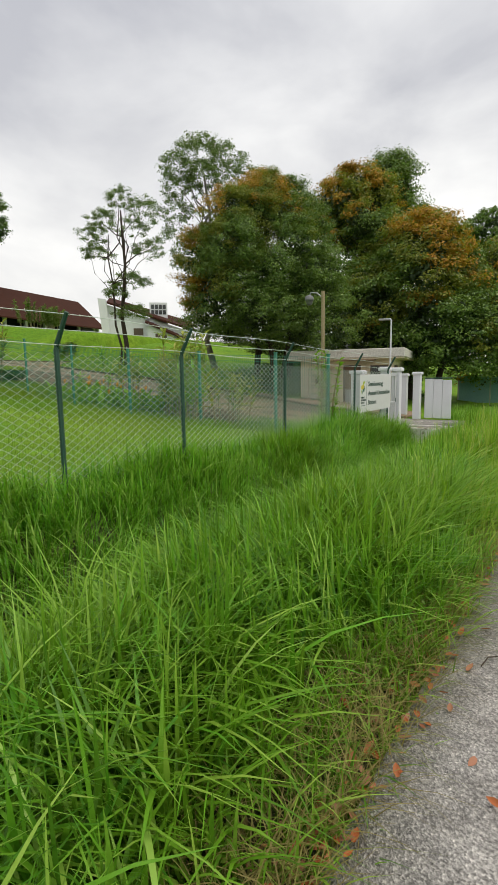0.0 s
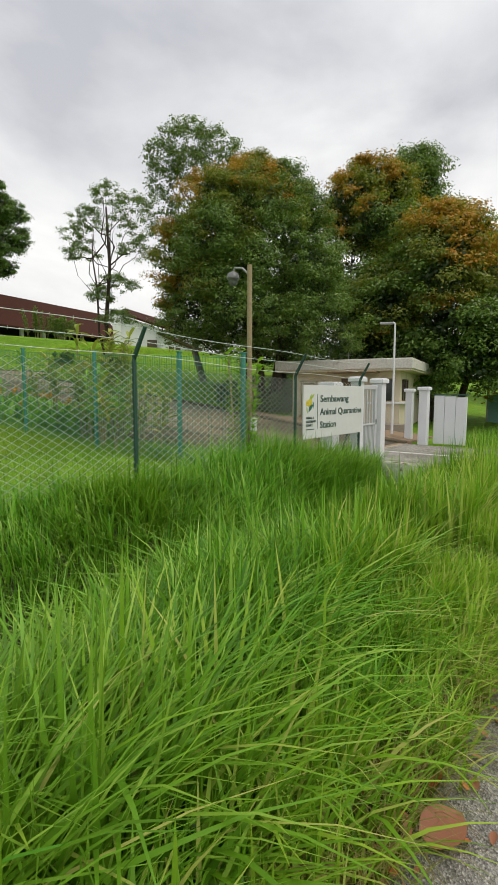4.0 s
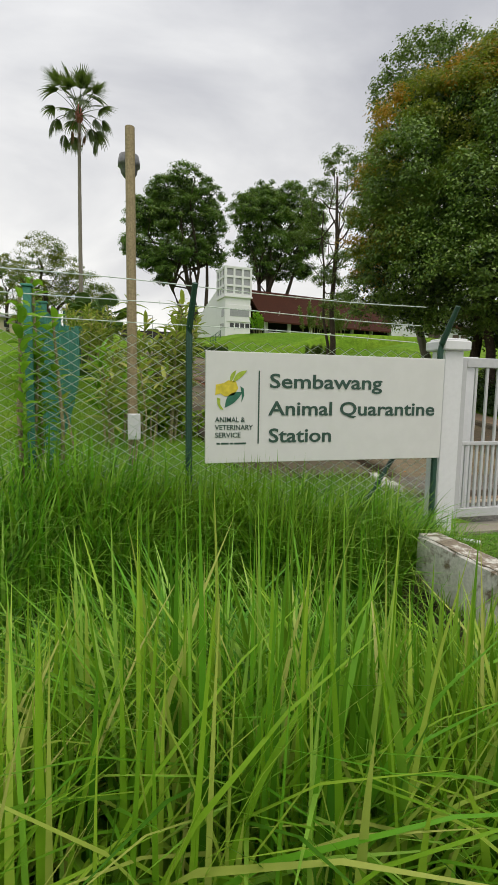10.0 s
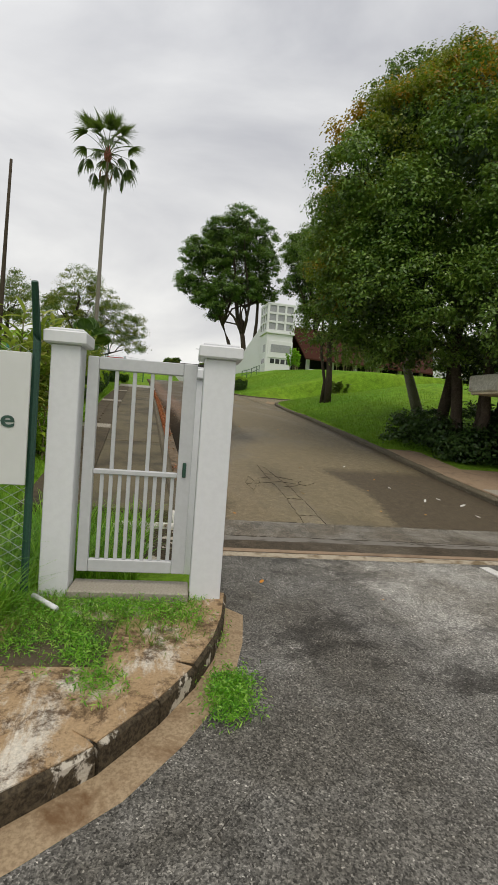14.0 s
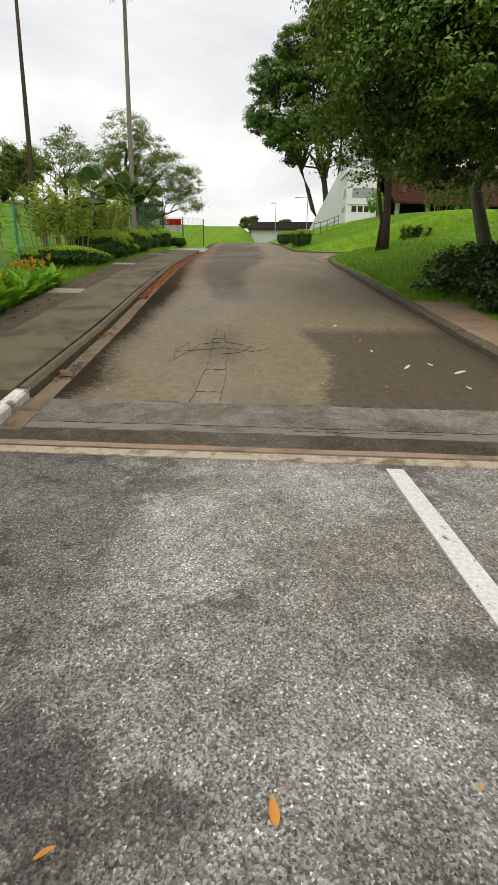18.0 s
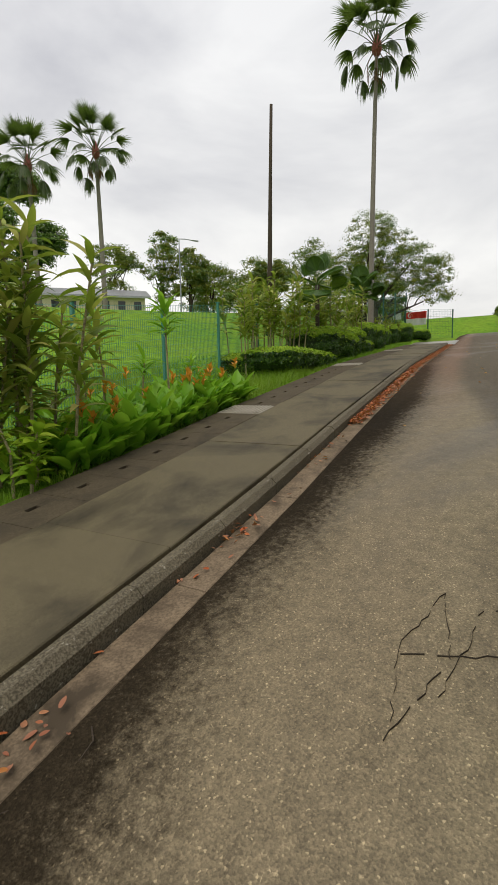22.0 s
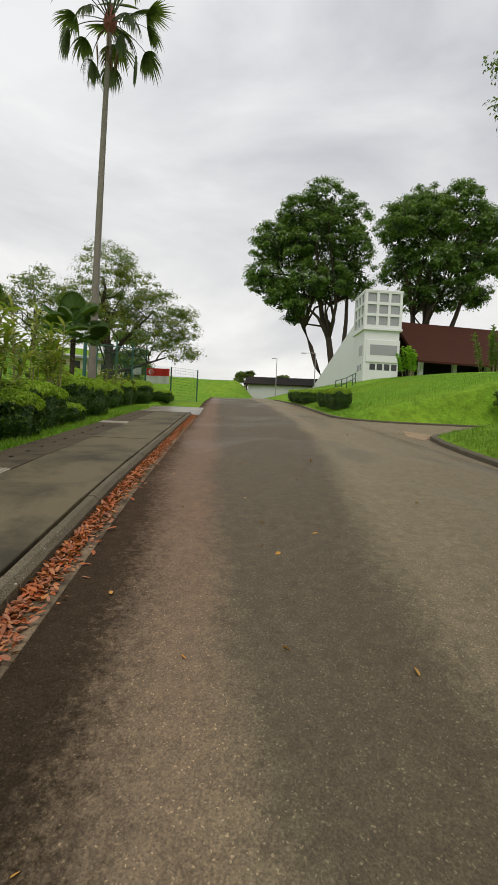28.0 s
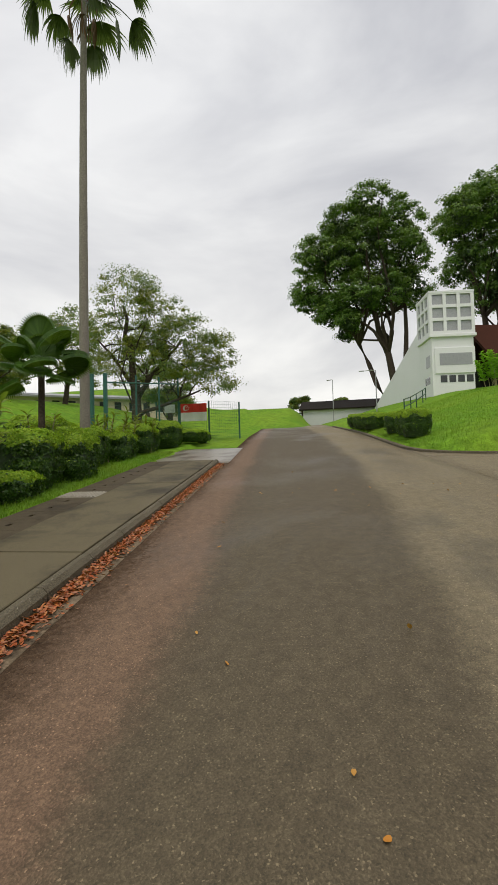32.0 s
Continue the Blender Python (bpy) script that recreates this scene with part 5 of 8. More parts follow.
# ---- trees ----
def leaf_cards(centers, normals, size, rg, aspect=0.5, droop=0.25):
    """One small folded leaf a centre: four points, two faces."""
    n = len(centers)
    rnd = rg.normal(size=(n, 3))
    nrm = normals + 0.5 * rnd
    nrm /= np.linalg.norm(nrm, axis=1, keepdims=True) + 1e-9
    u = np.cross(nrm, rg.normal(size=(n, 3)))
    u /= np.linalg.norm(u, axis=1, keepdims=True) + 1e-9
    w = np.cross(nrm, u)
    s = (size * rg.uniform(0.65, 1.35, n))[:, None]
    a = centers - u * s * 0.5
    b = centers + w * s * aspect * 0.5 + nrm * s * 0.08
    c = centers + u * s * 0.5 - nrm * s * droop * 0.5
    d = centers - w * s * aspect * 0.5 + nrm * s * 0.08
    v = np.stack([a, b, c, d], 1).reshape(-1, 3)
    i = np.arange(n) * 4
    return v, np.stack([i, i + 1, i + 2, i + 3], -1)


def clump_points(lobes, n_clumps, per, spread, rg, shell=0.8):
    """Clumps of leaves over the shells of rounded lobes."""
    vol = np.array([l[3] * l[4] + l[4] * l[5] + l[3] * l[5] for l in lobes])
    which = rg.choice(len(lobes), n_clumps, p=vol / vol.sum())
    L = np.array(lobes)[which]
    d = rg.normal(size=(n_clumps, 3))
    d /= np.linalg.norm(d, axis=1, keepdims=True)
    d[:, 2] = np.where(d[:, 2] < -0.75, -d[:, 2], d[:, 2])
    rad = (shell + (1.05 - shell) * rg.random(n_clumps))[:, None]
    inner = rg.random(n_clumps) < 0.18
    rad[inner] *= rg.uniform(0.4, 0.8, (inner.sum(), 1))
    C = L[:, :3] + d * L[:, 3:6] * rad
    # clumps deep inside another lobe are of no use
    keep = np.ones(n_clumps, bool)
    for l in lobes:
        q = ((C - np.array(l[:3])) / np.array(l[3:6]))
        keep &= (q ** 2).sum(1) > 0.3
    C, d = C[keep], d[keep]
    sp = spread * rg.uniform(0.6, 1.3, len(C))
    off = rg.normal(size=(len(C), per, 3))
    off /= np.linalg.norm(off, axis=2, keepdims=True)
    off[:, :, 2] = np.where(rg.random(off.shape[:2]) < 0.7, np.abs(off[:, :, 2]), off[:, :, 2])
    P = C[:, None, :] + off * (rg.random((len(C), per, 1)) ** 0.65) * sp[:, None, None] * np.array([1, 1, 0.7])
    nr = off * 0.9 + d[:, None, :] * 0.4 + np.array([0, 0, 0.55])
    return C, P.reshape(-1, 3), nr.reshape(-1, 3)


def limb_path(a, b, sag, rg, n=6, jig=0.12):
    a, b = Vector(a), Vector(b)
    L = (b - a).length
    out = []
    for k in range(n):
        t = k / (n - 1)
        p = a.lerp(b, t) + Vector((0, 0, sag * math.sin(math.pi * t) * L))
        if 0 < k < n - 1:
            p += Vector(rg.normal(size=3) * jig * L / n)
        out.append(p)
    return out


def tree(name, label, at, trunks, lobes, clumps, per, spread, size, mats, shares, seed, bark="bark", aspect=0.5, shell=0.8, limbs=10, limb_r=0.1, split=None):
    """A tree: tapered trunks, limbs reaching into the lobes, and a crown of leaf clumps in one mesh a colour."""
    rg = np.random.default_rng(seed)
    t = thing(name, label, "tree", at)
    tops = []
    for (x0, y0, z0), (x1, y1, z1), r0, r1 in trunks:
        mb = MB()
        p = limb_path((x0, y0, z0), (x1, y1, z1), 0.0, rg, 7, 0.09)
        mb.tube(p, [r0 * 1.35] + list(np.linspace(r0, r1, 6)), 10)
        part("trunk", mb, M[bark], t, smooth=True)
        tops.append(p)
    for k in range(limbs):
        l = lobes[k % len(lobes)]
        d = rg.normal(size=3)
        d /= np.linalg.norm(d)
        d[2] = abs(d[2]) * 0.6 - 0.1
        end = np.array(l[:3]) + d * np.array(l[3:6]) * 0.75
        p0 = tops[k % len(tops)][3 + k % 3]
        mb = MB()
        pp = limb_path(p0, end, 0.06, rg, 6, 0.3)
        r = limb_r * rg.uniform(0.6, 1.1)
        mb.tube(pp, list(np.linspace(r, r * 0.2, 6)), 6)
        part("limb", mb, M[bark], t, smooth=True)
    C, P, N = clump_points(lobes, clumps, per, spread, rg, shell)
    # larger dark leaves fill the lobes, their colour painting the shade inside
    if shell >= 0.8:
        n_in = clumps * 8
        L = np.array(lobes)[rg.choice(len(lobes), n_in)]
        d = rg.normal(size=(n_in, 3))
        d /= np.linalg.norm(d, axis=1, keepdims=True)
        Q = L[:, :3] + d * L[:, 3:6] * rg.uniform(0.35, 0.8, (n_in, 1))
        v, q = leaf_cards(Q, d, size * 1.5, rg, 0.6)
        part("inner_shade_foliage", np_mesh("inner_shade_foliage", v, q, None, M["inner_leaf"]), None, t)
    if split:
        cls = split(C, rg)
    else:
        cls = rg.choice(len(mats), len(C), p=np.array(shares) / sum(shares))
    for k, mname in enumerate(mats):
        sel = np.repeat(cls == k, per)
        if sel.sum() < 4:
            continue
        v, q = leaf_cards(P[sel], N[sel], size, rg, aspect)
        part("crown", np_mesh("crown", v, q, None, M[mname]), None, t, "orange and yellow young leaves" if mname == "tree_orange" else "")
    return t


def lobes_round(cx, cy, cz, rx, ry, rz, n, rg, k=0.5, dome=0.35):
    """Uneven crown: a core and many smaller lobes round it, narrower towards the top."""
    out = [(cx, cy, cz, rx * 0.72, ry * 0.72, rz * 0.74)]
    for _ in range(n):
        d = rg.normal(size=3)
        d /= np.linalg.norm(d)
        s = rg.uniform(0.55, 1.1) * k
        w = 1 - dome * max(0.0, d[2])
        out.append((cx + d[0] * rx * (1 - s * 0.95) * w, cy + d[1] * ry * (1 - s * 0.95) * w, cz + d[2] * rz * (1 - s * 0.8), rx * s, ry * s, rz * s * 0.85))
    return out


lz = lambda xx, yy: float(terrain(xx, yy))
r1 = np.random.default_rng(11)
def flush(frac, way):
    """Young orange leaves at the top and on one side of the crown."""
    def f(C, rg):
        q = (C - C.mean(0)) / (C.std(0) + 1e-9)
        big = np.array([noise.noise(Vector((c[0] * 0.5, c[1] * 0.5, c[2] * 0.5))) for c in C])
        s = q @ np.array(way) + big * 1.9 + rg.normal(size=len(C)) * 0.3
        out = np.zeros(len(C), int)
        out[s > np.quantile(s, 1 - frac - 0.26)] = 1
        out[s > np.quantile(s, 1 - frac)] = 2
        return out
    return f


# dense tree by the guardhouse, several trunks
b = (-15.0, 23.1, lz(-15.0, 23.1))
tree("tree", "large dense dark green tree with orange young leaves", b,
     [((0.6, -0.4, -0.3), (0.4, -0.3, 6), 0.17, 0.08), ((1.3, -0.2, -0.3), (1.6, 0.4, 6.5), 0.13, 0.07), ((-0.6, -0.1, -0.3), (-0.9, 0.5, 7), 0.19, 0.08), ((0.2, 1.3, -0.3), (1.6, 1.2, 6.5), 0.15, 0.06), ((1.1, 0.8, -0.3), (0.8, 1.4, 8), 0.2, 0.08), ((0.7, 0.2, -0.3), (2.2, 0.2, 6), 0.14, 0.07)],
     lobes_round(0.0, 0, 6.5, 4.7, 4.7, 4.9, 46, r1, 0.33, 0.3) + [(-1.0, -2.6, 3.9, 1.7, 1.5, 1.5), (1.8, -2.2, 4.0, 1.9, 1.5, 1.6), (3.4, -0.5, 4.3, 1.7, 1.7, 1.7), (-2.8, -1.0, 4.2, 1.6, 1.6, 1.6), (0.4, -3.0, 5.3, 2.0, 1.6, 1.8), (-0.4, 0.3, 10.3, 1.6, 1.6, 1.4), (2.6, -0.9, 3.2, 1.7, 1.5, 1.5), (1.0, -1.8, 3.2, 1.7, 1.4, 1.4), (3.7, 0.7, 3.3, 1.6, 1.6, 1.5), (-0.9, -2.0, 3.6, 1.6, 1.4, 1.4), (-0.4, -3.7, 5.0, 1.7, 1.2, 1.8), (-1.5, -3.3, 3.9, 1.6, 1.2, 1.5), (0.5, -3.6, 6.9, 1.7, 1.3, 1.7), (-2.0, -3.0, 6.6, 1.6, 1.3, 1.7), (1.4, -3.2, 4.0, 1.5, 1.2, 1.4), (0.0, -3.0, 8.4, 1.7, 1.4, 1.5)], 2900, 140, 0.5, 0.098, ["tree_dark", "tree_olive", "tree_orange"], [1], 21, limbs=16, split=flush(0.1, (-0.55, -0.35, 0.75)))
r2 = np.random.default_rng(12)
tree("tree", "broad dark tree with orange-yellow flush behind the guardhouse", (-9.2, 31.6, -0.3),
     [((0, 0, -0.3), (0, 0, 7), 0.3, 0.12), ((1.0, 0.5, -0.3), (2.5, 1, 6), 0.22, 0.1)],
     lobes_round(0, 0, 6.4, 5.4, 4.8, 5.2, 36, r2, 0.36) + [(-3, -1.8, 3.6, 2.4, 1.8, 2.2), (3, -2.2, 3.4, 2.6, 2.0, 2.4), (0, -2.2, 3.6, 2.4, 1.6, 2.4), (4.6, -1.0, 4.2, 2.4, 2.2, 3.0), (5.8, 0.5, 3.0, 2.2, 2.0, 2.4)], 1900, 80, 0.7, 0.17, ["tree_dark", "tree_olive", "tree_orange"], [1], 22, limbs=10, split=flush(0.12, (0.2, -0.2, 0.9)))
r3 = np.random.default_rng(13)
tree("tree", "tall tree with yellow-green and orange top behind the guardhouse", (-14.6, 34.2, 0.0),
     [((0, 0, -0.3), (0, 0, 9), 0.32, 0.12), ((0.8, 0.4, -0.3), (1.8, 0.6, 8), 0.2, 0.1)],
     lobes_round(0, 0, 10.2, 5.0, 4.6, 6.0, 30, r3, 0.36) + [(-2.5, -2, 5.0, 3.4, 2.2, 3.0), (2.5, -2, 4.6, 3.2, 2.0, 3.0), (-3.5, 0, 2.6, 3.0, 2.0, 2.2), (0.5, -2, 2.4, 3.0, 2.0, 2.0)], 1600, 75, 0.75, 0.18, ["tree_dark", "tree_olive", "tree_orange"], [1], 34, limbs=10, split=flush(0.12, (-0.2, -0.2, 1.0)))
tree("tree", "olive green tree at the road beyond the guardhouse", (-4.6, 37.0, -0.4),
     [((0, 0, -0.3), (0, 0, 6), 0.3, 0.12)],
     lobes_round(0, 0, 5.8, 4.6, 4.2, 5.0, 20, r3, 0.4) + [(0, -1.5, 2.6, 3.4, 2.4, 2.2)], 900, 75, 0.85, 0.18, ["tree_olive", "tree_dark", "tree_orange"], [6, 3, 2], 23, limbs=8)
tree("tree", "dark tree rising behind the guardhouse trees", (-15.2, 43.0, 0.2),
     [((0, 0, -0.3), (0, 0, 11), 0.3, 0.12)],
     lobes_round(0, 0, 14.0, 4.6, 4.2, 5.8, 18, r3, 0.36), 700, 70, 0.9, 0.2, ["tree_dark", "tree_pale"], [7, 3], 24, limbs=8)

# slender tree with cushions of foliage on the lawn
tree("tree", "slender tree with open layered crown on the lawn", (-25.3, 22.1, lz(-25.3, 22.1)),
     [((0, 0, -0.3), (0.3, -0.2, 9.6), 0.15, 0.05), ((-0.3, -0.25, -0.3), (-0.6, -0.5, 8.2), 0.08, 0.03)],
     [(0.1, 0.0, 10.3, 0.9, 0.9, 0.75), (1.2, 0.8, 9.6, 1.1, 1.1, 0.9), (-0.9, -0.7, 9.0, 1.1, 1.1, 0.85), (-1.5, -0.9, 8.2, 1.1, 1.1, 0.8), (0.6, 0.4, 8.6, 1.1, 1.1, 0.7), (-1.2, -0.9, 7.0, 1.1, 1.1, 0.6), (1.4, 1.0, 7.2, 1.0, 1.0, 0.6), (0.3, 0.2, 5.3, 1.5, 1.4, 0.5), (-0.4, -0.3, 4.6, 1.0, 1.0, 0.4), (0.4, 0.3, 3.3, 1.3, 1.3, 0.55)], 420, 60, 0.34, 0.1, ["tree_pale", "tree_dark"], [6, 4], 25, limbs=18, limb_r=0.045, shell=0.6)
# taller airy tree behind the dense one
tree("tree", "tall airy pale-leaved tree behind the dense tree", (-19.4, 24.2, lz(-19.4, 24.2)),
     [((0, 0, -0.3), (0.2, -1.0, 11.2), 0.17, 0.06)],
     [(0.2, -1.4, 12.1, 1.5, 1.5, 1.0), (1.2, -0.6, 11.9, 1.2, 1.2, 0.9), (-0.9, -2.0, 11.5, 1.2, 1.2, 0.9), (-0.8, -1.8, 10.4, 1.2, 1.2, 0.8), (0.6, -1.4, 10.9, 1.3, 1.3, 0.9), (1.9, 0.2, 11.5, 1.0, 1.0, 0.8), (-1.0, -2.2, 9.0, 1.2, 1.1, 0.8), (-1.5, -2.0, 7.6, 1.1, 1.1, 0.9), (-0.6, -1.9, 6.4, 1.0, 1.0, 0.8)], 420, 50, 0.42, 0.12, ["tree_pale", "tree_dark"], [7, 3], 26, bark="palm_bark", limbs=18, limb_r=0.06, shell=0.5)


# twin trees by the tower
def lobes_deep(flat, rg):
    """Lobes given as sideways place, height and radius, spread in depth too."""
    out = []
    for yy, zz, r in flat:
        for dx_ in (rg.uniform(0.6, 3.4), rg.uniform(-3.4, -0.6)):
            out.append((dx_, yy, zz, r * 0.95, r * 0.92, r * 0.82))
    return out


r4 = np.random.default_rng(14)
tree("tree", "tall full green tree behind the white tower", (-83.2, 22.6, 8.3),
     [((0, 2.4, -2.5), (1.0, -1.4, 17), 0.5, 0.22), ((0.6, 2.0, -1.9), (-1.3, -5.2, 15), 0.36, 0.16), ((0.4, 2.9, -1.9), (0.6, 3.0, 16), 0.38, 0.17)],
     lobes_deep([(-1.33, 24.6, 3.1), (-4.2, 22.4, 2.9), (2.1, 22.6, 3.2), (-7.6, 19.3, 2.7), (-4.8, 18.8, 3.1), (-1.1, 19.8, 3.4), (3.4, 19.3, 3.2), (-8.4, 14.9, 2.4), (-5.9, 12.8, 2.4), (-2.8, 14.0, 2.9), (0.9, 14.3, 3.1), (3.9, 14.8, 2.7), (-4.0, 10.9, 1.7)], r4), 980, 120, 0.92, 0.27, ["tree_bright", "tree_dark"], [6, 4], 27, limbs=22, limb_r=0.24)
tree("tree", "tall full green tree beside the barn", (-74.0, 33.6, 8.0),
     [((0, 0, -0.5), (0, 0, 15), 0.55, 0.25), ((0.3, -0.3, 0), (-1.0, -2.6, 14), 0.4, 0.18), ((0.2, 0.4, 0), (0.5, 4.6, 14), 0.36, 0.16)],
     lobes_deep([(-1.1, 21.0, 2.5), (-3.7, 20.4, 1.9), (2.3, 20.6, 2.4), (-4.1, 18.3, 2.1), (-1.0, 18.5, 2.9), (3.0, 18.8, 2.7), (5.8, 18.3, 2.0), (7.2, 18.8, 1.4), (-3.4, 14.4, 2.2), (-0.2, 14.0, 2.7), (3.8, 14.2, 2.6), (6.7, 15.0, 2.0), (2.5, 11.2, 1.8), (-0.8, 11.2, 1.9), (5.5, 11.3, 1.5)], r4), 900, 110, 0.85, 0.25, ["tree_bright", "tree_dark"], [6, 4], 28, limbs=20, limb_r=0.2)
# spreading rain tree left of the drive, open crown
r5 = np.random.default_rng(15)
tree("tree", "spreading umbrella-crowned tree with open fine foliage", (-47.5, 5.2, 4.5),
     [((0, 0, -0.6), (0.2, 0.1, 3.2), 0.32, 0.22), ((0.1, 0, 2.6), (0.2, -0.6, 7.5), 0.2, 0.07), ((0.1, 0, 2.4), (-0.6, 2.6, 5.6), 0.15, 0.05), ((0.1, 0, 2.8), (0.6, -2.0, 5.6), 0.12, 0.04), ((0.1, 0, 1.2), (-0.6, 3.6, 2.6), 0.12, 0.04)],
     [(0, -0.4, 8.0, 2.2, 2.2, 1.4), (0, 0.6, 6.8, 2.2, 2.4, 1.2), (0, -2.0, 5.9, 1.8, 1.6, 1.1), (-0.5, 2.6, 5.6, 2.2, 2.0, 1.3), (-0.5, 4.0, 4.6, 1.9, 1.6, 1.2), (-0.5, 2.4, 3.6, 2.2, 2.0, 1.1), (0.4, -1.8, 3.8, 1.6, 1.6, 1.0), (-0.6, 4.4, 3.0, 1.6, 1.4, 1.0), (0, 0.4, 4.6, 1.8, 1.8, 1.0)], 560, 90, 0.58, 0.12, ["tree_pale", "tree_olive"], [4, 6], 29, limbs=20, limb_r=0.06, shell=0.5)


def far_tree(xx, yy, z, h, r, seed, mats=("tree_olive", "tree_dark"), size=0.32, n=240, label="distant leafy tree on the hill", shell=0.6):
    rg = np.random.default_rng(seed)
    tree("tree", label, (xx, yy, z), [((0, 0, -0.5), (0, 0, h * 0.6), 0.18 + h * 0.01, 0.08)],
         lobes_round(0, 0, h * 0.62, r * rg.uniform(0.75, 1.2), r * rg.uniform(0.75, 1.2), h * 0.36, 14, rg, 0.36, 0.1)[1:], n, 40, min(0.7, r * 0.2), size * 0.72, list(mats), [5, 5], seed, limbs=9, limb_r=0.08, shell=shell)


for k, (xx, yy, z, h, r) in enumerate([(-50, -12, 6.0, 6.5, 3.2), (-44, -20, 6.2, 6.2, 3.2), (-58, -5, 6.6, 7.5, 3.6), (-52, -26, 6.4, 6.5, 3.4), (-40, -30, 6.2, 7.0, 3.6), (-62, -14, 6.8, 6.0, 3.2), (-36, -40, 6.2, 8.0, 4.5), (-68, -2, 6.8, 6.5, 3.0), (-53, -9, 6.4, 7.0, 3.2), (-47, -16, 6.2, 6.8, 3.0), (-56, -17, 6.6, 6.4, 3.4), (-49, -5, 6.0, 4.2, 2.2), (-60, 3, 6.2, 4.6, 2.2), (-45, -11, 6.2, 5.0, 2.4)]):
    far_tree(xx, yy, z, h * (1.05, 1.45, 1.25, 1.6)[k % 4], r * (1.25, 0.9, 1.1, 0.8)[k % 4], 40 + k, ("tree_olive", "tree_pale") if k % 3 else ("tree_dark", "tree_olive"), 0.26, 300)
far_tree(-39.4, -29.7, 5.8, 17.5, 7.2, 60, ("tree_dark", "tree_bright"), 0.34, 1700, "large dark tree behind the long shed", 0.8)
far_tree(-96.0, 12.0, 8.2, 4.5, 2.0, 61)
far_tree(-99.0, 18.0, 8.2, 4.2, 2.0, 62)
far_tree(-64.0, 1.5, 6.0, 3.6, 2.6, 63, ("tree_dark", "tree_olive"), 0.25)
for k, (xx, yy, h, r) in enumerate([(14, 70, 13, 7), (3, 76, 15, 7), (-9, 80, 15, 7), (24, 66, 12, 7)]):
    far_tree(xx, yy, -0.8, h, r, 70 + k, ("tree_dark", "tree_bright"), 0.6, 420, "dense distant roadside tree", 0.8)
for k, (xx, yy, h, r) in enumerate([(-8.5, 62, 20, 8), (-0.5, 66, 21, 8.5)]):
    far_tree(xx, yy, -0.6, h, r, 76 + k, ("tree_bright", "tree_dark"), 0.4, 1100, "large dense green tree on the far slope", 0.8)

# undergrowth beneath the dense tree; its leaf colour carries the shade there
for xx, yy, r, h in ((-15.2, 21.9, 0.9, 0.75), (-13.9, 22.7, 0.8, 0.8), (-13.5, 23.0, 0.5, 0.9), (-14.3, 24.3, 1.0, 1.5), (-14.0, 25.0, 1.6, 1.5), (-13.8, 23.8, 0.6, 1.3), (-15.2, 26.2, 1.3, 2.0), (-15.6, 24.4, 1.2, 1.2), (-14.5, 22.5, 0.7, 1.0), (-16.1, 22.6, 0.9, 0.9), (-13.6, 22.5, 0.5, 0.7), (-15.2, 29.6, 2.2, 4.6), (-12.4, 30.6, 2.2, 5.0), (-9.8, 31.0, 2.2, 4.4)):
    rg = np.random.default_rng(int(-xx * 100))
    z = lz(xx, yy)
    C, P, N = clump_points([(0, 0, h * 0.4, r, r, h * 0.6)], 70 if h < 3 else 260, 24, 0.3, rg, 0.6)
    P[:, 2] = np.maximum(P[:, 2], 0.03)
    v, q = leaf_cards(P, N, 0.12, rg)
    bush = tagged(new("bush", np_mesh("bush", v, q, None, M["bush_leaf"])), "low bush under the dense tree, darkened as shade", "bush")
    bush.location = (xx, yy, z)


# ---- palms ----
def fan_frond(seg, petiole, blade, spread, droop, width, split_at=0.55):
    """A fan leaf along +x: a stalk and many narrow pleated fingers."""
    mb = MB()
    mb.tube([(0, 0, 0), (petiole * 0.6, 0, 0.03), (petiole, 0, 0)], [0.022, 0.016, 0.012], 4)
    for k in range(seg):
        a = spread * (k / (seg - 1) - 0.5)
        L = blade * (1 - 0.22 * abs(a / spread * 2) ** 2)
        d = Vector((math.cos(a), math.sin(a), 0))
        n = Vector((-d.y, d.x, 0))
        w = width * L
        c = Vector((petiole, 0, 0))
        p1 = c + d * L * split_at + Vector((0, 0, -droop * 0.15 * L))
        p2 = c + d * L * 0.85 + Vector((0, 0, -droop * 0.55 * L))
        p3 = c + d * L * (1 - droop * 0.12) + Vector((0, 0, -droop * 1.0 * L))
        fold = Vector((0, 0, w * 0.35))
        mb.add([c, p1 + n * w, p1 + fold, p1 - n * w, p2 + n * w * 0.6, p2 + fold * 0.5, p2 - n * w * 0.6, p3],
               [(0, 2, 1), (0, 3, 2), (1, 2, 5, 4), (2, 3, 6, 5), (4, 5, 7), (5, 6, 7)])
    return mb


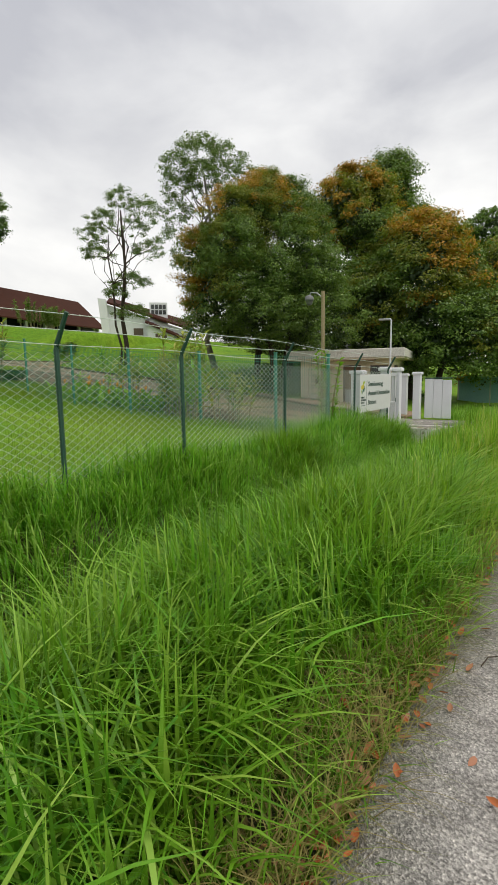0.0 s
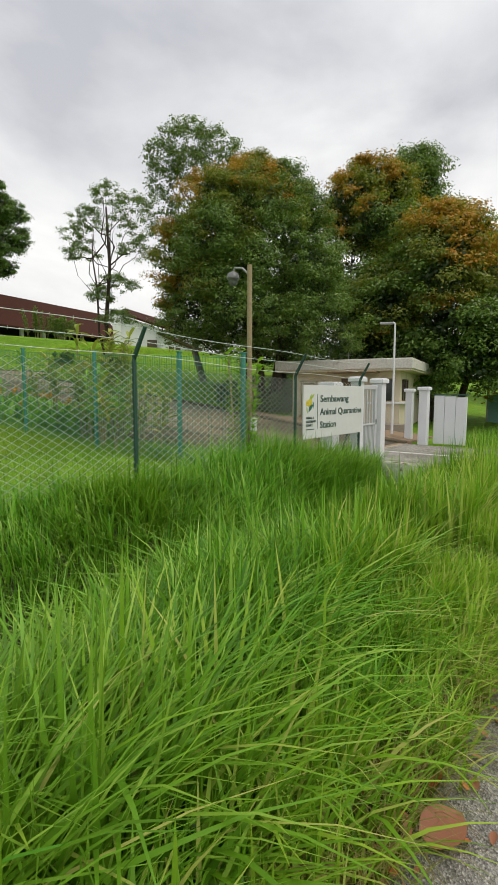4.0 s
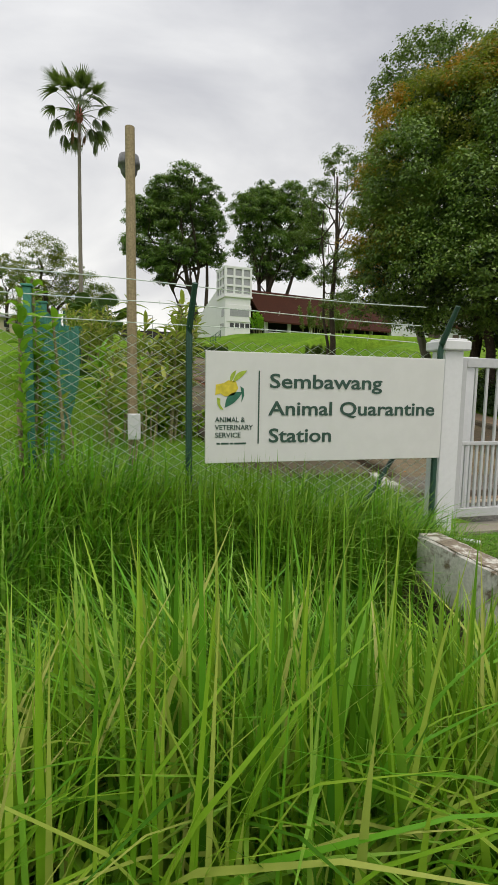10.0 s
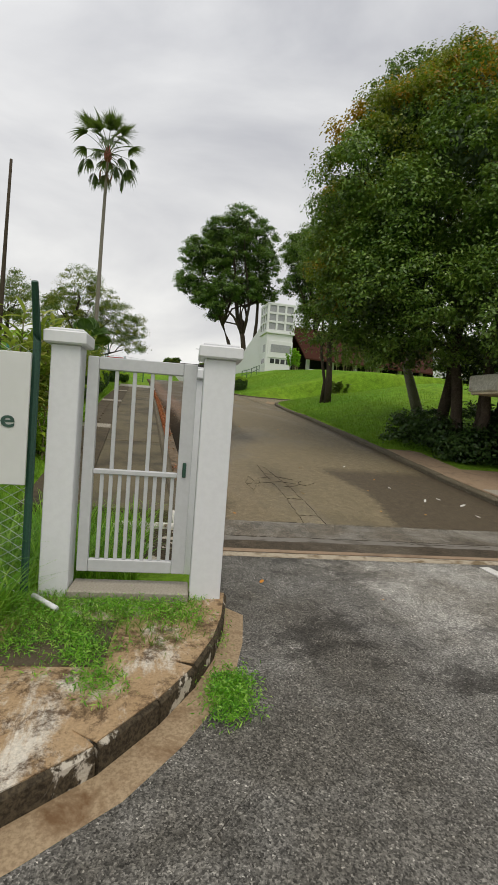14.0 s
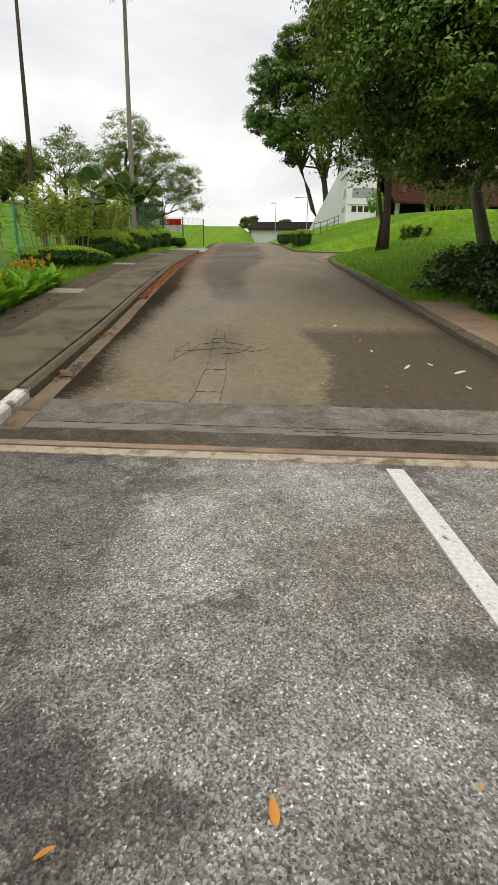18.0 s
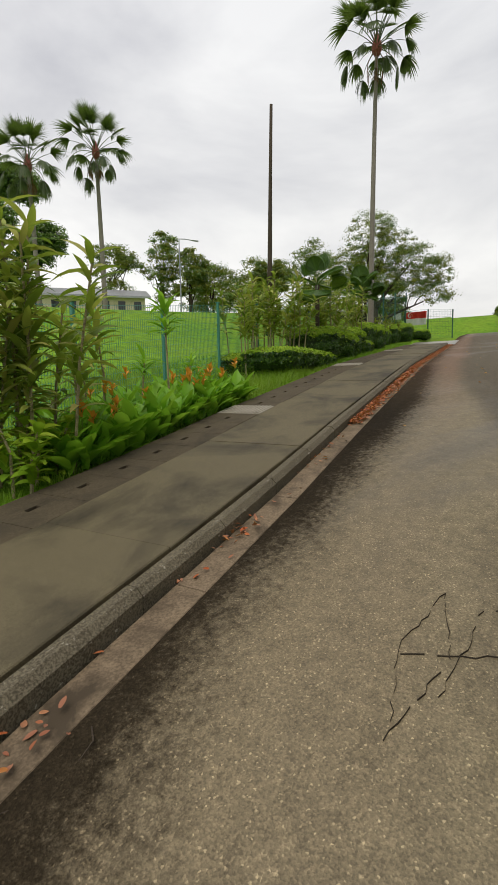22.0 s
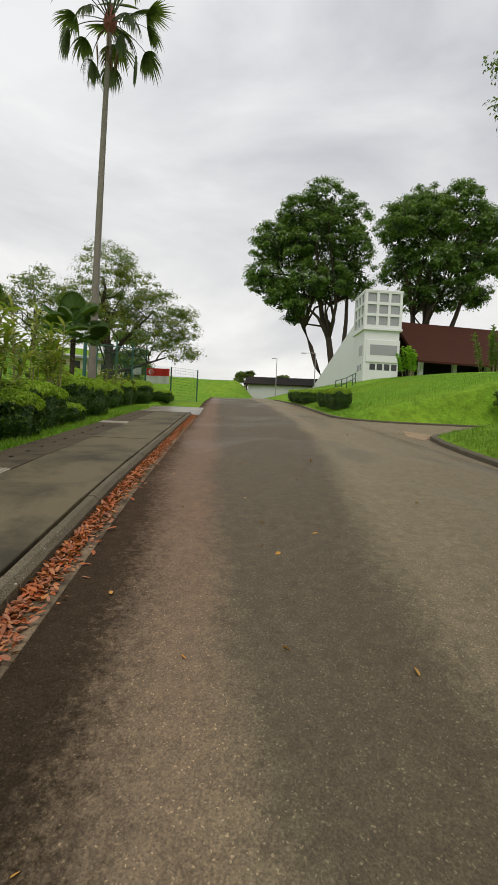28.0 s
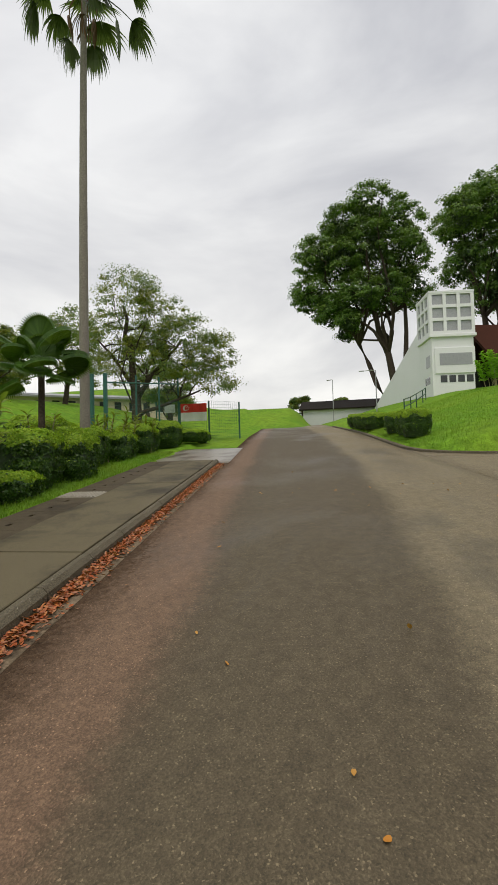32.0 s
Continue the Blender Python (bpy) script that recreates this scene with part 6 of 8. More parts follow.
def hanging_fan(el, rg, stalk=1.65, blade=1.3, seg=24):
    """A fan leaf on an arching stalk; the blade folds over and its fingers hang like a torn bell."""
    mb = MB()
    pts = []
    p = Vector((0, 0, 0))
    n = 7
    for k in range(n + 1):
        pts.append(p.copy())
        a = el - (0.35 + 0.8 * max(0.0, min(1.0, (0.9 - el) / 1.2))) * (k / n) ** 1.6
        p += Vector((math.cos(a), 0, math.sin(a))) * stalk / n
    mb.tube(pts, [0.03 - 0.016 * k / n for k in range(n + 1)], 4)
    c = pts[-1]
    out = (pts[-1] - pts[-2]).normalized()
    side = Vector((0, 1, 0))
    for k in range(seg):
        a = 2.5 * (k / (seg - 1) - 0.5)
        d = (out * math.cos(a) + side * math.sin(a)).normalized()
        L = blade * rg.uniform(0.75, 1.05) * (1 - 0.2 * abs(a) / 1.25)
        w = 0.034 * blade * rg.uniform(0.8, 1.2)
        q, dirn = c.copy(), d.copy()
        rows = []
        m = 5
        for j in range(m + 1):
            s = j / m
            u = dirn.cross(Vector((0, 0, 1)))
            u = u.normalized() if u.length > 0.05 else side
            ww = w * (0.35 + 1.3 * s if s < 0.5 else 2.0 * (1 - s) + 0.02)
            rows.append((q - u * ww, q + Vector((0, 0, 0.4 * ww)), q + u * ww))
            q = q + dirn * L / m
            dirn = (dirn + Vector((0, 0, -0.08 - (0.5 + 0.25 * s) * max(0.0, min(1.0, (0.75 - el) / 0.9))))).normalized()
        vs = [tuple(x_) for r_ in rows for x_ in r_]
        mb.add(vs, [(i * 3 + e, i * 3 + e + 1, i * 3 + e + 4, i * 3 + e + 3) for i in range(m) for e in (0, 1)])
    return mb


frg = np.random.default_rng(8)
frond_meshes = [hanging_fan(radians(e), frg).mesh("frond", M["palm_leaf"]) for e in (80, 68, 55, 42, 28, 12, -4, -22)]
dead_mesh = hanging_fan(radians(-45), frg, 1.1, 0.9, 12).mesh("dead_frond", M["dead_frond"])


def palm(at, h, label, seed, r=0.15, lean=(0.3, 0.2), fronds=30):
    rg = np.random.default_rng(seed)
    t = thing("palm", label, "palm", at, 0, "fan palms")
    mb = MB()
    n = 26
    pts, rad = [], []
    for k in range(n):
        s = k / (n - 1)
        pts.append((lean[0] * s * s, lean[1] * s * s, -0.4 + (h + 0.4) * s))
        rad.append(r * (1.25 - 0.55 * s) * (1 + 0.04 * (k % 2)) * (1.4 if k == 0 else 1))
    mb.tube(pts, rad, 10)
    part("trunk", mb, M["palm_bark"], t, smooth=True)
    mb = lathe([(0.1, -0.35), (0.24, -0.1), (0.26, 0.15), (0.16, 0.5), (0.05, 0.8)], 10)
    mb.v = [(a + lean[0], b_ + lean[1], c + h) for a, b_, c in mb.v]
    part("crown_base", mb, M["crown_heart"], t, "red-brown fibrous heart of the crown")
    for k in range(fronds):
        j = min(7, int(8 * k / fronds))
        o = new("frond", frond_meshes[j])
        o.parent = t
        s = rg.uniform(0.85, 1.12)
        o.matrix_basis = Matrix.Translation((lean[0], lean[1], h + 0.1)) @ Euler((rg.uniform(-0.15, 0.15), rg.uniform(-0.12, 0.12), k * 2.39996 + rg.uniform(-0.25, 0.25))).to_matrix().to_4x4() @ Matrix.Diagonal((s, s, s, 1))
    for k in range(4):
        o = new("dead_frond", dead_mesh)
        o.parent = t
        o.matrix_basis = Matrix.Translation((lean[0], lean[1], h)) @ Euler((0, rg.uniform(-0.2, 0.2), k * 1.7 + rg.uniform(-0.3, 0.3))).to_matrix().to_4x4()
    return t


palm((-34.9, 8.7, lz(-34.9, 8.7)), 17.95 - lz(-34.9, 8.7), "tall slender fan palm with drooping fronds", 3, 0.125, (-0.2, 0.1))
palm((-33.0, -9.3, lz(-33, -9.3)), 16.3 - lz(-33, -9.3), "tall fan palm on the field crest", 4)
palm((-29.8, -12.0, lz(-29.8, -12)), 15.0 - lz(-29.8, -12), "tall fan palm beside the dark tree", 5)
stump = thing("dead_palm_trunk", "bare dead palm trunk standing like a pole", "trunk", (-34.4, 3.05, lz(-34.4, 3.05)))
mb = MB()
H = 16.65 - lz(-34.4, 3.05)
mb.tube([(0.5, -0.1, -0.3), (0.42, 0, H * 0.3), (0.2, 0, H * 0.7), (0, 0, H)], [0.2, 0.14, 0.1, 0.085], 10)
part("trunk", mb, M["bark"], stump, smooth=True)

pleat_mesh = fan_frond(30, 0.6, 0.7, radians(180), 0.28, 0.07, 0.88).mesh("fan", M["fan_leaf"])


def licuala(at, h, seed, label, stems=2, scale=1.0):
    rg = np.random.default_rng(seed)
    t = thing("fan_palm", label, "palm", at, 0, "small fan palms")
    for s in range(stems):
        ox, oy = 0.16 * s, 0.1 * s
        hh = h * (1 - 0.12 * s)
        mb = MB()
        mb.tube([(ox, oy, -0.2), (ox * 1.2, oy, hh * 0.5), (ox, oy, hh)], [0.09, 0.07, 0.075], 8)
        part("trunk", mb, M["bark"], t, smooth=True)
        for k in range(9):
            el = radians(75 - 110 * (k / 9) + rg.uniform(-18, 18))
            o = new("fan", pleat_mesh)
            o.parent = t
            sc = scale * rg.uniform(0.8, 1.15)
            o.matrix_basis = Matrix.Translation((ox, oy, hh)) @ Euler((rg.uniform(-0.45, 0.45), -el, k * 2.4 + s + rg.uniform(-0.2, 0.2))).to_matrix().to_4x4() @ Matrix.Diagonal((sc, sc, sc, 1))
    return t


licuala((-32.2, 9.0, lz(-32.2, 9.0)), 3.0, 5, "small fan palm with round pleated leaves on two trunks", 2, 0.85)
licuala((-23.2, 10.5, lz(-23.2, 10.5)), 2.5, 6, "small fan palm among tall shrubs", 1, 0.8)


# ---- hedges and garden plants ----
def hedge(at, rx, ry, h, seed, label, rz=0, lumps=3, square=0.45):
    """Clipped shrub: rounded blocks, a core coloured as inner shade, small leaves over it and brightened new tips on
    top.
    """
    rg = np.random.default_rng(seed)
    t = thing("hedge", label, "hedge", at, rz, "clipped hedges")
    blocks = []
    for k in range(lumps):
        o = (k - (lumps - 1) / 2) * rx * 1.25 / max(1, lumps - 1) if lumps > 1 else 0
        blocks.append((o, rg.uniform(-0.08, 0.08), rx * (0.46 if lumps > 1 else 1.0), ry * rg.uniform(0.9, 1.05), h * rg.uniform(0.94, 1.04)))
    P, N = [], []
    for bx, by, ax, ay, hh in blocks:
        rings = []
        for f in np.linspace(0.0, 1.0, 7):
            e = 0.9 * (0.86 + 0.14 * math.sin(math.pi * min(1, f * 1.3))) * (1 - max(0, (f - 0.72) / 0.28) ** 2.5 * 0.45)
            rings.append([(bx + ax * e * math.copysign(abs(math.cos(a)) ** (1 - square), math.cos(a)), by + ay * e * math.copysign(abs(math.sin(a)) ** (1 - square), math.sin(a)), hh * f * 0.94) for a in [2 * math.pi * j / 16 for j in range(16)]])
        # solid filler whose dark green paints the shade between the outer leaves
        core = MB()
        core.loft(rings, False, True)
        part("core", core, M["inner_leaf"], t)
        n = int(6600 * (ax + ay) * (hh + 0.5))
        d = rg.normal(size=(n, 3))
        d[:, 2] = np.abs(d[:, 2]) * 1.1 - 0.35
        d /= np.linalg.norm(d, axis=1, keepdims=True)
        q = np.sign(d) * np.abs(d) ** (1 - square)
        q /= (np.abs(q) ** 4).sum(1, keepdims=True) ** 0.25
        lump = 1 + 0.05 * np.sin(q[:, [0]] * 7 + seed) * np.sin(q[:, [1]] * 6) + 0.04 * np.sin(q[:, [2]] * 9 + q[:, [0]] * 5)
        z = np.where(q[:, 2] > 0, 0.55 + 0.45 * q[:, 2] * lump[:, 0], 0.55 + 0.55 * q[:, 2])
        p = np.stack([bx + ax * q[:, 0] * lump[:, 0], by + ay * q[:, 1] * lump[:, 0], hh * z], -1)
        p += rg.normal(size=p.shape) * 0.018
        P.append(p)
        N.append(d)
    P, N = np.concatenate(P), np.concatenate(N)
    P[:, 2] = np.maximum(P[:, 2], 0.02)
    patchy = np.sin(P[:, 0] * 8 + seed) * np.sin(P[:, 1] * 9)
    # leaves near the top take the brighter green, as if lit from above
    up = (P[:, 2] > h * (0.72 + 0.08 * patchy)) & (rg.random(len(P)) < 0.96) | (rg.random(len(P)) < 0.03)
    for sel, mname, pname in ((~up, "hedge_leaf", "foliage"), (up, "hedge_tip", "lit_new_growth")):
        v, q = leaf_cards(P[sel], N[sel] + np.array([0, 0, 0.45 if mname == "hedge_tip" else 0.2]), 0.062, rg, 0.6)
        part(pname, np_mesh(pname, v, q, None, M[mname]), None, t, "bright green new tips with top light painted in" if mname == "hedge_tip" else "")
    return t


hedge((-21.4, 10.55, lz(-21.4, 10.55)), 2.0, 0.72, 0.56, 1, "low spreading clipped shrub beside the footpath", 6, 4, 0.2)
hedge((-20.4, 9.7, lz(-20.4, 9.7)), 1.1, 0.6, 0.55, 9, "low spreading clipped shrub", 6, 2, 0.2)
hedge((-24.7, 10.2, lz(-24.7, 10.2)), 1.7, 0.85, 1.05, 2, "rounded clipped hedge with brightened new tips", 5, 2)
hedge((-27.6, 9.85, lz(-27.6, 9.85)), 1.05, 0.8, 1.1, 3, "rounded clipped hedge beside the footpath", 5, 1)
hedge((-29.7, 9.7, lz(-29.7, 9.7) - 0.02), 0.75, 0.55, 0.55, 7, "small low clipped shrub with pale tips", 5, 1, 0.2)
hedge((-31.7, 9.25, lz(-31.7, 9.25) - 0.02), 1.4, 0.85, 1.3, 4, "large rounded clipped hedge", 5, 2)
hedge((-36.6, 8.2, lz(-36.6, 8.2)), 1.9, 0.8, 1.2, 5, "long clipped hedge beside the footpath", 5, 2)
hedge((-40.2, 8.2, lz(-40.2, 8.2)), 1.2, 0.75, 1.2, 6, "clipped hedge at the side gate", 5, 1)
hedge((-42.6, 8.5, lz(-42.6, 8.5)), 0.9, 0.8, 1.2, 11, "light green clipped hedge at the side gate", 5, 1)
hedge((-45.6, 9.0, lz(-45.6, 9.0)), 1.4, 0.7, 0.6, 8, "low untidy hedge before the flag fence", 5, 2, 0.2)
hedge((-38.0, 6.4, lz(-38.0, 6.4)), 3.2, 0.7, 1.3, 12, "pale back row of clipped hedge", 5, 3)
for k, (xx, yy, r, h) in enumerate([(-54.6, 17.8, 0.6, 0.9), (-53.3, 17.95, 0.55, 0.85), (-51.9, 18.0, 0.6, 0.9), (-50.4, 18.15, 0.65, 0.9), (-48.8, 18.4, 0.65, 0.9)]):
    hedge((xx, yy, lz(xx, yy)), r, r, h, 20 + k, "small rounded dark shrub at the lawn edge", 0, 1, 0.15)
for k, (xx, yy, r, h) in enumerate([(-44.2, 18.95, 0.5, 1.0), (-42.6, 19.1, 0.5, 1.05), (-41.2, 19.3, 0.55, 1.1)]):
    hedge((xx, yy, lz(xx, yy)), r, r, h, 30 + k, "yellow-tipped rounded shrub at the lawn corner", 0, 1, 0.15)


def blade_leaf(L, w, droop, up, n=4):
    """A strap leaf along +x: four joints, folded along its rib."""
    mb = MB()
    rows = []
    for k in range(n + 1):
        s = k / n
        ww = w * math.sin(math.pi * (0.12 + 0.88 * s)) ** 0.8 if k < n else 0.001
        rows.append(((L * s * math.cos(up * (1 - s * 0.5)), L * s * math.sin(up) - droop * L * s * s), ww))
    vs, fs = [], []
    for (xx, z), ww in rows:
        vs += [(xx, -ww, z + ww * 0.4), (xx, 0, z), (xx, ww, z + ww * 0.4)]
    for k in range(n):
        a = k * 3
        fs += [(a, a + 1, a + 4, a + 3), (a + 1, a + 2, a + 5, a + 4)]
    mb.add(vs, fs)
    return np.array(mb.v), np.array(mb.f)


def scatter_leaves(temp, mats4):
    """Copies of one leaf joined into one mesh, each at its own turn."""
    v, f = temp
    n = len(v)
    V = np.concatenate([(v @ np.array(m.to_3x3()).T) + np.array(m.translation) for m in mats4])
    Fq = np.concatenate([f + n * i for i in range(len(mats4))])
    return V, Fq


def canna_bed():
    rg = np.random.default_rng(31)
    t = thing("canna_bed", "bed of canna lilies with orange flowers along the footpath", "flower bed", (0, 0, 0))
    leaf = blade_leaf(0.36, 0.08, 0.1, 1.15)
    ms, fl = [], []
    for _ in range(340):
        xx = rg.uniform(-16.2, -11.7)
        yy = float(left_edge(xx)) - 2.32 - abs(rg.normal()) * 0.6 - 0.05
        z = lz(xx, yy)
        hh = rg.uniform(0.05, 0.45)
        for k in range(4):
            s = rg.uniform(0.7, 1.25)
            ms.append(Matrix.Translation((xx, yy, z + hh * 0.5 * k / 2)) @ Euler((rg.uniform(-0.3, 0.3), rg.uniform(-0.45, 0.35), rg.uniform(0, 6.28))).to_matrix().to_4x4() @ Matrix.Diagonal((s, s, s, 1)))
        if rg.random() < 0.06:
            fl.append((xx, yy, z + rg.uniform(0.5, 0.8)))
    V, Fq = scatter_leaves(leaf, ms)
    tagged(part("leaves", np_mesh("leaves", V, Fq, None, M["canna_leaf"]), None, t), kind="stuff")
    pv = blade_leaf(0.12, 0.032, 0.1, 0.9, 2)
    for p in fl:
        mb = MB()
        mb.tube([(p[0], p[1], p[2] - 0.6), p], 0.008, 4)
        part("stalk", mb, M["weed"], t)
        mm = [Matrix.Translation((p[0], p[1], p[2] - 0.02 * j)) @ Euler((0, rg.uniform(-0.6, 0.4), j * 1.1)).to_matrix().to_4x4() for j in range(7)]
        V, Fq = scatter_leaves(pv, mm)
        part("flower", np_mesh("flower", V, Fq, None, M["petal"]), None, t, "orange canna flower")


canna_bed()


def stem_plant(at, h, stems, seed, label, leaf=(0.38, 0.035), tuft=26, mat="canna_leaf", spread=0.25, along=0.25):
    rg = np.random.default_rng(seed)
    t = thing("garden_plant", label, "plant", at)
    temp = blade_leaf(leaf[0], leaf[1], 0.35, 0.8)
    ms = []
    for s in range(stems):
        ox, oy = rg.normal(size=2) * spread
        hh = h * rg.uniform(0.7, 1.05)
        top = Vector((ox * 1.5 + rg.normal() * 0.08, oy * 1.5 + rg.normal() * 0.08, hh))
        mb = MB()
        mb.tube([(ox, oy, -0.1), (ox * 1.2, oy * 1.2, hh * 0.5), top], [0.022, 0.016, 0.012], 6)
        part("stem", mb, M["cane"], t)
        for k in range(tuft):
            f = 1 - along * (k / tuft)
            p = Vector((ox, oy, 0)).lerp(top, f)
            sc = rg.uniform(0.7, 1.2)
            ms.append(Matrix.Translation(p) @ Euler((rg.uniform(-0.4, 0.4), rg.uniform(-0.5, 0.7), k * 2.4 + rg.uniform(-0.3, 0.3))).to_matrix().to_4x4() @ Matrix.Diagonal((sc, sc, sc, 1)))
    V, Fq = scatter_leaves(temp, ms)
    part("foliage", np_mesh("foliage", V, Fq, None, M[mat]), None, t)
    return t


def pl(xx, yy, *a, **k):
    return stem_plant((xx, yy, lz(xx, yy)), *a, **k)


pl(-11.6, 11.55, 2.7, 11, 1, "clump of tall broad strap-leaved garden plants", (0.4, 0.042), 44, "strap_leaf", 0.32, 0.72)
pl(-10.9, 11.5, 2.3, 9, 2, "clump of tall broad strap-leaved garden plants", (0.38, 0.042), 44, "strap_leaf", 0.35, 0.75)
pl(-11.15, 12.2, 0.85, 8, 12, "leafy yellow-green shrub at the bed's end", (0.2, 0.045), 34, "hedge_tip", 0.25, 0.9)
pl(-13.0, 11.5, 1.85, 3, 4, "garden plant with strappy leaf tufts", (0.42, 0.04), 34, "strap_leaf", 0.15, 0.5)
pl(-14.6, 11.5, 1.9, 1, 3, "single-stemmed garden plant with leafy tuft", (0.4, 0.04), 34, "canna_leaf", 0.02, 0.3)
pl(-14.2, 11.3, 1.0, 1, 13, "young single-stemmed garden plant", (0.3, 0.03), 20, "canna_leaf", 0.02, 0.3)
pl(-15.4, 11.2, 0.95, 1, 14, "young single-stemmed garden plant", (0.3, 0.03), 20, "canna_leaf", 0.02, 0.3)
for k, xx in enumerate((-19.9, -20.6, -21.3, -21.9, -23.8, -24.6, -25.4, -26.2, -28.0, -28.8)):
    pl(xx, 9.9 - 0.1 * (k % 3), 2.5 + 0.2 * (k % 3), 7, 60 + k, "tall thin-stemmed leafy shrub behind the hedge", (0.34, 0.042), 32, "strap_leaf", 0.32, 0.5)
for k, xx in enumerate((-36.5, -38.2, -40.5, -33.2)):
    pl(xx, 8.3, 1.7, 5, 80 + k, "leafy shrub behind the hedge", (0.3, 0.035), 30, "tree_olive", 0.3, 0.6)
# shrubs seen through the weldmesh fence, and the vine on its corner post
for k, (xx, yy, h) in enumerate(((-8.4, 10.9, 1.6), (-9.7, 10.8, 1.6))):
    pl(xx, yy, h, 7, 90 + k, "strappy dark-leaved shrub behind the fence", (0.4, 0.035), 22, ("strap_leaf", "canna_leaf")[k % 2], 0.35, 0.6)
pl(-5.05, 10.2, 2.0, 5, 97, "yellow-green creeper climbing the fence post", (0.14, 0.032), 60, "canna_leaf", 0.1, 0.75)

# ---- white tower with wedge wing, barn, houses ----
tower = thing("tower", "white stair tower with gridded top and sloping wing", "tower", (-64.5, 24.72, 8.0), 6)
TW, TD, TH = 3.5, 3.5, 8.9


def grid_panel(u0, u1, z0, z1, face, nu, nz, bar=0.14, depth=0.12):
    for k in range(nu + 1):
        u = u0 + (u1 - u0 - bar) * k / nu
        part("grid_bar", face(u, u + bar, z0, z1, depth), M["house_white"], tower)
    for k in range(nz + 1):
        z = z0 + (z1 - z0 - bar) * k / nz
        part("grid_bar", face(u0 + bar, u1 - bar, z, z + bar, depth - 0.004), M["house_white"], tower)


def box_mb(*a):
    m_ = MB()
    m_.box(*a)
    return m_


mb = MB()
mb.box(-TD, 0, 0, TW, -1.5, 5.0, 0.02)
part("shaft", mb, M["house_white"], tower)
mb = MB()
mb.box(-TD - 0.1, 0.22, -0.2, TW + 0.2, 5.0, 5.25, 0.02)
part("ledge", mb, M["house_white"], tower)
mb = MB()
mb.box(-TD, 0.0, 0.0, TW, 5.252, 8.6)
part("core", mb, M["grey_metal"], tower, "grey mesh behind the grid")
front = lambda u0, u1, z0, z1, d: box_mb(0.002, d, u0, u1, z0, z1)
sidef = lambda u0, u1, z0, z1, d: box_mb(u0, u1, -d, -0.002, z0, z1)
grid_panel(-0.12, TW + 0.12, 5.26, 8.9, front, 3, 3, 0.26, 0.14)
grid_panel(-TD, -0.0, 5.26, 8.9, sidef, 3, 3, 0.26, 0.14)
mb = MB()
mb.box(-TD - 0.1, 0.16, -0.16, TW + 0.16, 8.75, 8.95, 0.02)
part("top", mb, M["house_white"], tower)
mb = MB()
mb.box(0.002, 0.1, 0.2, TW + 0.05, 1.9, 4.1, 0.02)
part("bay", mb, M["house_white"], tower)
mb = MB()
mb.box(0.102, 0.12, 0.6, 3.3, 2.6, 3.6)
part("window", mb, M["grey_metal"], tower, "wide grey window")
for k in range(4):
    mb = MB()
    mb.box(0.002, 0.02, 0.65 + 0.72 * k, 1.2 + 0.72 * k, 1.15, 1.75)
    part("window", mb, M["glass"], tower)
for k in range(3):
    mb = MB()
    mb.box(-1.0 - 0.5 * k, -0.7 - 0.5 * k, -0.02, -0.002, 1.15, 1.75)
    part("window", mb, M["glass"], tower)
mb = MB()
mb.box(-1.6, -0.5, -0.02, -0.002, 2.6, 3.6)
part("window", mb, M["grey_metal"], tower)
wedge = MB()
wedge.loft([[(-TD + 0.2, 0.3, -1.5), (-TD - 13.0, -1.6, -1.5), (-TD - 13.0, -1.6, 0.9), (-TD + 0.2, 0.3, 7.0)], [(-TD + 0.2, 3.2, -1.5), (-TD - 13.0, 1.5, -1.5), (-TD - 13.0, 1.5, 0.9), (-TD + 0.2, 3.2, 7.0)]], True, True)
part("wing", wedge, M["house_white"], tower)

barn = thing("barn", "long barn with deep maroon roof and open sides", "barn", (-66.0, 30.2, 8.2), 12)
mb = MB()
BL = 27.0
for k in range(8):
    mb = MB()
    mb.box(-0.2, 0.2, 0.4 + k * 3.7, 0.8 + k * 3.7, -1.5, 3.0)
    part("column", mb, M["house_white"], barn)
# added block, coloured as the shade under the eaves and inside the barn
mb = MB()
mb.box(-9.0, -3.0, 0.2, BL, -1.5, 3.0)
part("inner_shade_block", mb, M["dark_in"], barn)
roof = MB()
prof = [(1.8, 2.0), (-4.0, 7.0), (-4.6, 7.1), (-9.5, 2.7), (-9.5, 2.5), (-4.3, 6.8), (1.8, 1.8)]
roof.loft([[(px, -0.6, pz) for px, pz in prof], [(px, BL + 0.6, pz) for px, pz in prof]], True, True)
part("roof", roof, M["red_roof"], barn)
g = MB()
g.loft([[(0.6, BL + 0.0, 2.4), (-4.3, BL + 0.0, 6.6), (-9.0, BL + 0.0, 2.4), (-9.0, BL, -1.5), (0.6, BL, -1.5)], [(0.6, BL + 0.3, 2.4), (-4.3, BL + 0.3, 6.6), (-9.0, BL + 0.3, 2.4), (-9.0, BL + 0.3, -1.5), (0.6, BL + 0.3, -1.5)]], True, True)
part("gable", g, M["house_white"], barn)
mb = MB()
for k in range(36):
    mb.box(1.35, 1.42, 0.3 + 0.75 * k, 0.36 + 0.75 * k, -0.6, 0.55)
mb.box(1.34, 1.43, 0.2, BL, 0.55, 0.65)
mb.box(1.34, 1.43, 0.2, BL, 0.0, 0.08)
part("railing", mb, M["house_white"], barn)


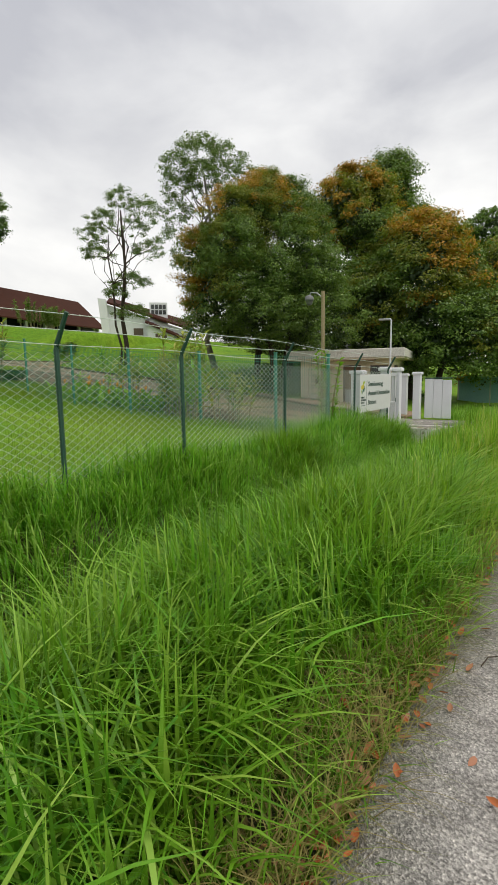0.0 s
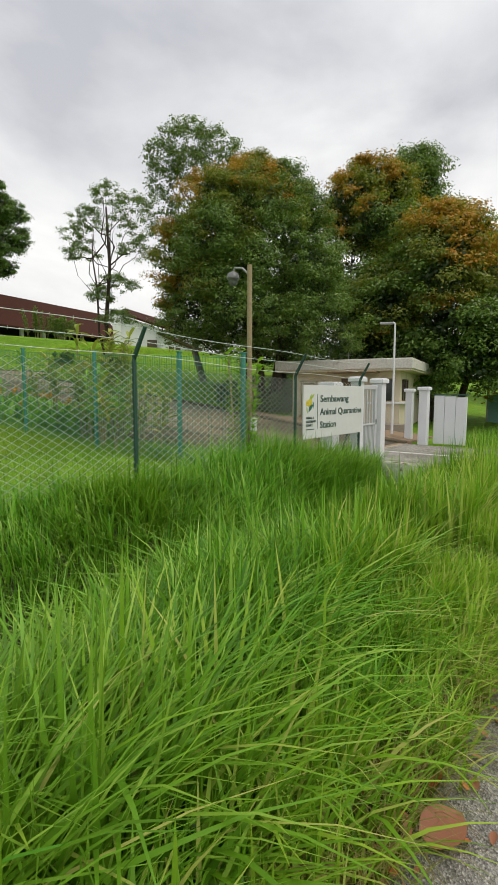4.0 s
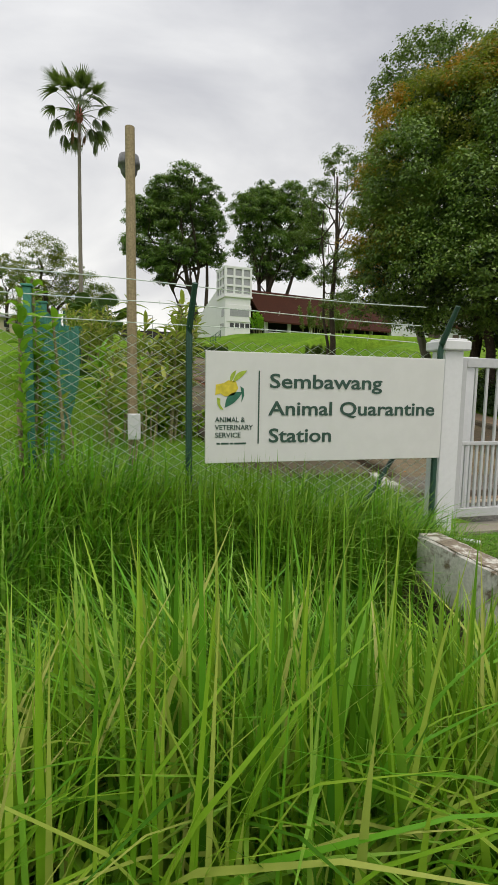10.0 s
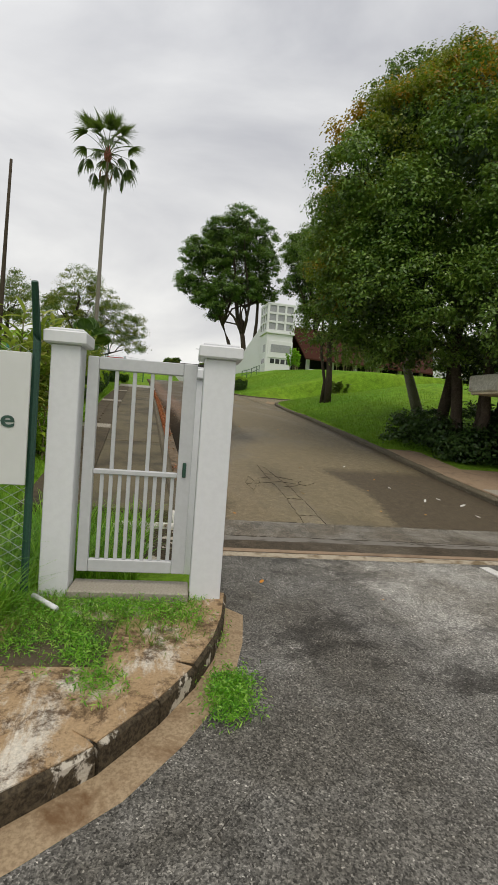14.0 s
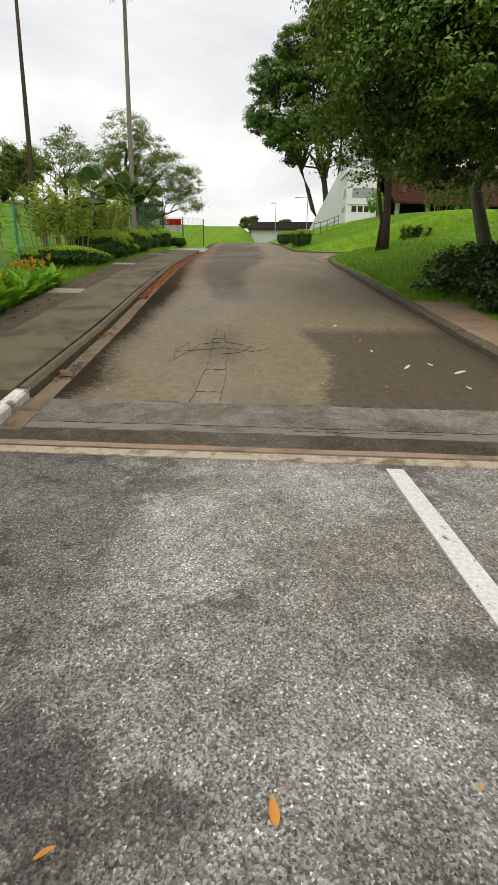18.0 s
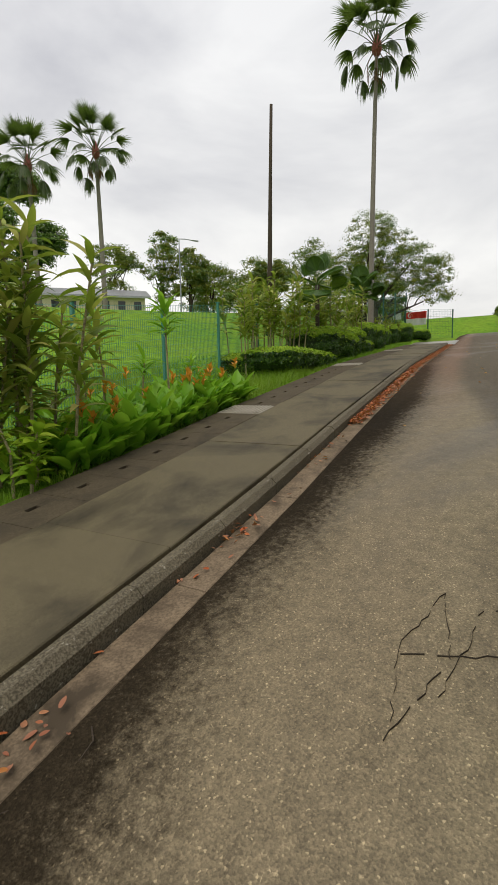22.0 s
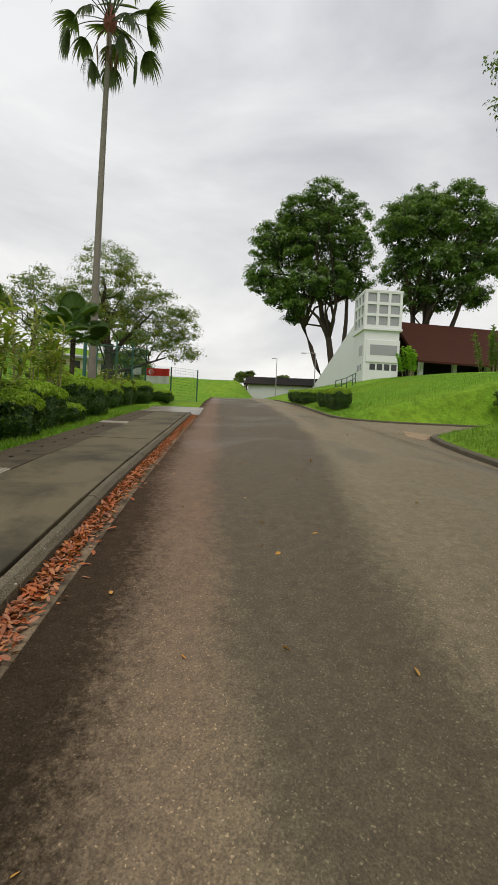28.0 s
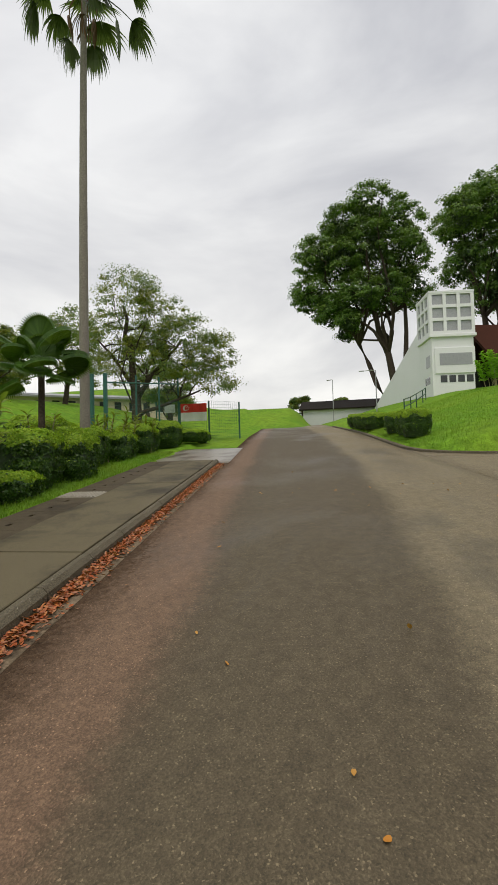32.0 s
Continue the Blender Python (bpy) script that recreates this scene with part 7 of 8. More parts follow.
def small_house(at, rz, L, D, H, rise, label, roof_mat, wall_mat="house_white", wins=3, over=0.5):
    t = thing("house", label, "house", at, rz)
    mb = MB()
    mb.box(0, L, 0, D, -2.0, H)
    part("wall", mb, M[wall_mat], t)
    for x0 in (0.0, L - 0.12):
        g = MB()
        g.loft([[(x0, 0, H), (x0, D, H), (x0, D / 2, H + rise)], [(x0 + 0.12, 0, H), (x0 + 0.12, D, H), (x0 + 0.12, D / 2, H + rise)]], True, True)
        part("gable", g, M[wall_mat], t)
    r = MB()
    o = over
    k = rise / (D / 2) * o
    prof = [(-o, H - k), (D / 2, H + rise), (D + o, H - k), (D + o, H - k + 0.18), (D / 2, H + rise + 0.2), (-o, H - k + 0.18)]
    r.loft([[(-o, py, pz) for py, pz in prof], [(L + o, py, pz) for py, pz in prof]], True, True)
    part("roof", r, M[roof_mat], t)
    for k in range(wins):
        x0 = L * (k + 0.3) / wins
        w = MB()
        w.box(x0, x0 + L / wins * 0.45, -0.03, -0.003, H * 0.45, H * 0.85)
        win = part("window", w, M["glass"], t)
        f = MB()
        f.box(x0 - 0.06, x0 + L / wins * 0.45 + 0.06, -0.07, -0.033, H * 0.45 - 0.07, H * 0.45)
        part("sill", f, M["house_white"], win)
    return t




def slope_house():
    """White building with stepped maroon roofs that fall along its front."""
    t = thing("house", "white building with sloping maroon roofs beyond the tree", "house", (-51.0, 41.2, 5.1), 45.4)

    def prism(outline, y0, y1):
        mb = MB()
        mb.loft([[(x, y0, z) for x, z in outline], [(x, y1, z) for x, z in outline]], True, True)
        return mb

    part("wall", prism([(0.7, -1.5), (11.0, -1.5), (11.0, 2.45), (0.0, 5.95)], 0.0, 6.0), M["house_white"], t)
    part("fin", prism([(0.45, -1.5), (1.1, -1.5), (0.75, 6.2), (-0.25, 6.35)], -1.0, -0.005), M["house_white"], t, "leaning white end wall")
    mb = MB()
    mb.loft([[(0.8, -0.6, 5.75), (0.8, 4.2, 7.0), (0.8, 4.2, 7.25), (0.8, -0.6, 6.0)], [(11.6, -0.6, 2.35), (11.6, 4.2, 3.9), (11.6, 4.2, 4.15), (11.6, -0.6, 2.6)]], True, True)
    part("roof", mb, M["red_roof"], t, "maroon sheet roof")
    mb = MB()
    mb.box(6.0, 8.3, 1.6, 4.0, 3.2, 6.3, 0.03)
    upper = part("upper_room", mb, M["house_white"], t)
    for i in range(4):
        for k in range(2):
            g = MB()
            g.box(6.2 + 0.5 * i, 6.6 + 0.5 * i, 1.56, 1.598, 4.75 + 0.7 * k, 5.3 + 0.7 * k)
            part("pane", g, M["glass"], upper)
    part("porch_wall", prism([(5.7, -1.5), (8.9, -1.5), (8.9, 1.7), (5.7, 3.1)], -1.6, -0.005), M["house_white"], t)
    mb = MB()
    mb.loft([[(5.4, -2.0, 3.25), (5.4, 0.0, 3.7), (5.4, 0.0, 3.9), (5.4, -2.0, 3.45)], [(9.6, -2.0, 1.45), (9.6, 0.0, 1.9), (9.6, 0.0, 2.1), (9.6, -2.0, 1.65)]], True, True)
    part("porch_roof", mb, M["red_roof"], t)
    for x0, x1, y, z0, z1 in ((3.9, 5.1, 0.0, 1.9, 2.8), (6.6, 7.2, -1.6, 0.9, 2.0), (7.4, 8.0, -1.6, 0.9, 1.9), (9.4, 10.6, 0.0, 0.6, 1.9)):
        w = MB()
        for a, b_, c, e in ((x0, x0 + 0.07, z0, z1), (x1 - 0.07, x1, z0, z1), (x0 + 0.07, x1 - 0.07, z0, z0 + 0.07), (x0 + 0.07, x1 - 0.07, z1 - 0.07, z1)):
            w.box(a, b_, y - 0.05, y - 0.002, c, e)
        win = part("window", w, M["steel_frame"], t)
        g = MB()
        g.box(x0 + 0.07, x1 - 0.07, y - 0.03, y - 0.004, z0 + 0.07, z1 - 0.07)
        part("pane", g, M["steel_frame"], win, "dark window pane")


slope_house()
small_house((-95.0, 25.3, 6.7), -92, 12.5, 8.0, 2.9, 1.3, "white bungalow with dark roof at the hilltop", "dark_roof", wins=2)
small_house((-34.0, -21.3, 6.3), 139, 11.0, 6.0, 2.6, 0.9, "long low open shed on the field crest", "grey_metal", "cream_wall", 8)
small_house((-60.0, -13.0, 7.2), 126, 17.0, 7.0, 2.2, 0.6, "long low shed with grey roof beyond the trees", "grey_metal", "cream_wall", 12)

street_lamp((-80.2, 16.5, 6.9), 5.4, 0.3, 250, "grey street lamp at the driveway's top", 0.06)
street_lamp((-71.0, 20.65, 6.9), 4.7, 1.2, 262, "grey street lamp with long arm on the lawn edge", 0.06)
street_lamp((-39.5, -7.8, 6.4), 5.9, 1.2, 150, "grey street lamp on the field crest", 0.06)

for k, (xx, yy, h) in enumerate(((-56.0, 27.3, 2.3), (-50.1, 31.0, 2.9), (-49.0, 33.2, 2.4), (-51.5, 34.5, 2.6), (-37.6, 26.0, 1.0))):
    pl(xx, yy, h, 12, 200 + k, "leafy light green shrub on the lawn before the barn", (0.3, 0.07), 60, "canna_leaf" if k == 0 else "tree_pale", 0.5, 0.8)
# handrail and steps by the tower
rail = thing("handrail", "dark steel handrail climbing to the tower", "handrail", (0, 0, 0))
pts = [(-53.0, 20.6), (-55.5, 21.4), (-58.0, 22.2), (-61.0, 23.2), (-63.0, 23.8)]
for xx, yy in pts:
    mb = MB()
    mb.tube([(xx, yy, lz(xx, yy) - 0.3), (xx, yy, lz(xx, yy) + 1.0)], 0.04, 6)
    part("post", mb, M["dark_steel"], rail)
for h in (0.55, 1.0):
    mb = MB()
    mb.tube([(xx, yy, lz(xx, yy) + h) for xx, yy in pts], 0.035, 6)
    part("rail", mb, M["dark_steel"], rail)

# ---- side gate with flag ----
gfence = thing("side_gate_fence", "green mesh gate and fence panel carrying a flag", "fence", (0, 0, 0))
gp = [(-49.6, 5.6), (-49.85, 7.0), (-49.9, 8.8), (-50.2, 10.6)]
for xx, yy in gp:
    z = lz(xx, yy)
    mb = MB()
    mb.tube([(xx, yy, z - 0.3), (xx, yy, z + 2.2)], 0.045, 8)
    part("post", mb, M["green_paint"], gfence)
for (ax, ay), (bx, by) in zip(gp[:-1], gp[1:]):
    mb = MB()
    za, zb = lz(ax, ay), lz(bx, by)
    for k in range(12):
        mb.tube([(ax, ay, za + 0.1 + 0.19 * k), (bx, by, zb + 0.1 + 0.19 * k)], 0.005, 4, False)
    for k in range(16):
        t_ = (k + 0.5) / 16
        xx, yy, z = ax + (bx - ax) * t_, ay + (by - ay) * t_, za + (zb - za) * t_
        mb.tube([(xx, yy, z + 0.1), (xx, yy, z + 2.19)], 0.004, 4, False)
    part("mesh_panel", mb, M["dark_steel"], gfence)
tall = thing("boundary_fence", "tall green mesh fence with top rail behind the hedges", "fence")
tp = [(-39.05, 6.82), (-39.3, 7.26), (-42.2, 7.35), (-45.1, 7.4), (-48.0, 7.5)]
ht = lambda xx: 6.6 + 1.25 * (-39.0 - xx) / 9.0
for k, (xx, yy) in enumerate(tp):
    mb = MB()
    mb.tube([(xx, yy, lz(xx, yy) - 0.3), (xx, yy, ht(xx))], 0.09 if k < 2 else 0.045, 8)
    part("post", mb, M["green_paint"], tall)
mb = MB()
mb.tube([(xx, yy, ht(xx) - 0.35) for xx, yy in tp[1:]], 0.035, 6)
part("rail", mb, M["green_paint"], tall)
for (ax, ay), (bx, by) in zip(tp[1:-1], tp[2:]):
    mb = MB()
    for k in range(14):
        f = (k + 0.5) / 14
        mb.tube([(ax, ay, lz(ax, ay) + f * (ht(ax) - 0.35 - lz(ax, ay))), (bx, by, lz(bx, by) + f * (ht(bx) - 0.35 - lz(bx, by)))], 0.004, 3, False)
    for k in range(30):
        f = (k + 0.5) / 30
        xx, yy = ax + (bx - ax) * f, ay + (by - ay) * f
        mb.tube([(xx, yy, lz(xx, yy)), (xx, yy, ht(xx) - 0.35)], 0.003, 3, False)
    part("mesh_panel", mb, M["green_paint"], tall)
FLZ = 5.5
flag = thing("flag", "red and white national flag with crescent and stars on the fence", "flag", (-49.75, 7.1, FLZ))


def cloth(z0, z1):
    mb = MB()
    n = 14
    a = [(0.05 + 0.05 * math.sin(k * 1.1), 1.62 * k / n) for k in range(n + 1)]
    vs = [(x_, y_, z0) for x_, y_ in a] + [(x_ * 1.1, y_, z1) for x_, y_ in a]
    mb.add(vs + [(x_ - 0.012, y_, z_) for x_, y_, z_ in vs], [(k, k + 1, n + 2 + k, n + 1 + k) for k in range(n)] + [(2 * n + 2 + k + 1, 2 * n + 2 + k, 3 * n + 3 + k, 3 * n + 4 + k) for k in range(n)])
    return mb


part("red_half", cloth(0.53, 1.05), M["flag_red"], flag)
part("white_half", cloth(0.0, 0.528), M["flag_white"], flag)
mb = MB()
ro = [(0.34 + 0.17 * math.cos(a), 0.79 + 0.17 * math.sin(a)) for a in np.linspace(0.75, 5.53, 16)]
ri = [(0.41 + 0.14 * math.cos(a), 0.79 + 0.14 * math.sin(a)) for a in np.linspace(0.95, 5.33, 16)]
mb.add([(0.13, a, b_) for a, b_ in ro] + [(0.13, a, b_) for a, b_ in ri] + [(0.122, a, b_) for a, b_ in ro] + [(0.122, a, b_) for a, b_ in ri], [(k, k + 1, 17 + k, 16 + k) for k in range(15)] + [(32 + k, 48 + k, 49 + k, 33 + k) for k in range(15)] + [(k, 32 + k, 33 + k, k + 1) for k in range(15)] + [(16 + k, 17 + k, 49 + k, 48 + k) for k in range(15)])
part("crescent", mb, M["flag_white"], flag)
for k in range(5):
    a0 = math.pi / 2 + k * 2 * math.pi / 5
    mb = MB()
    st = [(0.46 + 0.085 * math.cos(a0) + (0.035 if j % 2 == 0 else 0.015) * math.cos(math.pi / 2 + j * math.pi / 5), 0.79 + 0.085 * math.sin(a0) + (0.035 if j % 2 == 0 else 0.015) * math.sin(math.pi / 2 + j * math.pi / 5)) for j in range(10)]
    mb.loft([[(0.122, a, b_) for a, b_ in st], [(0.13, a, b_) for a, b_ in st]], True, True)
    part("star", mb, M["flag_white"], flag)
notice = thing("notice_board", "small white notice on the side gate", "sign", (-49.7, 6.1, FLZ + 0.55))
mb = MB()
mb.box(0, 0.03, 0, 0.65, 0, 0.5, 0.005)
part("board", mb, M["white_paint"], notice)

# side road to the barn
fxs = np.linspace(-31.58, -23.02, 40)
sheet("road_flare", fxs, right_edge(fxs) + 0.02, np.minimum(flare_edge(fxs), 25) + 0.03, lambda X, Y: road_z(X) + 0.003, M["drive_asphalt"], "widening brown-grey asphalt at the side road", "road", 6)
fxs = np.array([-39.4, -39.0, -38.6, -38.2, -37.8, -37.4, -37.15, -36.95, -36.72])
sheet("road_corner", fxs, right_edge(fxs) + 0.02, flare_edge(fxs) + 0.03, lambda X, Y: road_z(X) + 0.006, M["drive_asphalt"], "asphalt at the lawn corner", "road", 4)
sxs = np.linspace(-36.8, -31.45, 14)
sheet("side_road", sxs, right_edge(sxs) + 0.02, 60.0, lambda X, Y: road_z(X) + 0.004, M["drive_asphalt"], "brown-grey asphalt side road", "road", 60)
decal("worn_verge", [(-33.0, 20.26), (-30.9, 19.82), (-29.75, 19.98), (-30.4, 20.28), (-31.2, 20.72), (-31.6, 20.86)], M["pale_gutter"], "tan worn concrete wedge at the kerb's end", "pavement", lambda px, py: road_z(px), 0.012)
sxs = np.arange(-42.0, -36.1, 0.5)
sheet("side_entrance", sxs, 9.0 + 0 * sxs, left_edge(sxs) + 0.3, lambda X, Y: road_z(X) + 0.012, M["wet_slab"], "wet pale concrete side entrance slab", "pavement", 6)

# ---- grass ----
def blades(name, px, py, h, w, lean, mat, label, segs=4, parent=None, zoff=0.0, az=None):
    """Curved tapering blades, joined into one mesh."""
    rg = np.random.default_rng(len(px))
    n = len(px)
    pz = terrain(px, py) - 0.02 + zoff
    if az is None:
        az = rg.uniform(0, 2 * np.pi, n)
    d = np.stack([np.cos(az), np.sin(az)], -1)
    rows = []
    for k in range(segs):
        s = k / segs
        bend = lean * s ** 2
        zz = h * (s - 0.42 * lean * s ** 2.4)
        c = np.stack([px + d[:, 0] * h * bend, py + d[:, 1] * h * bend, pz + zz], -1)
        ww = w * (1 - s ** 1.8) * (0.7 + 0.6 * min(1, s * 3) if s < 0.33 else 1.0)
        sd = np.stack([-d[:, 1] * ww, d[:, 0] * ww, np.zeros(n)], -1)
        rows += [c - sd, c + sd]
    tip = np.stack([px + d[:, 0] * h * lean, py + d[:, 1] * h * lean, pz + h * (1 - 0.42 * lean)], -1)
    rows.append(tip)
    m = len(rows)
    V = np.stack(rows, 1).reshape(-1, 3)
    b0 = np.arange(n) * m
    Q = np.concatenate([np.stack([b0 + 2 * k, b0 + 2 * k + 1, b0 + 2 * k + 3, b0 + 2 * k + 2], -1) for k in range(segs - 1)])
    T = np.stack([b0 + 2 * (segs - 1), b0 + 2 * (segs - 1) + 1, b0 + m - 1], -1)
    return tagged(new(name, np_mesh(name, V, Q, T, M[mat])), label, "grass", kind="stuff")


def field_noise(px, py, s):
    return np.array([noise.noise(Vector((a * s, b_ * s, 3.3))) for a, b_ in zip(px, py)])


def verge():
    rg = np.random.default_rng(101)
    # tussocks: blades gather round centres and lean together
    nc = 9600
    cx, cy = rg.uniform(-4.95, -0.6, nc), rg.uniform(-3.2, 13.3, nc)
    hx = np.interp(cx, [-4.95, -4.2, -3.8, -3.4, -3.0, -2.6, -2.0, -1.2, -0.85, -0.6], [0.5, 0.46, 0.34, 0.27, 0.3, 0.55, 0.74, 0.72, 0.56, 0.34])
    hx = hx + 0.36 * np.clip((cy - 8.0) / 3, 0, 1) * np.clip((-3.5 - cx) / 0.5, 0, 1)
    nz = field_noise(cx, cy, 0.8)
    hc = hx * (1 + 0.4 * nz)
    hc *= 1 + 0.3 * np.clip((cy - 7.5) / 2, 0, 1) * (cx > -2.9)
    hc = np.where((cy > 7.5) & (cx > -1.3), np.maximum(hc, 0.5 * np.clip((-0.62 - cx) / 0.25 + 0.4, 0.4, 1)), hc)
    hc *= np.where((cy > 12.6) & (cx > -2.6), 0.35, 1.0)
    hc *= np.where((cy > 12.3) & (cx > -2.4), np.clip(1 - (cy - 12.3) * 0.6, 0.4, 1), 1.0)
    low = np.exp(-(((cx + 1.55) / 0.9) ** 2 + ((cy - 8.55) / 0.62) ** 2) ** 2)
    hc *= 1 - 0.85 * low
    bare = np.exp(-(((cx + 3.45) / 0.45) ** 2 + ((cy - 5.6) / 0.8) ** 2))
    keep = (rg.random(nc) > bare * 0.9) & ~((cy > 12.95) & (cx > -4.1) & (cx < -2.4))
    keep &= rg.random(nc) < np.where(hc < 0.2, 0.5, 1.0)
    cx, cy, hc = cx[keep], cy[keep], hc[keep]
    nc = len(cx)
    swirl = field_noise(cx + 40, cy, 0.55) * 5.0 - 0.5 + rg.normal(size=nc) * 0.55
    tone = field_noise(cx, cy + 60, 0.45) + 0.25 * rg.normal(size=nc)
    kind = np.where(cx < -2.9, 1, 0)
    kind = np.where((cx < -4.0) & (tone > 0.1), 0, kind)
    kind = np.where((tone < -0.32) & (cx < -1.1), 1, kind)
    kind = np.where((tone + np.clip((cy - 5.5) / 3.5, -0.25, 0.75) + np.clip((cx + 1.5) * 0.5, -0.4, 0.4) > 0.5) & (cx > -2.9) & (cy > 4.0), 2, kind)
    per = 11
    for k, (nm, mat, lab) in enumerate((("tall_grass", "tall_grass", "tall lush green roadside grass"), ("ditch_grass", "ditch_grass", "deep green grass in the ditch and beside the fence"), ("yellowing_grass", "sunny_grass", "yellow-green tall grass near the footpath"))):
        e = kind == k
        m = int(e.sum()) * per
        px = np.repeat(cx[e], per) + rg.normal(size=m) * 0.05
        py = np.repeat(cy[e], per) + rg.normal(size=m) * 0.05
        h = np.repeat(hc[e], per) * rg.uniform(0.5, 1.3, m)
        h = np.where((px > -1.4) & (py > 6.0), np.minimum(h, 0.56), h)
        h = np.where((px > -1.05) & (py < 7.0), h * 0.78, h)
        w = rg.uniform(0.005, 0.0145, m) * np.clip(h / 0.5, 0.55, 1.3)
        upright = np.clip((py - 6.5) / 2.5, 0, 1) * (px > -2.8)
        lean = np.clip(rg.normal(0.56, 0.3, m) - 0.24 * upright, 0.03, 1.2)
        blades(nm, px, py, h, w, lean, mat, lab, 5, None, 0.0, np.repeat(swirl[e], per) + rg.normal(size=m) * 1.15)
    # long arching blades that stand over the rest
    n = 1700
    qx, qy = rg.uniform(-2.8, -1.0, n), rg.uniform(-2.5, 12.4, n)
    okq = (((qx + 1.55) / 1.2) ** 2 + ((qy - 8.55) / 0.95) ** 2 > 1) & ((qx < -1.9) | ((qy < 5.5) & (qx < -1.6)))
    qx, qy = qx[okq], qy[okq]
    n = len(qx)
    blades("tall_grass_arching", qx, qy, rg.uniform(0.7, 1.05, n), rg.uniform(0.007, 0.012, n), rg.uniform(0.35, 1.1, n), "tall_grass", "long arching grass blades", 7)
    # broad-leaved weeds in the ditch and in low spots
    nw = 1500
    wx_ = np.concatenate([rg.normal(-3.45, 0.55, nw), rg.uniform(-2.5, -0.7, 420), rg.uniform(-1.3, -0.8, 120), rg.uniform(-3.0, -1.4, 110)])
    wy_ = np.concatenate([rg.uniform(-3, 13.0, nw), rg.normal(8.55, 0.4, 420), rg.uniform(-1, 12, 120), rg.uniform(12.4, 13.5, 110)])
    ok = (wx_ > -4.9) & (wx_ < -0.66) & ~((wy_ > 13.05) & (wx_ < -2.45))
    wx_, wy_ = wx_[ok], wy_[ok]
    C = np.stack([wx_, wy_, terrain(wx_, wy_) + 0.1], -1)
    P = (C[:, None] + rg.normal(size=(len(C), 40, 3)) * [0.12, 0.12, 0.06]).reshape(-1, 3)
    P[:, 2] = np.maximum(P[:, 2], terrain(P[:, 0], P[:, 1]) + 0.01)
    v, q = leaf_cards(P, np.tile([0, 0, 1.3], (len(P), 1)), 0.034, rg, 0.5)
    tagged(new("ditch_weeds", np_mesh("ditch_weeds", v, q, None, M["weed"])), "low broad-leaved weeds in the ditch", "weeds", kind="stuff")
    # dry edge by the footpath
    n = 13000
    qx, qy = -0.58 - np.abs(rg.normal(size=n)) * 0.26, rg.uniform(-3, 13.2, n)
    blades("dry_grass", qx, qy, rg.uniform(0.1, 0.4, n), rg.uniform(0.002, 0.004, n), rg.uniform(0.5, 1.3, n), "dry_grass", "dry straw-coloured grass at the path edge", 4)


verge()


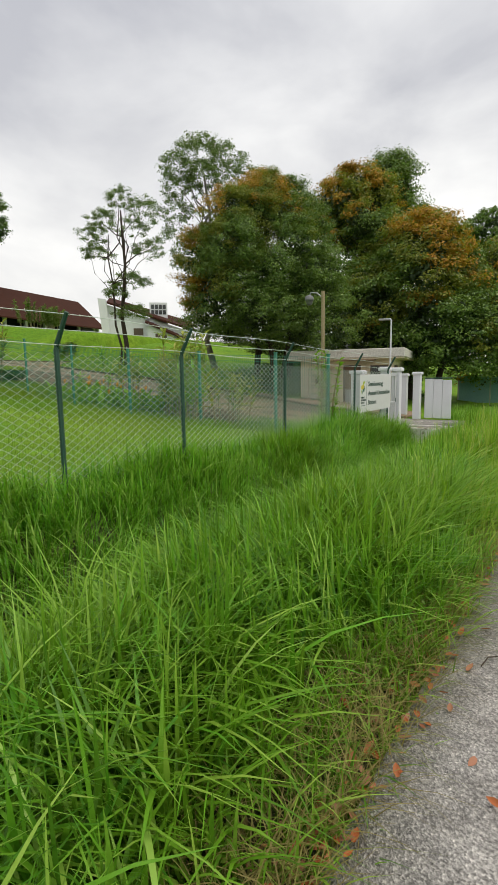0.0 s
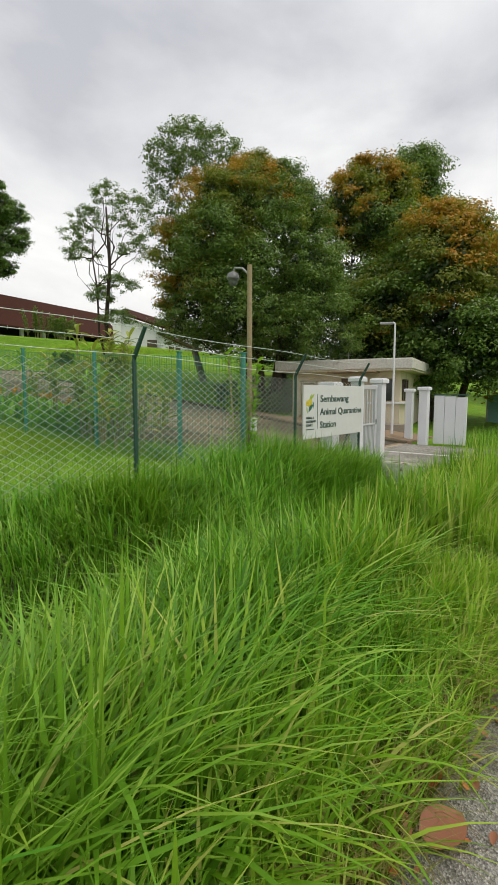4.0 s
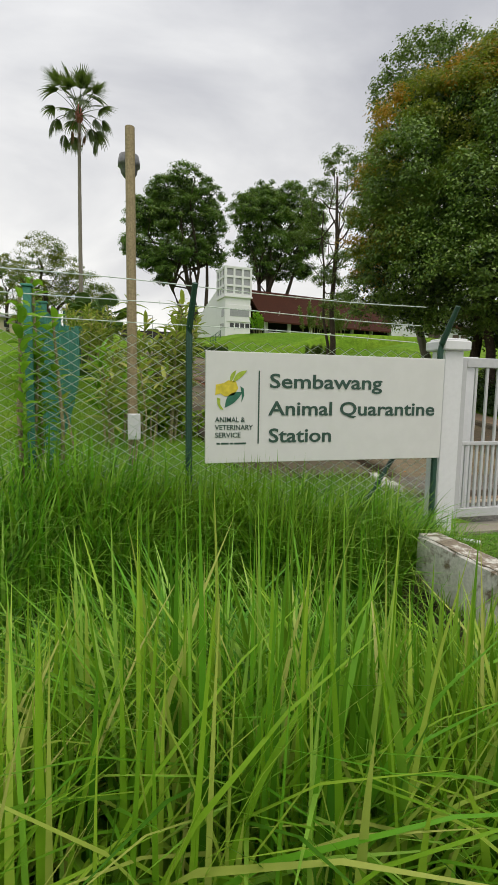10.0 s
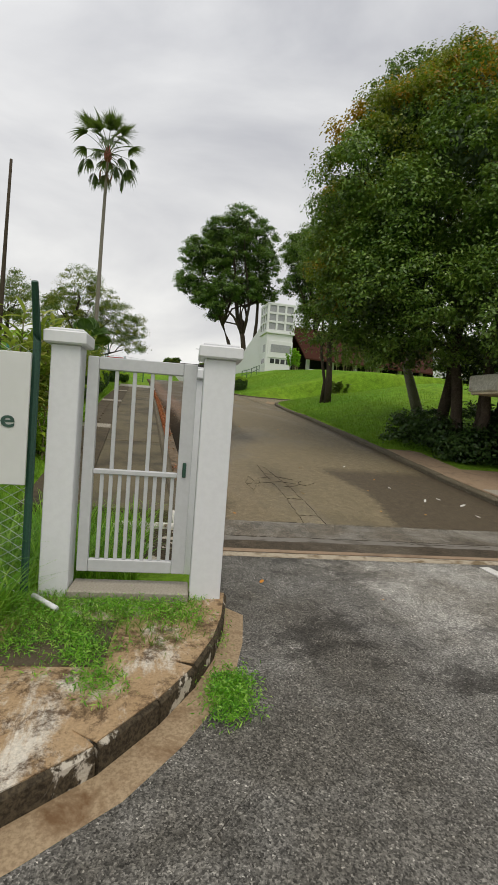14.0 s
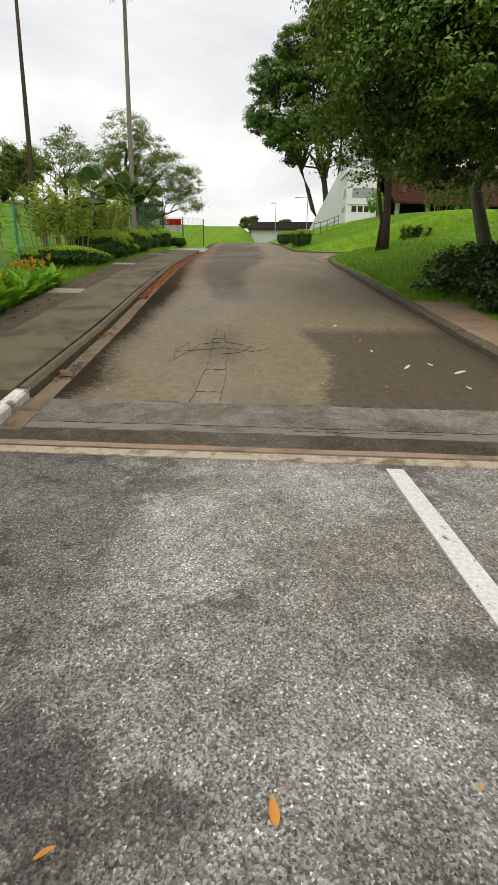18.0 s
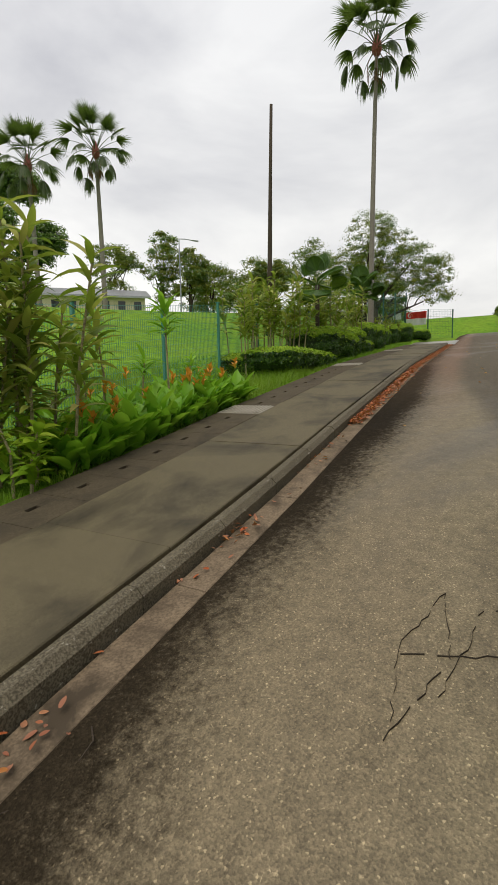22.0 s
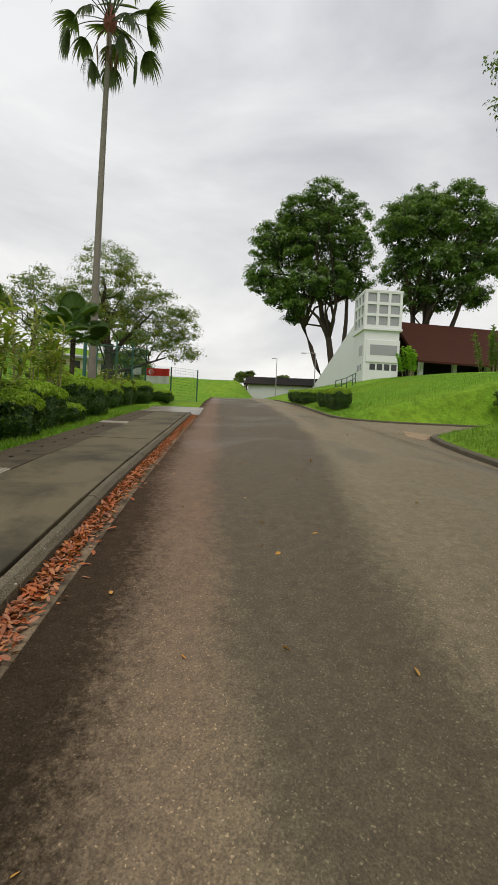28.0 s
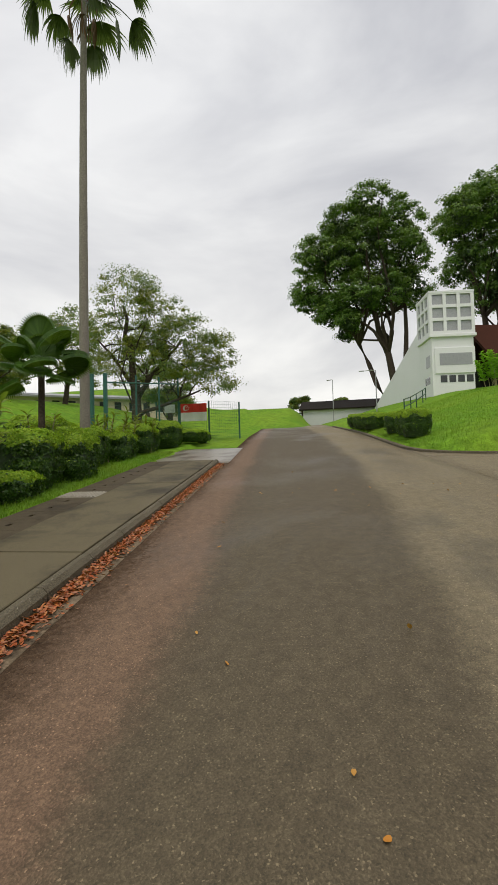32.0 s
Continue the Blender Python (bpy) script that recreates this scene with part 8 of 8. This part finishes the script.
def lawn_grass():
    rg = np.random.default_rng(102)
    # field inside the fence
    n = 30000
    px, py = -5.0 - 13 * rg.random(n) ** 1.3, rg.uniform(-4, 13.2, n)
    ok = ~((py > left_edge(px) - 2.6))
    ok &= ~((px > -7.0) & (py > 12.6))
    px, py = px[ok], py[ok]
    blades("field_grass", px, py, rg.uniform(0.1, 0.4, len(px)) * np.interp(px, [-14, -5], [0.7, 1.0]), rg.uniform(0.003, 0.006, len(px)), rg.uniform(0.2, 1.0, len(px)), "lawn_blade", "uncut bright green field grass", 3)
    n = 60000
    px = rg.uniform(-40, -8.0, n)
    py = left_edge(px) - 2.32 - 5.2 * rg.random(n) ** 1.4
    tall = np.where((px > -20) & (px < -15.6), 2.1, 1.0) * np.where(py < left_edge(px) - 3.6, 1.3, 1.0)
    blades("left_lawn", px, py, rg.uniform(0.06, 0.2, len(px)) * tall, rg.uniform(0.003, 0.006, len(px)), rg.uniform(0.2, 1.0, len(px)), "lawn_blade", "bright green lawn beside the footpath", 3)
    n = 64000
    px = np.concatenate([rg.uniform(-32.0, -14.5, n // 2), rg.uniform(-58, -37.4, n // 2)])
    py = right_edge(px) + 0.3 + 9 * rg.random(len(px)) ** 1.5
    okr = py > flare_edge(px) + 0.25
    px, py = px[okr], py[okr]
    blades("right_lawn", px, py, rg.uniform(0.06, 0.18, len(px)), rg.uniform(0.004, 0.009, len(px)), rg.uniform(0.2, 1.0, len(px)), "lawn_blade", "bright green mown lawn bank", 3)
    n = 5200
    px, py = rg.uniform(-4.9, -1.6, n), rg.uniform(12.7, 13.9, n)
    px2, py2 = rg.uniform(-5.0, -4.0, 3000), rg.uniform(13.8, 15.3, 3000)
    px, py = np.concatenate([px, px2]), np.concatenate([py, py2])
    ok = ~((py > 13.1) & (py < 13.4) & (px < -2.5) & (px > -4.02)) & ~((px > -4.1) & (py > 13.6) & (px < -2.9))
    px, py = px[ok], py[ok]
    n3 = 9000
    ex, ey = rg.uniform(-7.8, -4.95, n3), rg.uniform(10.3, 14.7, n3)
    ex2, ey2 = rg.uniform(-4.85, -4.05, 2600), rg.uniform(12.2, 13.9, 2600)
    ex, ey = np.concatenate([ex, ex2]), np.concatenate([ey, ey2])
    ok3 = (ey < 13.95) | (ex < -5.5)
    ex, ey = ex[ok3], ey[ok3]
    blades("fence_grass", ex, ey, rg.uniform(0.25, 0.7, len(ex)), rg.uniform(0.004, 0.01, len(ex)), rg.uniform(0.3, 1.0, len(ex)), "tall_grass", "tall uncut grass along the fence", 4)
    n2 = 16000
    fx, fy = rg.uniform(-5.6, 14, n2), 22.0 + 9 * rg.random(n2) ** 1.5
    ok2 = ~((fx < -3.9) & (fy < 22.35))
    blades("far_verge", fx[ok2], fy[ok2], rg.uniform(0.25, 0.75, ok2.sum()), rg.uniform(0.006, 0.014, ok2.sum()), rg.uniform(0.3, 1.0, ok2.sum()), "tall_grass", "tall bright grass beyond the gate", 4, None, 0.08)
    blades("corner_grass", px, py, rg.uniform(0.05, 0.2, len(px)), rg.uniform(0.003, 0.006, len(px)), rg.uniform(0.3, 1.2, len(px)), "weed", "low weedy grass round the concrete pad", 3, None, 0.09)


lawn_grass()


def creeping_weeds():
    rg = np.random.default_rng(140)
    spots = []
    for _ in range(260):
        spots.append((rg.uniform(-4.92, -4.5) + 0.1 * rg.normal(), rg.uniform(13.95, 15.4)))
    for _ in range(110):
        f = rg.random()
        spots.append((-4.55 + 0.95 * f + rg.normal() * 0.05, 14.3 + 0.42 * f + rg.normal() * 0.06))
    for _ in range(60):
        spots.append((-4.2 + rg.normal() * 0.22, 14.15 + rg.normal() * 0.16))
    for _ in range(150):
        spots.append((rg.uniform(-2.9, -2.2), 13.5 + abs(rg.normal()) * 0.16))
    for _ in range(110):
        spots.append((-3.75 + rg.normal() * 0.12, 15.42 + rg.normal() * 0.05))
    for _ in range(160):
        f = rg.random()
        spots.append((-4.1 + 1.5 * f, 13.44 + abs(rg.normal()) * 0.05))
    C = np.array([(a, b_, PADZ + 0.03 if b_ < 15.3 else -0.36) for a, b_ in spots])
    P = (C[:, None] + rg.normal(size=(len(C), 26, 3)) * [0.055, 0.055, 0.02]).reshape(-1, 3)
    P[:, 2] = np.maximum(P[:, 2], np.repeat(C[:, 2], 26) - 0.02)
    v, q = leaf_cards(P, np.tile([0, 0, 0.6], (len(P), 1)), 0.034, rg, 0.2)
    tagged(new("creeping_weeds", np_mesh("creeping_weeds", v, q, None, M["ditch_grass"])), "bright green creeping weeds over the pad and gate foot", "weeds", kind="stuff")


creeping_weeds()


# ---- fallen leaves ----
def fallen(name, pts, size, mat, label, seed):
    rg = np.random.default_rng(seed)
    temp = blade_leaf(size, size * 0.24, -0.12, 0.0, 4)
    ms = []
    for p in pts:
        s = rg.uniform(0.6, 1.25)
        ms.append(Matrix.Translation(p) @ Euler((rg.normal() * 0.35, rg.normal() * 0.3, rg.uniform(0, 6.28))).to_matrix().to_4x4() @ Matrix.Diagonal((s, s, s, 1)))
    V, Fq = scatter_leaves(temp, ms)
    V[:, 2] = np.maximum(V[:, 2], np.repeat([p[2] - 0.008 for p in pts], len(temp[0])))
    return tagged(new(name, np_mesh(name, V, Fq, None, M[mat])), label, "leaves", kind="stuff")


rg = np.random.default_rng(77)
pts = []
for xx in np.concatenate([rg.uniform(-36, -14.8, 11000), rg.uniform(-15, -8, 40), rg.normal(-9.0, 0.2, 24), rg.normal(-11.2, 0.15, 26), rg.normal(-13.1, 0.08, 8)]):
    yy = float(left_edge(xx)) + abs(rg.normal()) * 0.085 + 0.02
    pts.append((xx, yy, float(road_z(xx)) + rg.uniform(0.01, 0.04)))
fallen("gutter_leaves", pts, 0.052, "dead_leaf", "drift of dry red-brown leaves in the gutter", 1)
pts = [(-0.66 - abs(rg.normal()) * 0.1, yy, float(street_z(yy)) + 0.03) for yy in rg.uniform(-1, 12.5, 300)]
pts += [(-0.62 + abs(rg.normal()) * 0.16, yy, float(street_z(yy)) + 0.012) for yy in rg.uniform(-1, 12.5, 60)] + [(-0.62 + rg.normal() * 0.05, yy, float(street_z(yy)) + 0.03) for yy in np.concatenate([rg.uniform(0.4, 2.6, 70), rg.uniform(2.6, 9, 90)])] + [(-0.17, 1.35, 0.01)]
fallen("path_leaves", pts, 0.058, "dead_leaf", "dry brown leaves along the path edge", 2)
pts = [(xx, float(left_edge(xx)) + rg.uniform(0.4, 5.6), float(road_z(xx)) + 0.012) for xx in rg.uniform(-34, -7, 70)]
pts += [(rg.uniform(-6, -1), rg.uniform(15.6, 20), -0.4) for _ in range(14)]
fallen("scattered_leaves", pts, 0.06, "dead_orange", "single orange leaves scattered on the asphalt", 3)

# ---- road repairs, cracks, covers ----

def cracks(name, lines, label, w=0.008):
    mb = MB()
    rg = np.random.default_rng(5)
    for pts in lines:
        for (ax, ay), (bx, by) in zip(pts[:-1], pts[1:]):
            L = math.hypot(bx - ax, by - ay)
            n = max(2, int(L / 0.05))
            prev = None
            dx_, dy_ = (bx - ax) / L, (by - ay) / L
            rows, j = [], 0
            for k in range(n + 1):
                if rows and rg.random() < 0.12:
                    if len(rows) > 1:
                        mb.loft(rows, True, True)
                    rows = []
                j = 0.6 * j + rg.normal() * 0.008 if 0 < k < n else 0
                px, py = ax + (bx - ax) * k / n - dy_ * j, ay + (by - ay) * k / n + dx_ * j
                ww = w * rg.uniform(0.25, 1.7)
                z = float(road_z(px)) + 0.0075
                rows.append([(px - dy_ * ww, py + dx_ * ww, z), (px + dy_ * ww, py - dx_ * ww, z), (px + dy_ * ww, py - dx_ * ww, z - 0.02), (px - dy_ * ww, py + dx_ * ww, z - 0.02)])
            if len(rows) > 1:
                mb.loft(rows, True, True)
    return structure(name, mb, M["crack"], label, "crack")


cracks("driveway_cracks", [
    [(-7.9, 16.9), (-9.0, 16.9), (-10.3, 16.85), (-12.0, 16.72)], [(-7.9, 17.26), (-9.0, 17.2), (-10.4, 17.1), (-11.9, 16.85)],
    [(-10.3, 16.3), (-10.45, 16.7), (-10.6, 17.0), (-10.4, 17.5), (-10.6, 17.7)], [(-10.1, 16.5), (-10.8, 16.6), (-11.0, 17.0), (-10.8, 17.3)],
    [(-10.9, 16.4), (-10.4, 16.28), (-9.9, 16.36)], [(-10.9, 16.4), (-10.3, 16.5), (-9.8, 16.36)], [(-10.2, 17.0), (-10.35, 17.3), (-10.7, 17.45)],
    [(-8.5, 16.92), (-8.5, 17.2)], [(-9.4, 16.9), (-9.4, 17.16)], [(-11.2, 16.75), (-11.2, 16.98)],
], "thin dark cracks in the driveway asphalt", 0.001)
cracks("threshold_crack", [[(EDGE[5](yy) - 0.003, yy) for yy in np.arange(15.6, 21.4, 0.3)], [(EDGE[6](yy), yy) for yy in np.arange(16.6, 21.3, 0.3)], [(-7.41, 18.0), (-7.39, 18.6), (-7.42, 19.5)]], "irregular dark crack across the threshold", 0.004)

MH = 0.84
hole = thing("manhole_cover", "round iron manhole cover crossed by the white line", "manhole", (-3.08, 19.05, float(road_z(-3.08))))
part("frame", lathe([(0.375, -0.05), (0.375, 0.006), (0.36, 0.007), (0.36, -0.05)], 40), M["crack"], hole)
part("lid", lathe([(0.354, -0.05), (0.354, 0.0075), (0.345, 0.009)], 40), M["manhole"], hole)
mb = MB()
for k in range(-4, 5):
    for j in range(-4, 5):
        if math.hypot(k, j) < 4.0 and abs(j) > 1:
            mb.box(k * 0.075 - 0.025, k * 0.075 + 0.025, j * 0.075 - 0.008, j * 0.075 + 0.008, 0.008, 0.012)
tagged(part("tread", mb, M["manhole"], hole, "raised tread bars"), kind="stuff")
mb = MB()
mb.box(-0.32, 0.32, -0.09, 0.05, 0.008, 0.0125)
part("painted_stripe", mb, M["line_paint"], hole, "worn white paint stripe")
hole.scale = (MH, MH, 1.0)

# white bird-lime and scuff marks on the dark patch
rg = np.random.default_rng(9)
for xx, yy, L, W in ((-9.75, 19.65, 0.12, 0.022), (-9.55, 20.3, 0.12, 0.028), (-9.9, 20.0, 0.06, 0.016), (-10.6, 19.3, 0.05, 0.014), (-12.4, 18.9, 0.06, 0.016), (-8.9, 20.2, 0.05, 0.014)):
    a = rg.uniform(0, 3)
    pts = [(xx + L * math.cos(q) * math.cos(a) - W * math.sin(q) * math.sin(a) * rg.uniform(0.6, 1.2), yy + L * math.cos(q) * math.sin(a) + W * math.sin(q) * math.cos(a) * rg.uniform(0.6, 1.2)) for q in np.linspace(0, 6.28, 10)[:-1]]
    decal("scuff_mark", pts, M["line_paint"], "small white scuff mark on the asphalt", "mark", lambda px, py: road_z(px), 0.007)

# broken kerb piece and twigs in the gutter
chip = thing("kerb_fragment", "broken triangular piece of pale concrete in the gutter", "stone", (-9.0, float(left_edge(-9.0)) + 0.12, float(road_z(-9.0))), 25)
mb = MB()
mb.loft([[(-0.13, -0.07, 0.005), (0.12, -0.09, 0.005), (0.1, 0.1, 0.005)], [(-0.1, -0.05, 0.07), (0.1, -0.07, 0.055), (0.085, 0.08, 0.045)]], True, True)
part("fragment", mb, M["gutter"], chip)
rg = np.random.default_rng(12)
for k, (xx, yy, L_) in enumerate(((-8.6, 15.45, 0.3), (-8.9, 15.3, 0.22), (-9.3, 15.35, 0.18), (-13.9, 14.75, 0.16), (-0.35, 2.4, 0.2))):
    a = rg.uniform(0, 3.1)
    zf = float(road_z(xx)) if xx < -2 else float(street_z(yy))
    mb = MB()
    mb.tube([(-L_ / 2, 0, 0.006), (0, 0.03, 0.014), (L_ / 2, 0.0, 0.006)], [0.004, 0.004, 0.002], 5)
    tw = tagged(new("twig", mb.mesh("twig", M["bark"])), "thin dry brown twig on the ground", "twig")
    tw.matrix_basis = pose(xx, yy, zf + 0.004, 0, 0, math.degrees(a))
big_leaf = blade_leaf(0.19, 0.075, -0.06, 0.0, 6)
bl = tagged(new("fallen_leaf", np_mesh("fallen_leaf", big_leaf[0], big_leaf[1], None, M["dead_leaf"])), "large dry brown leaf lying on the path edge", "leaf")
bl.matrix_basis = pose(-0.56, 5.67, float(street_z(5.67)) + 0.02, 6, -4, 70)
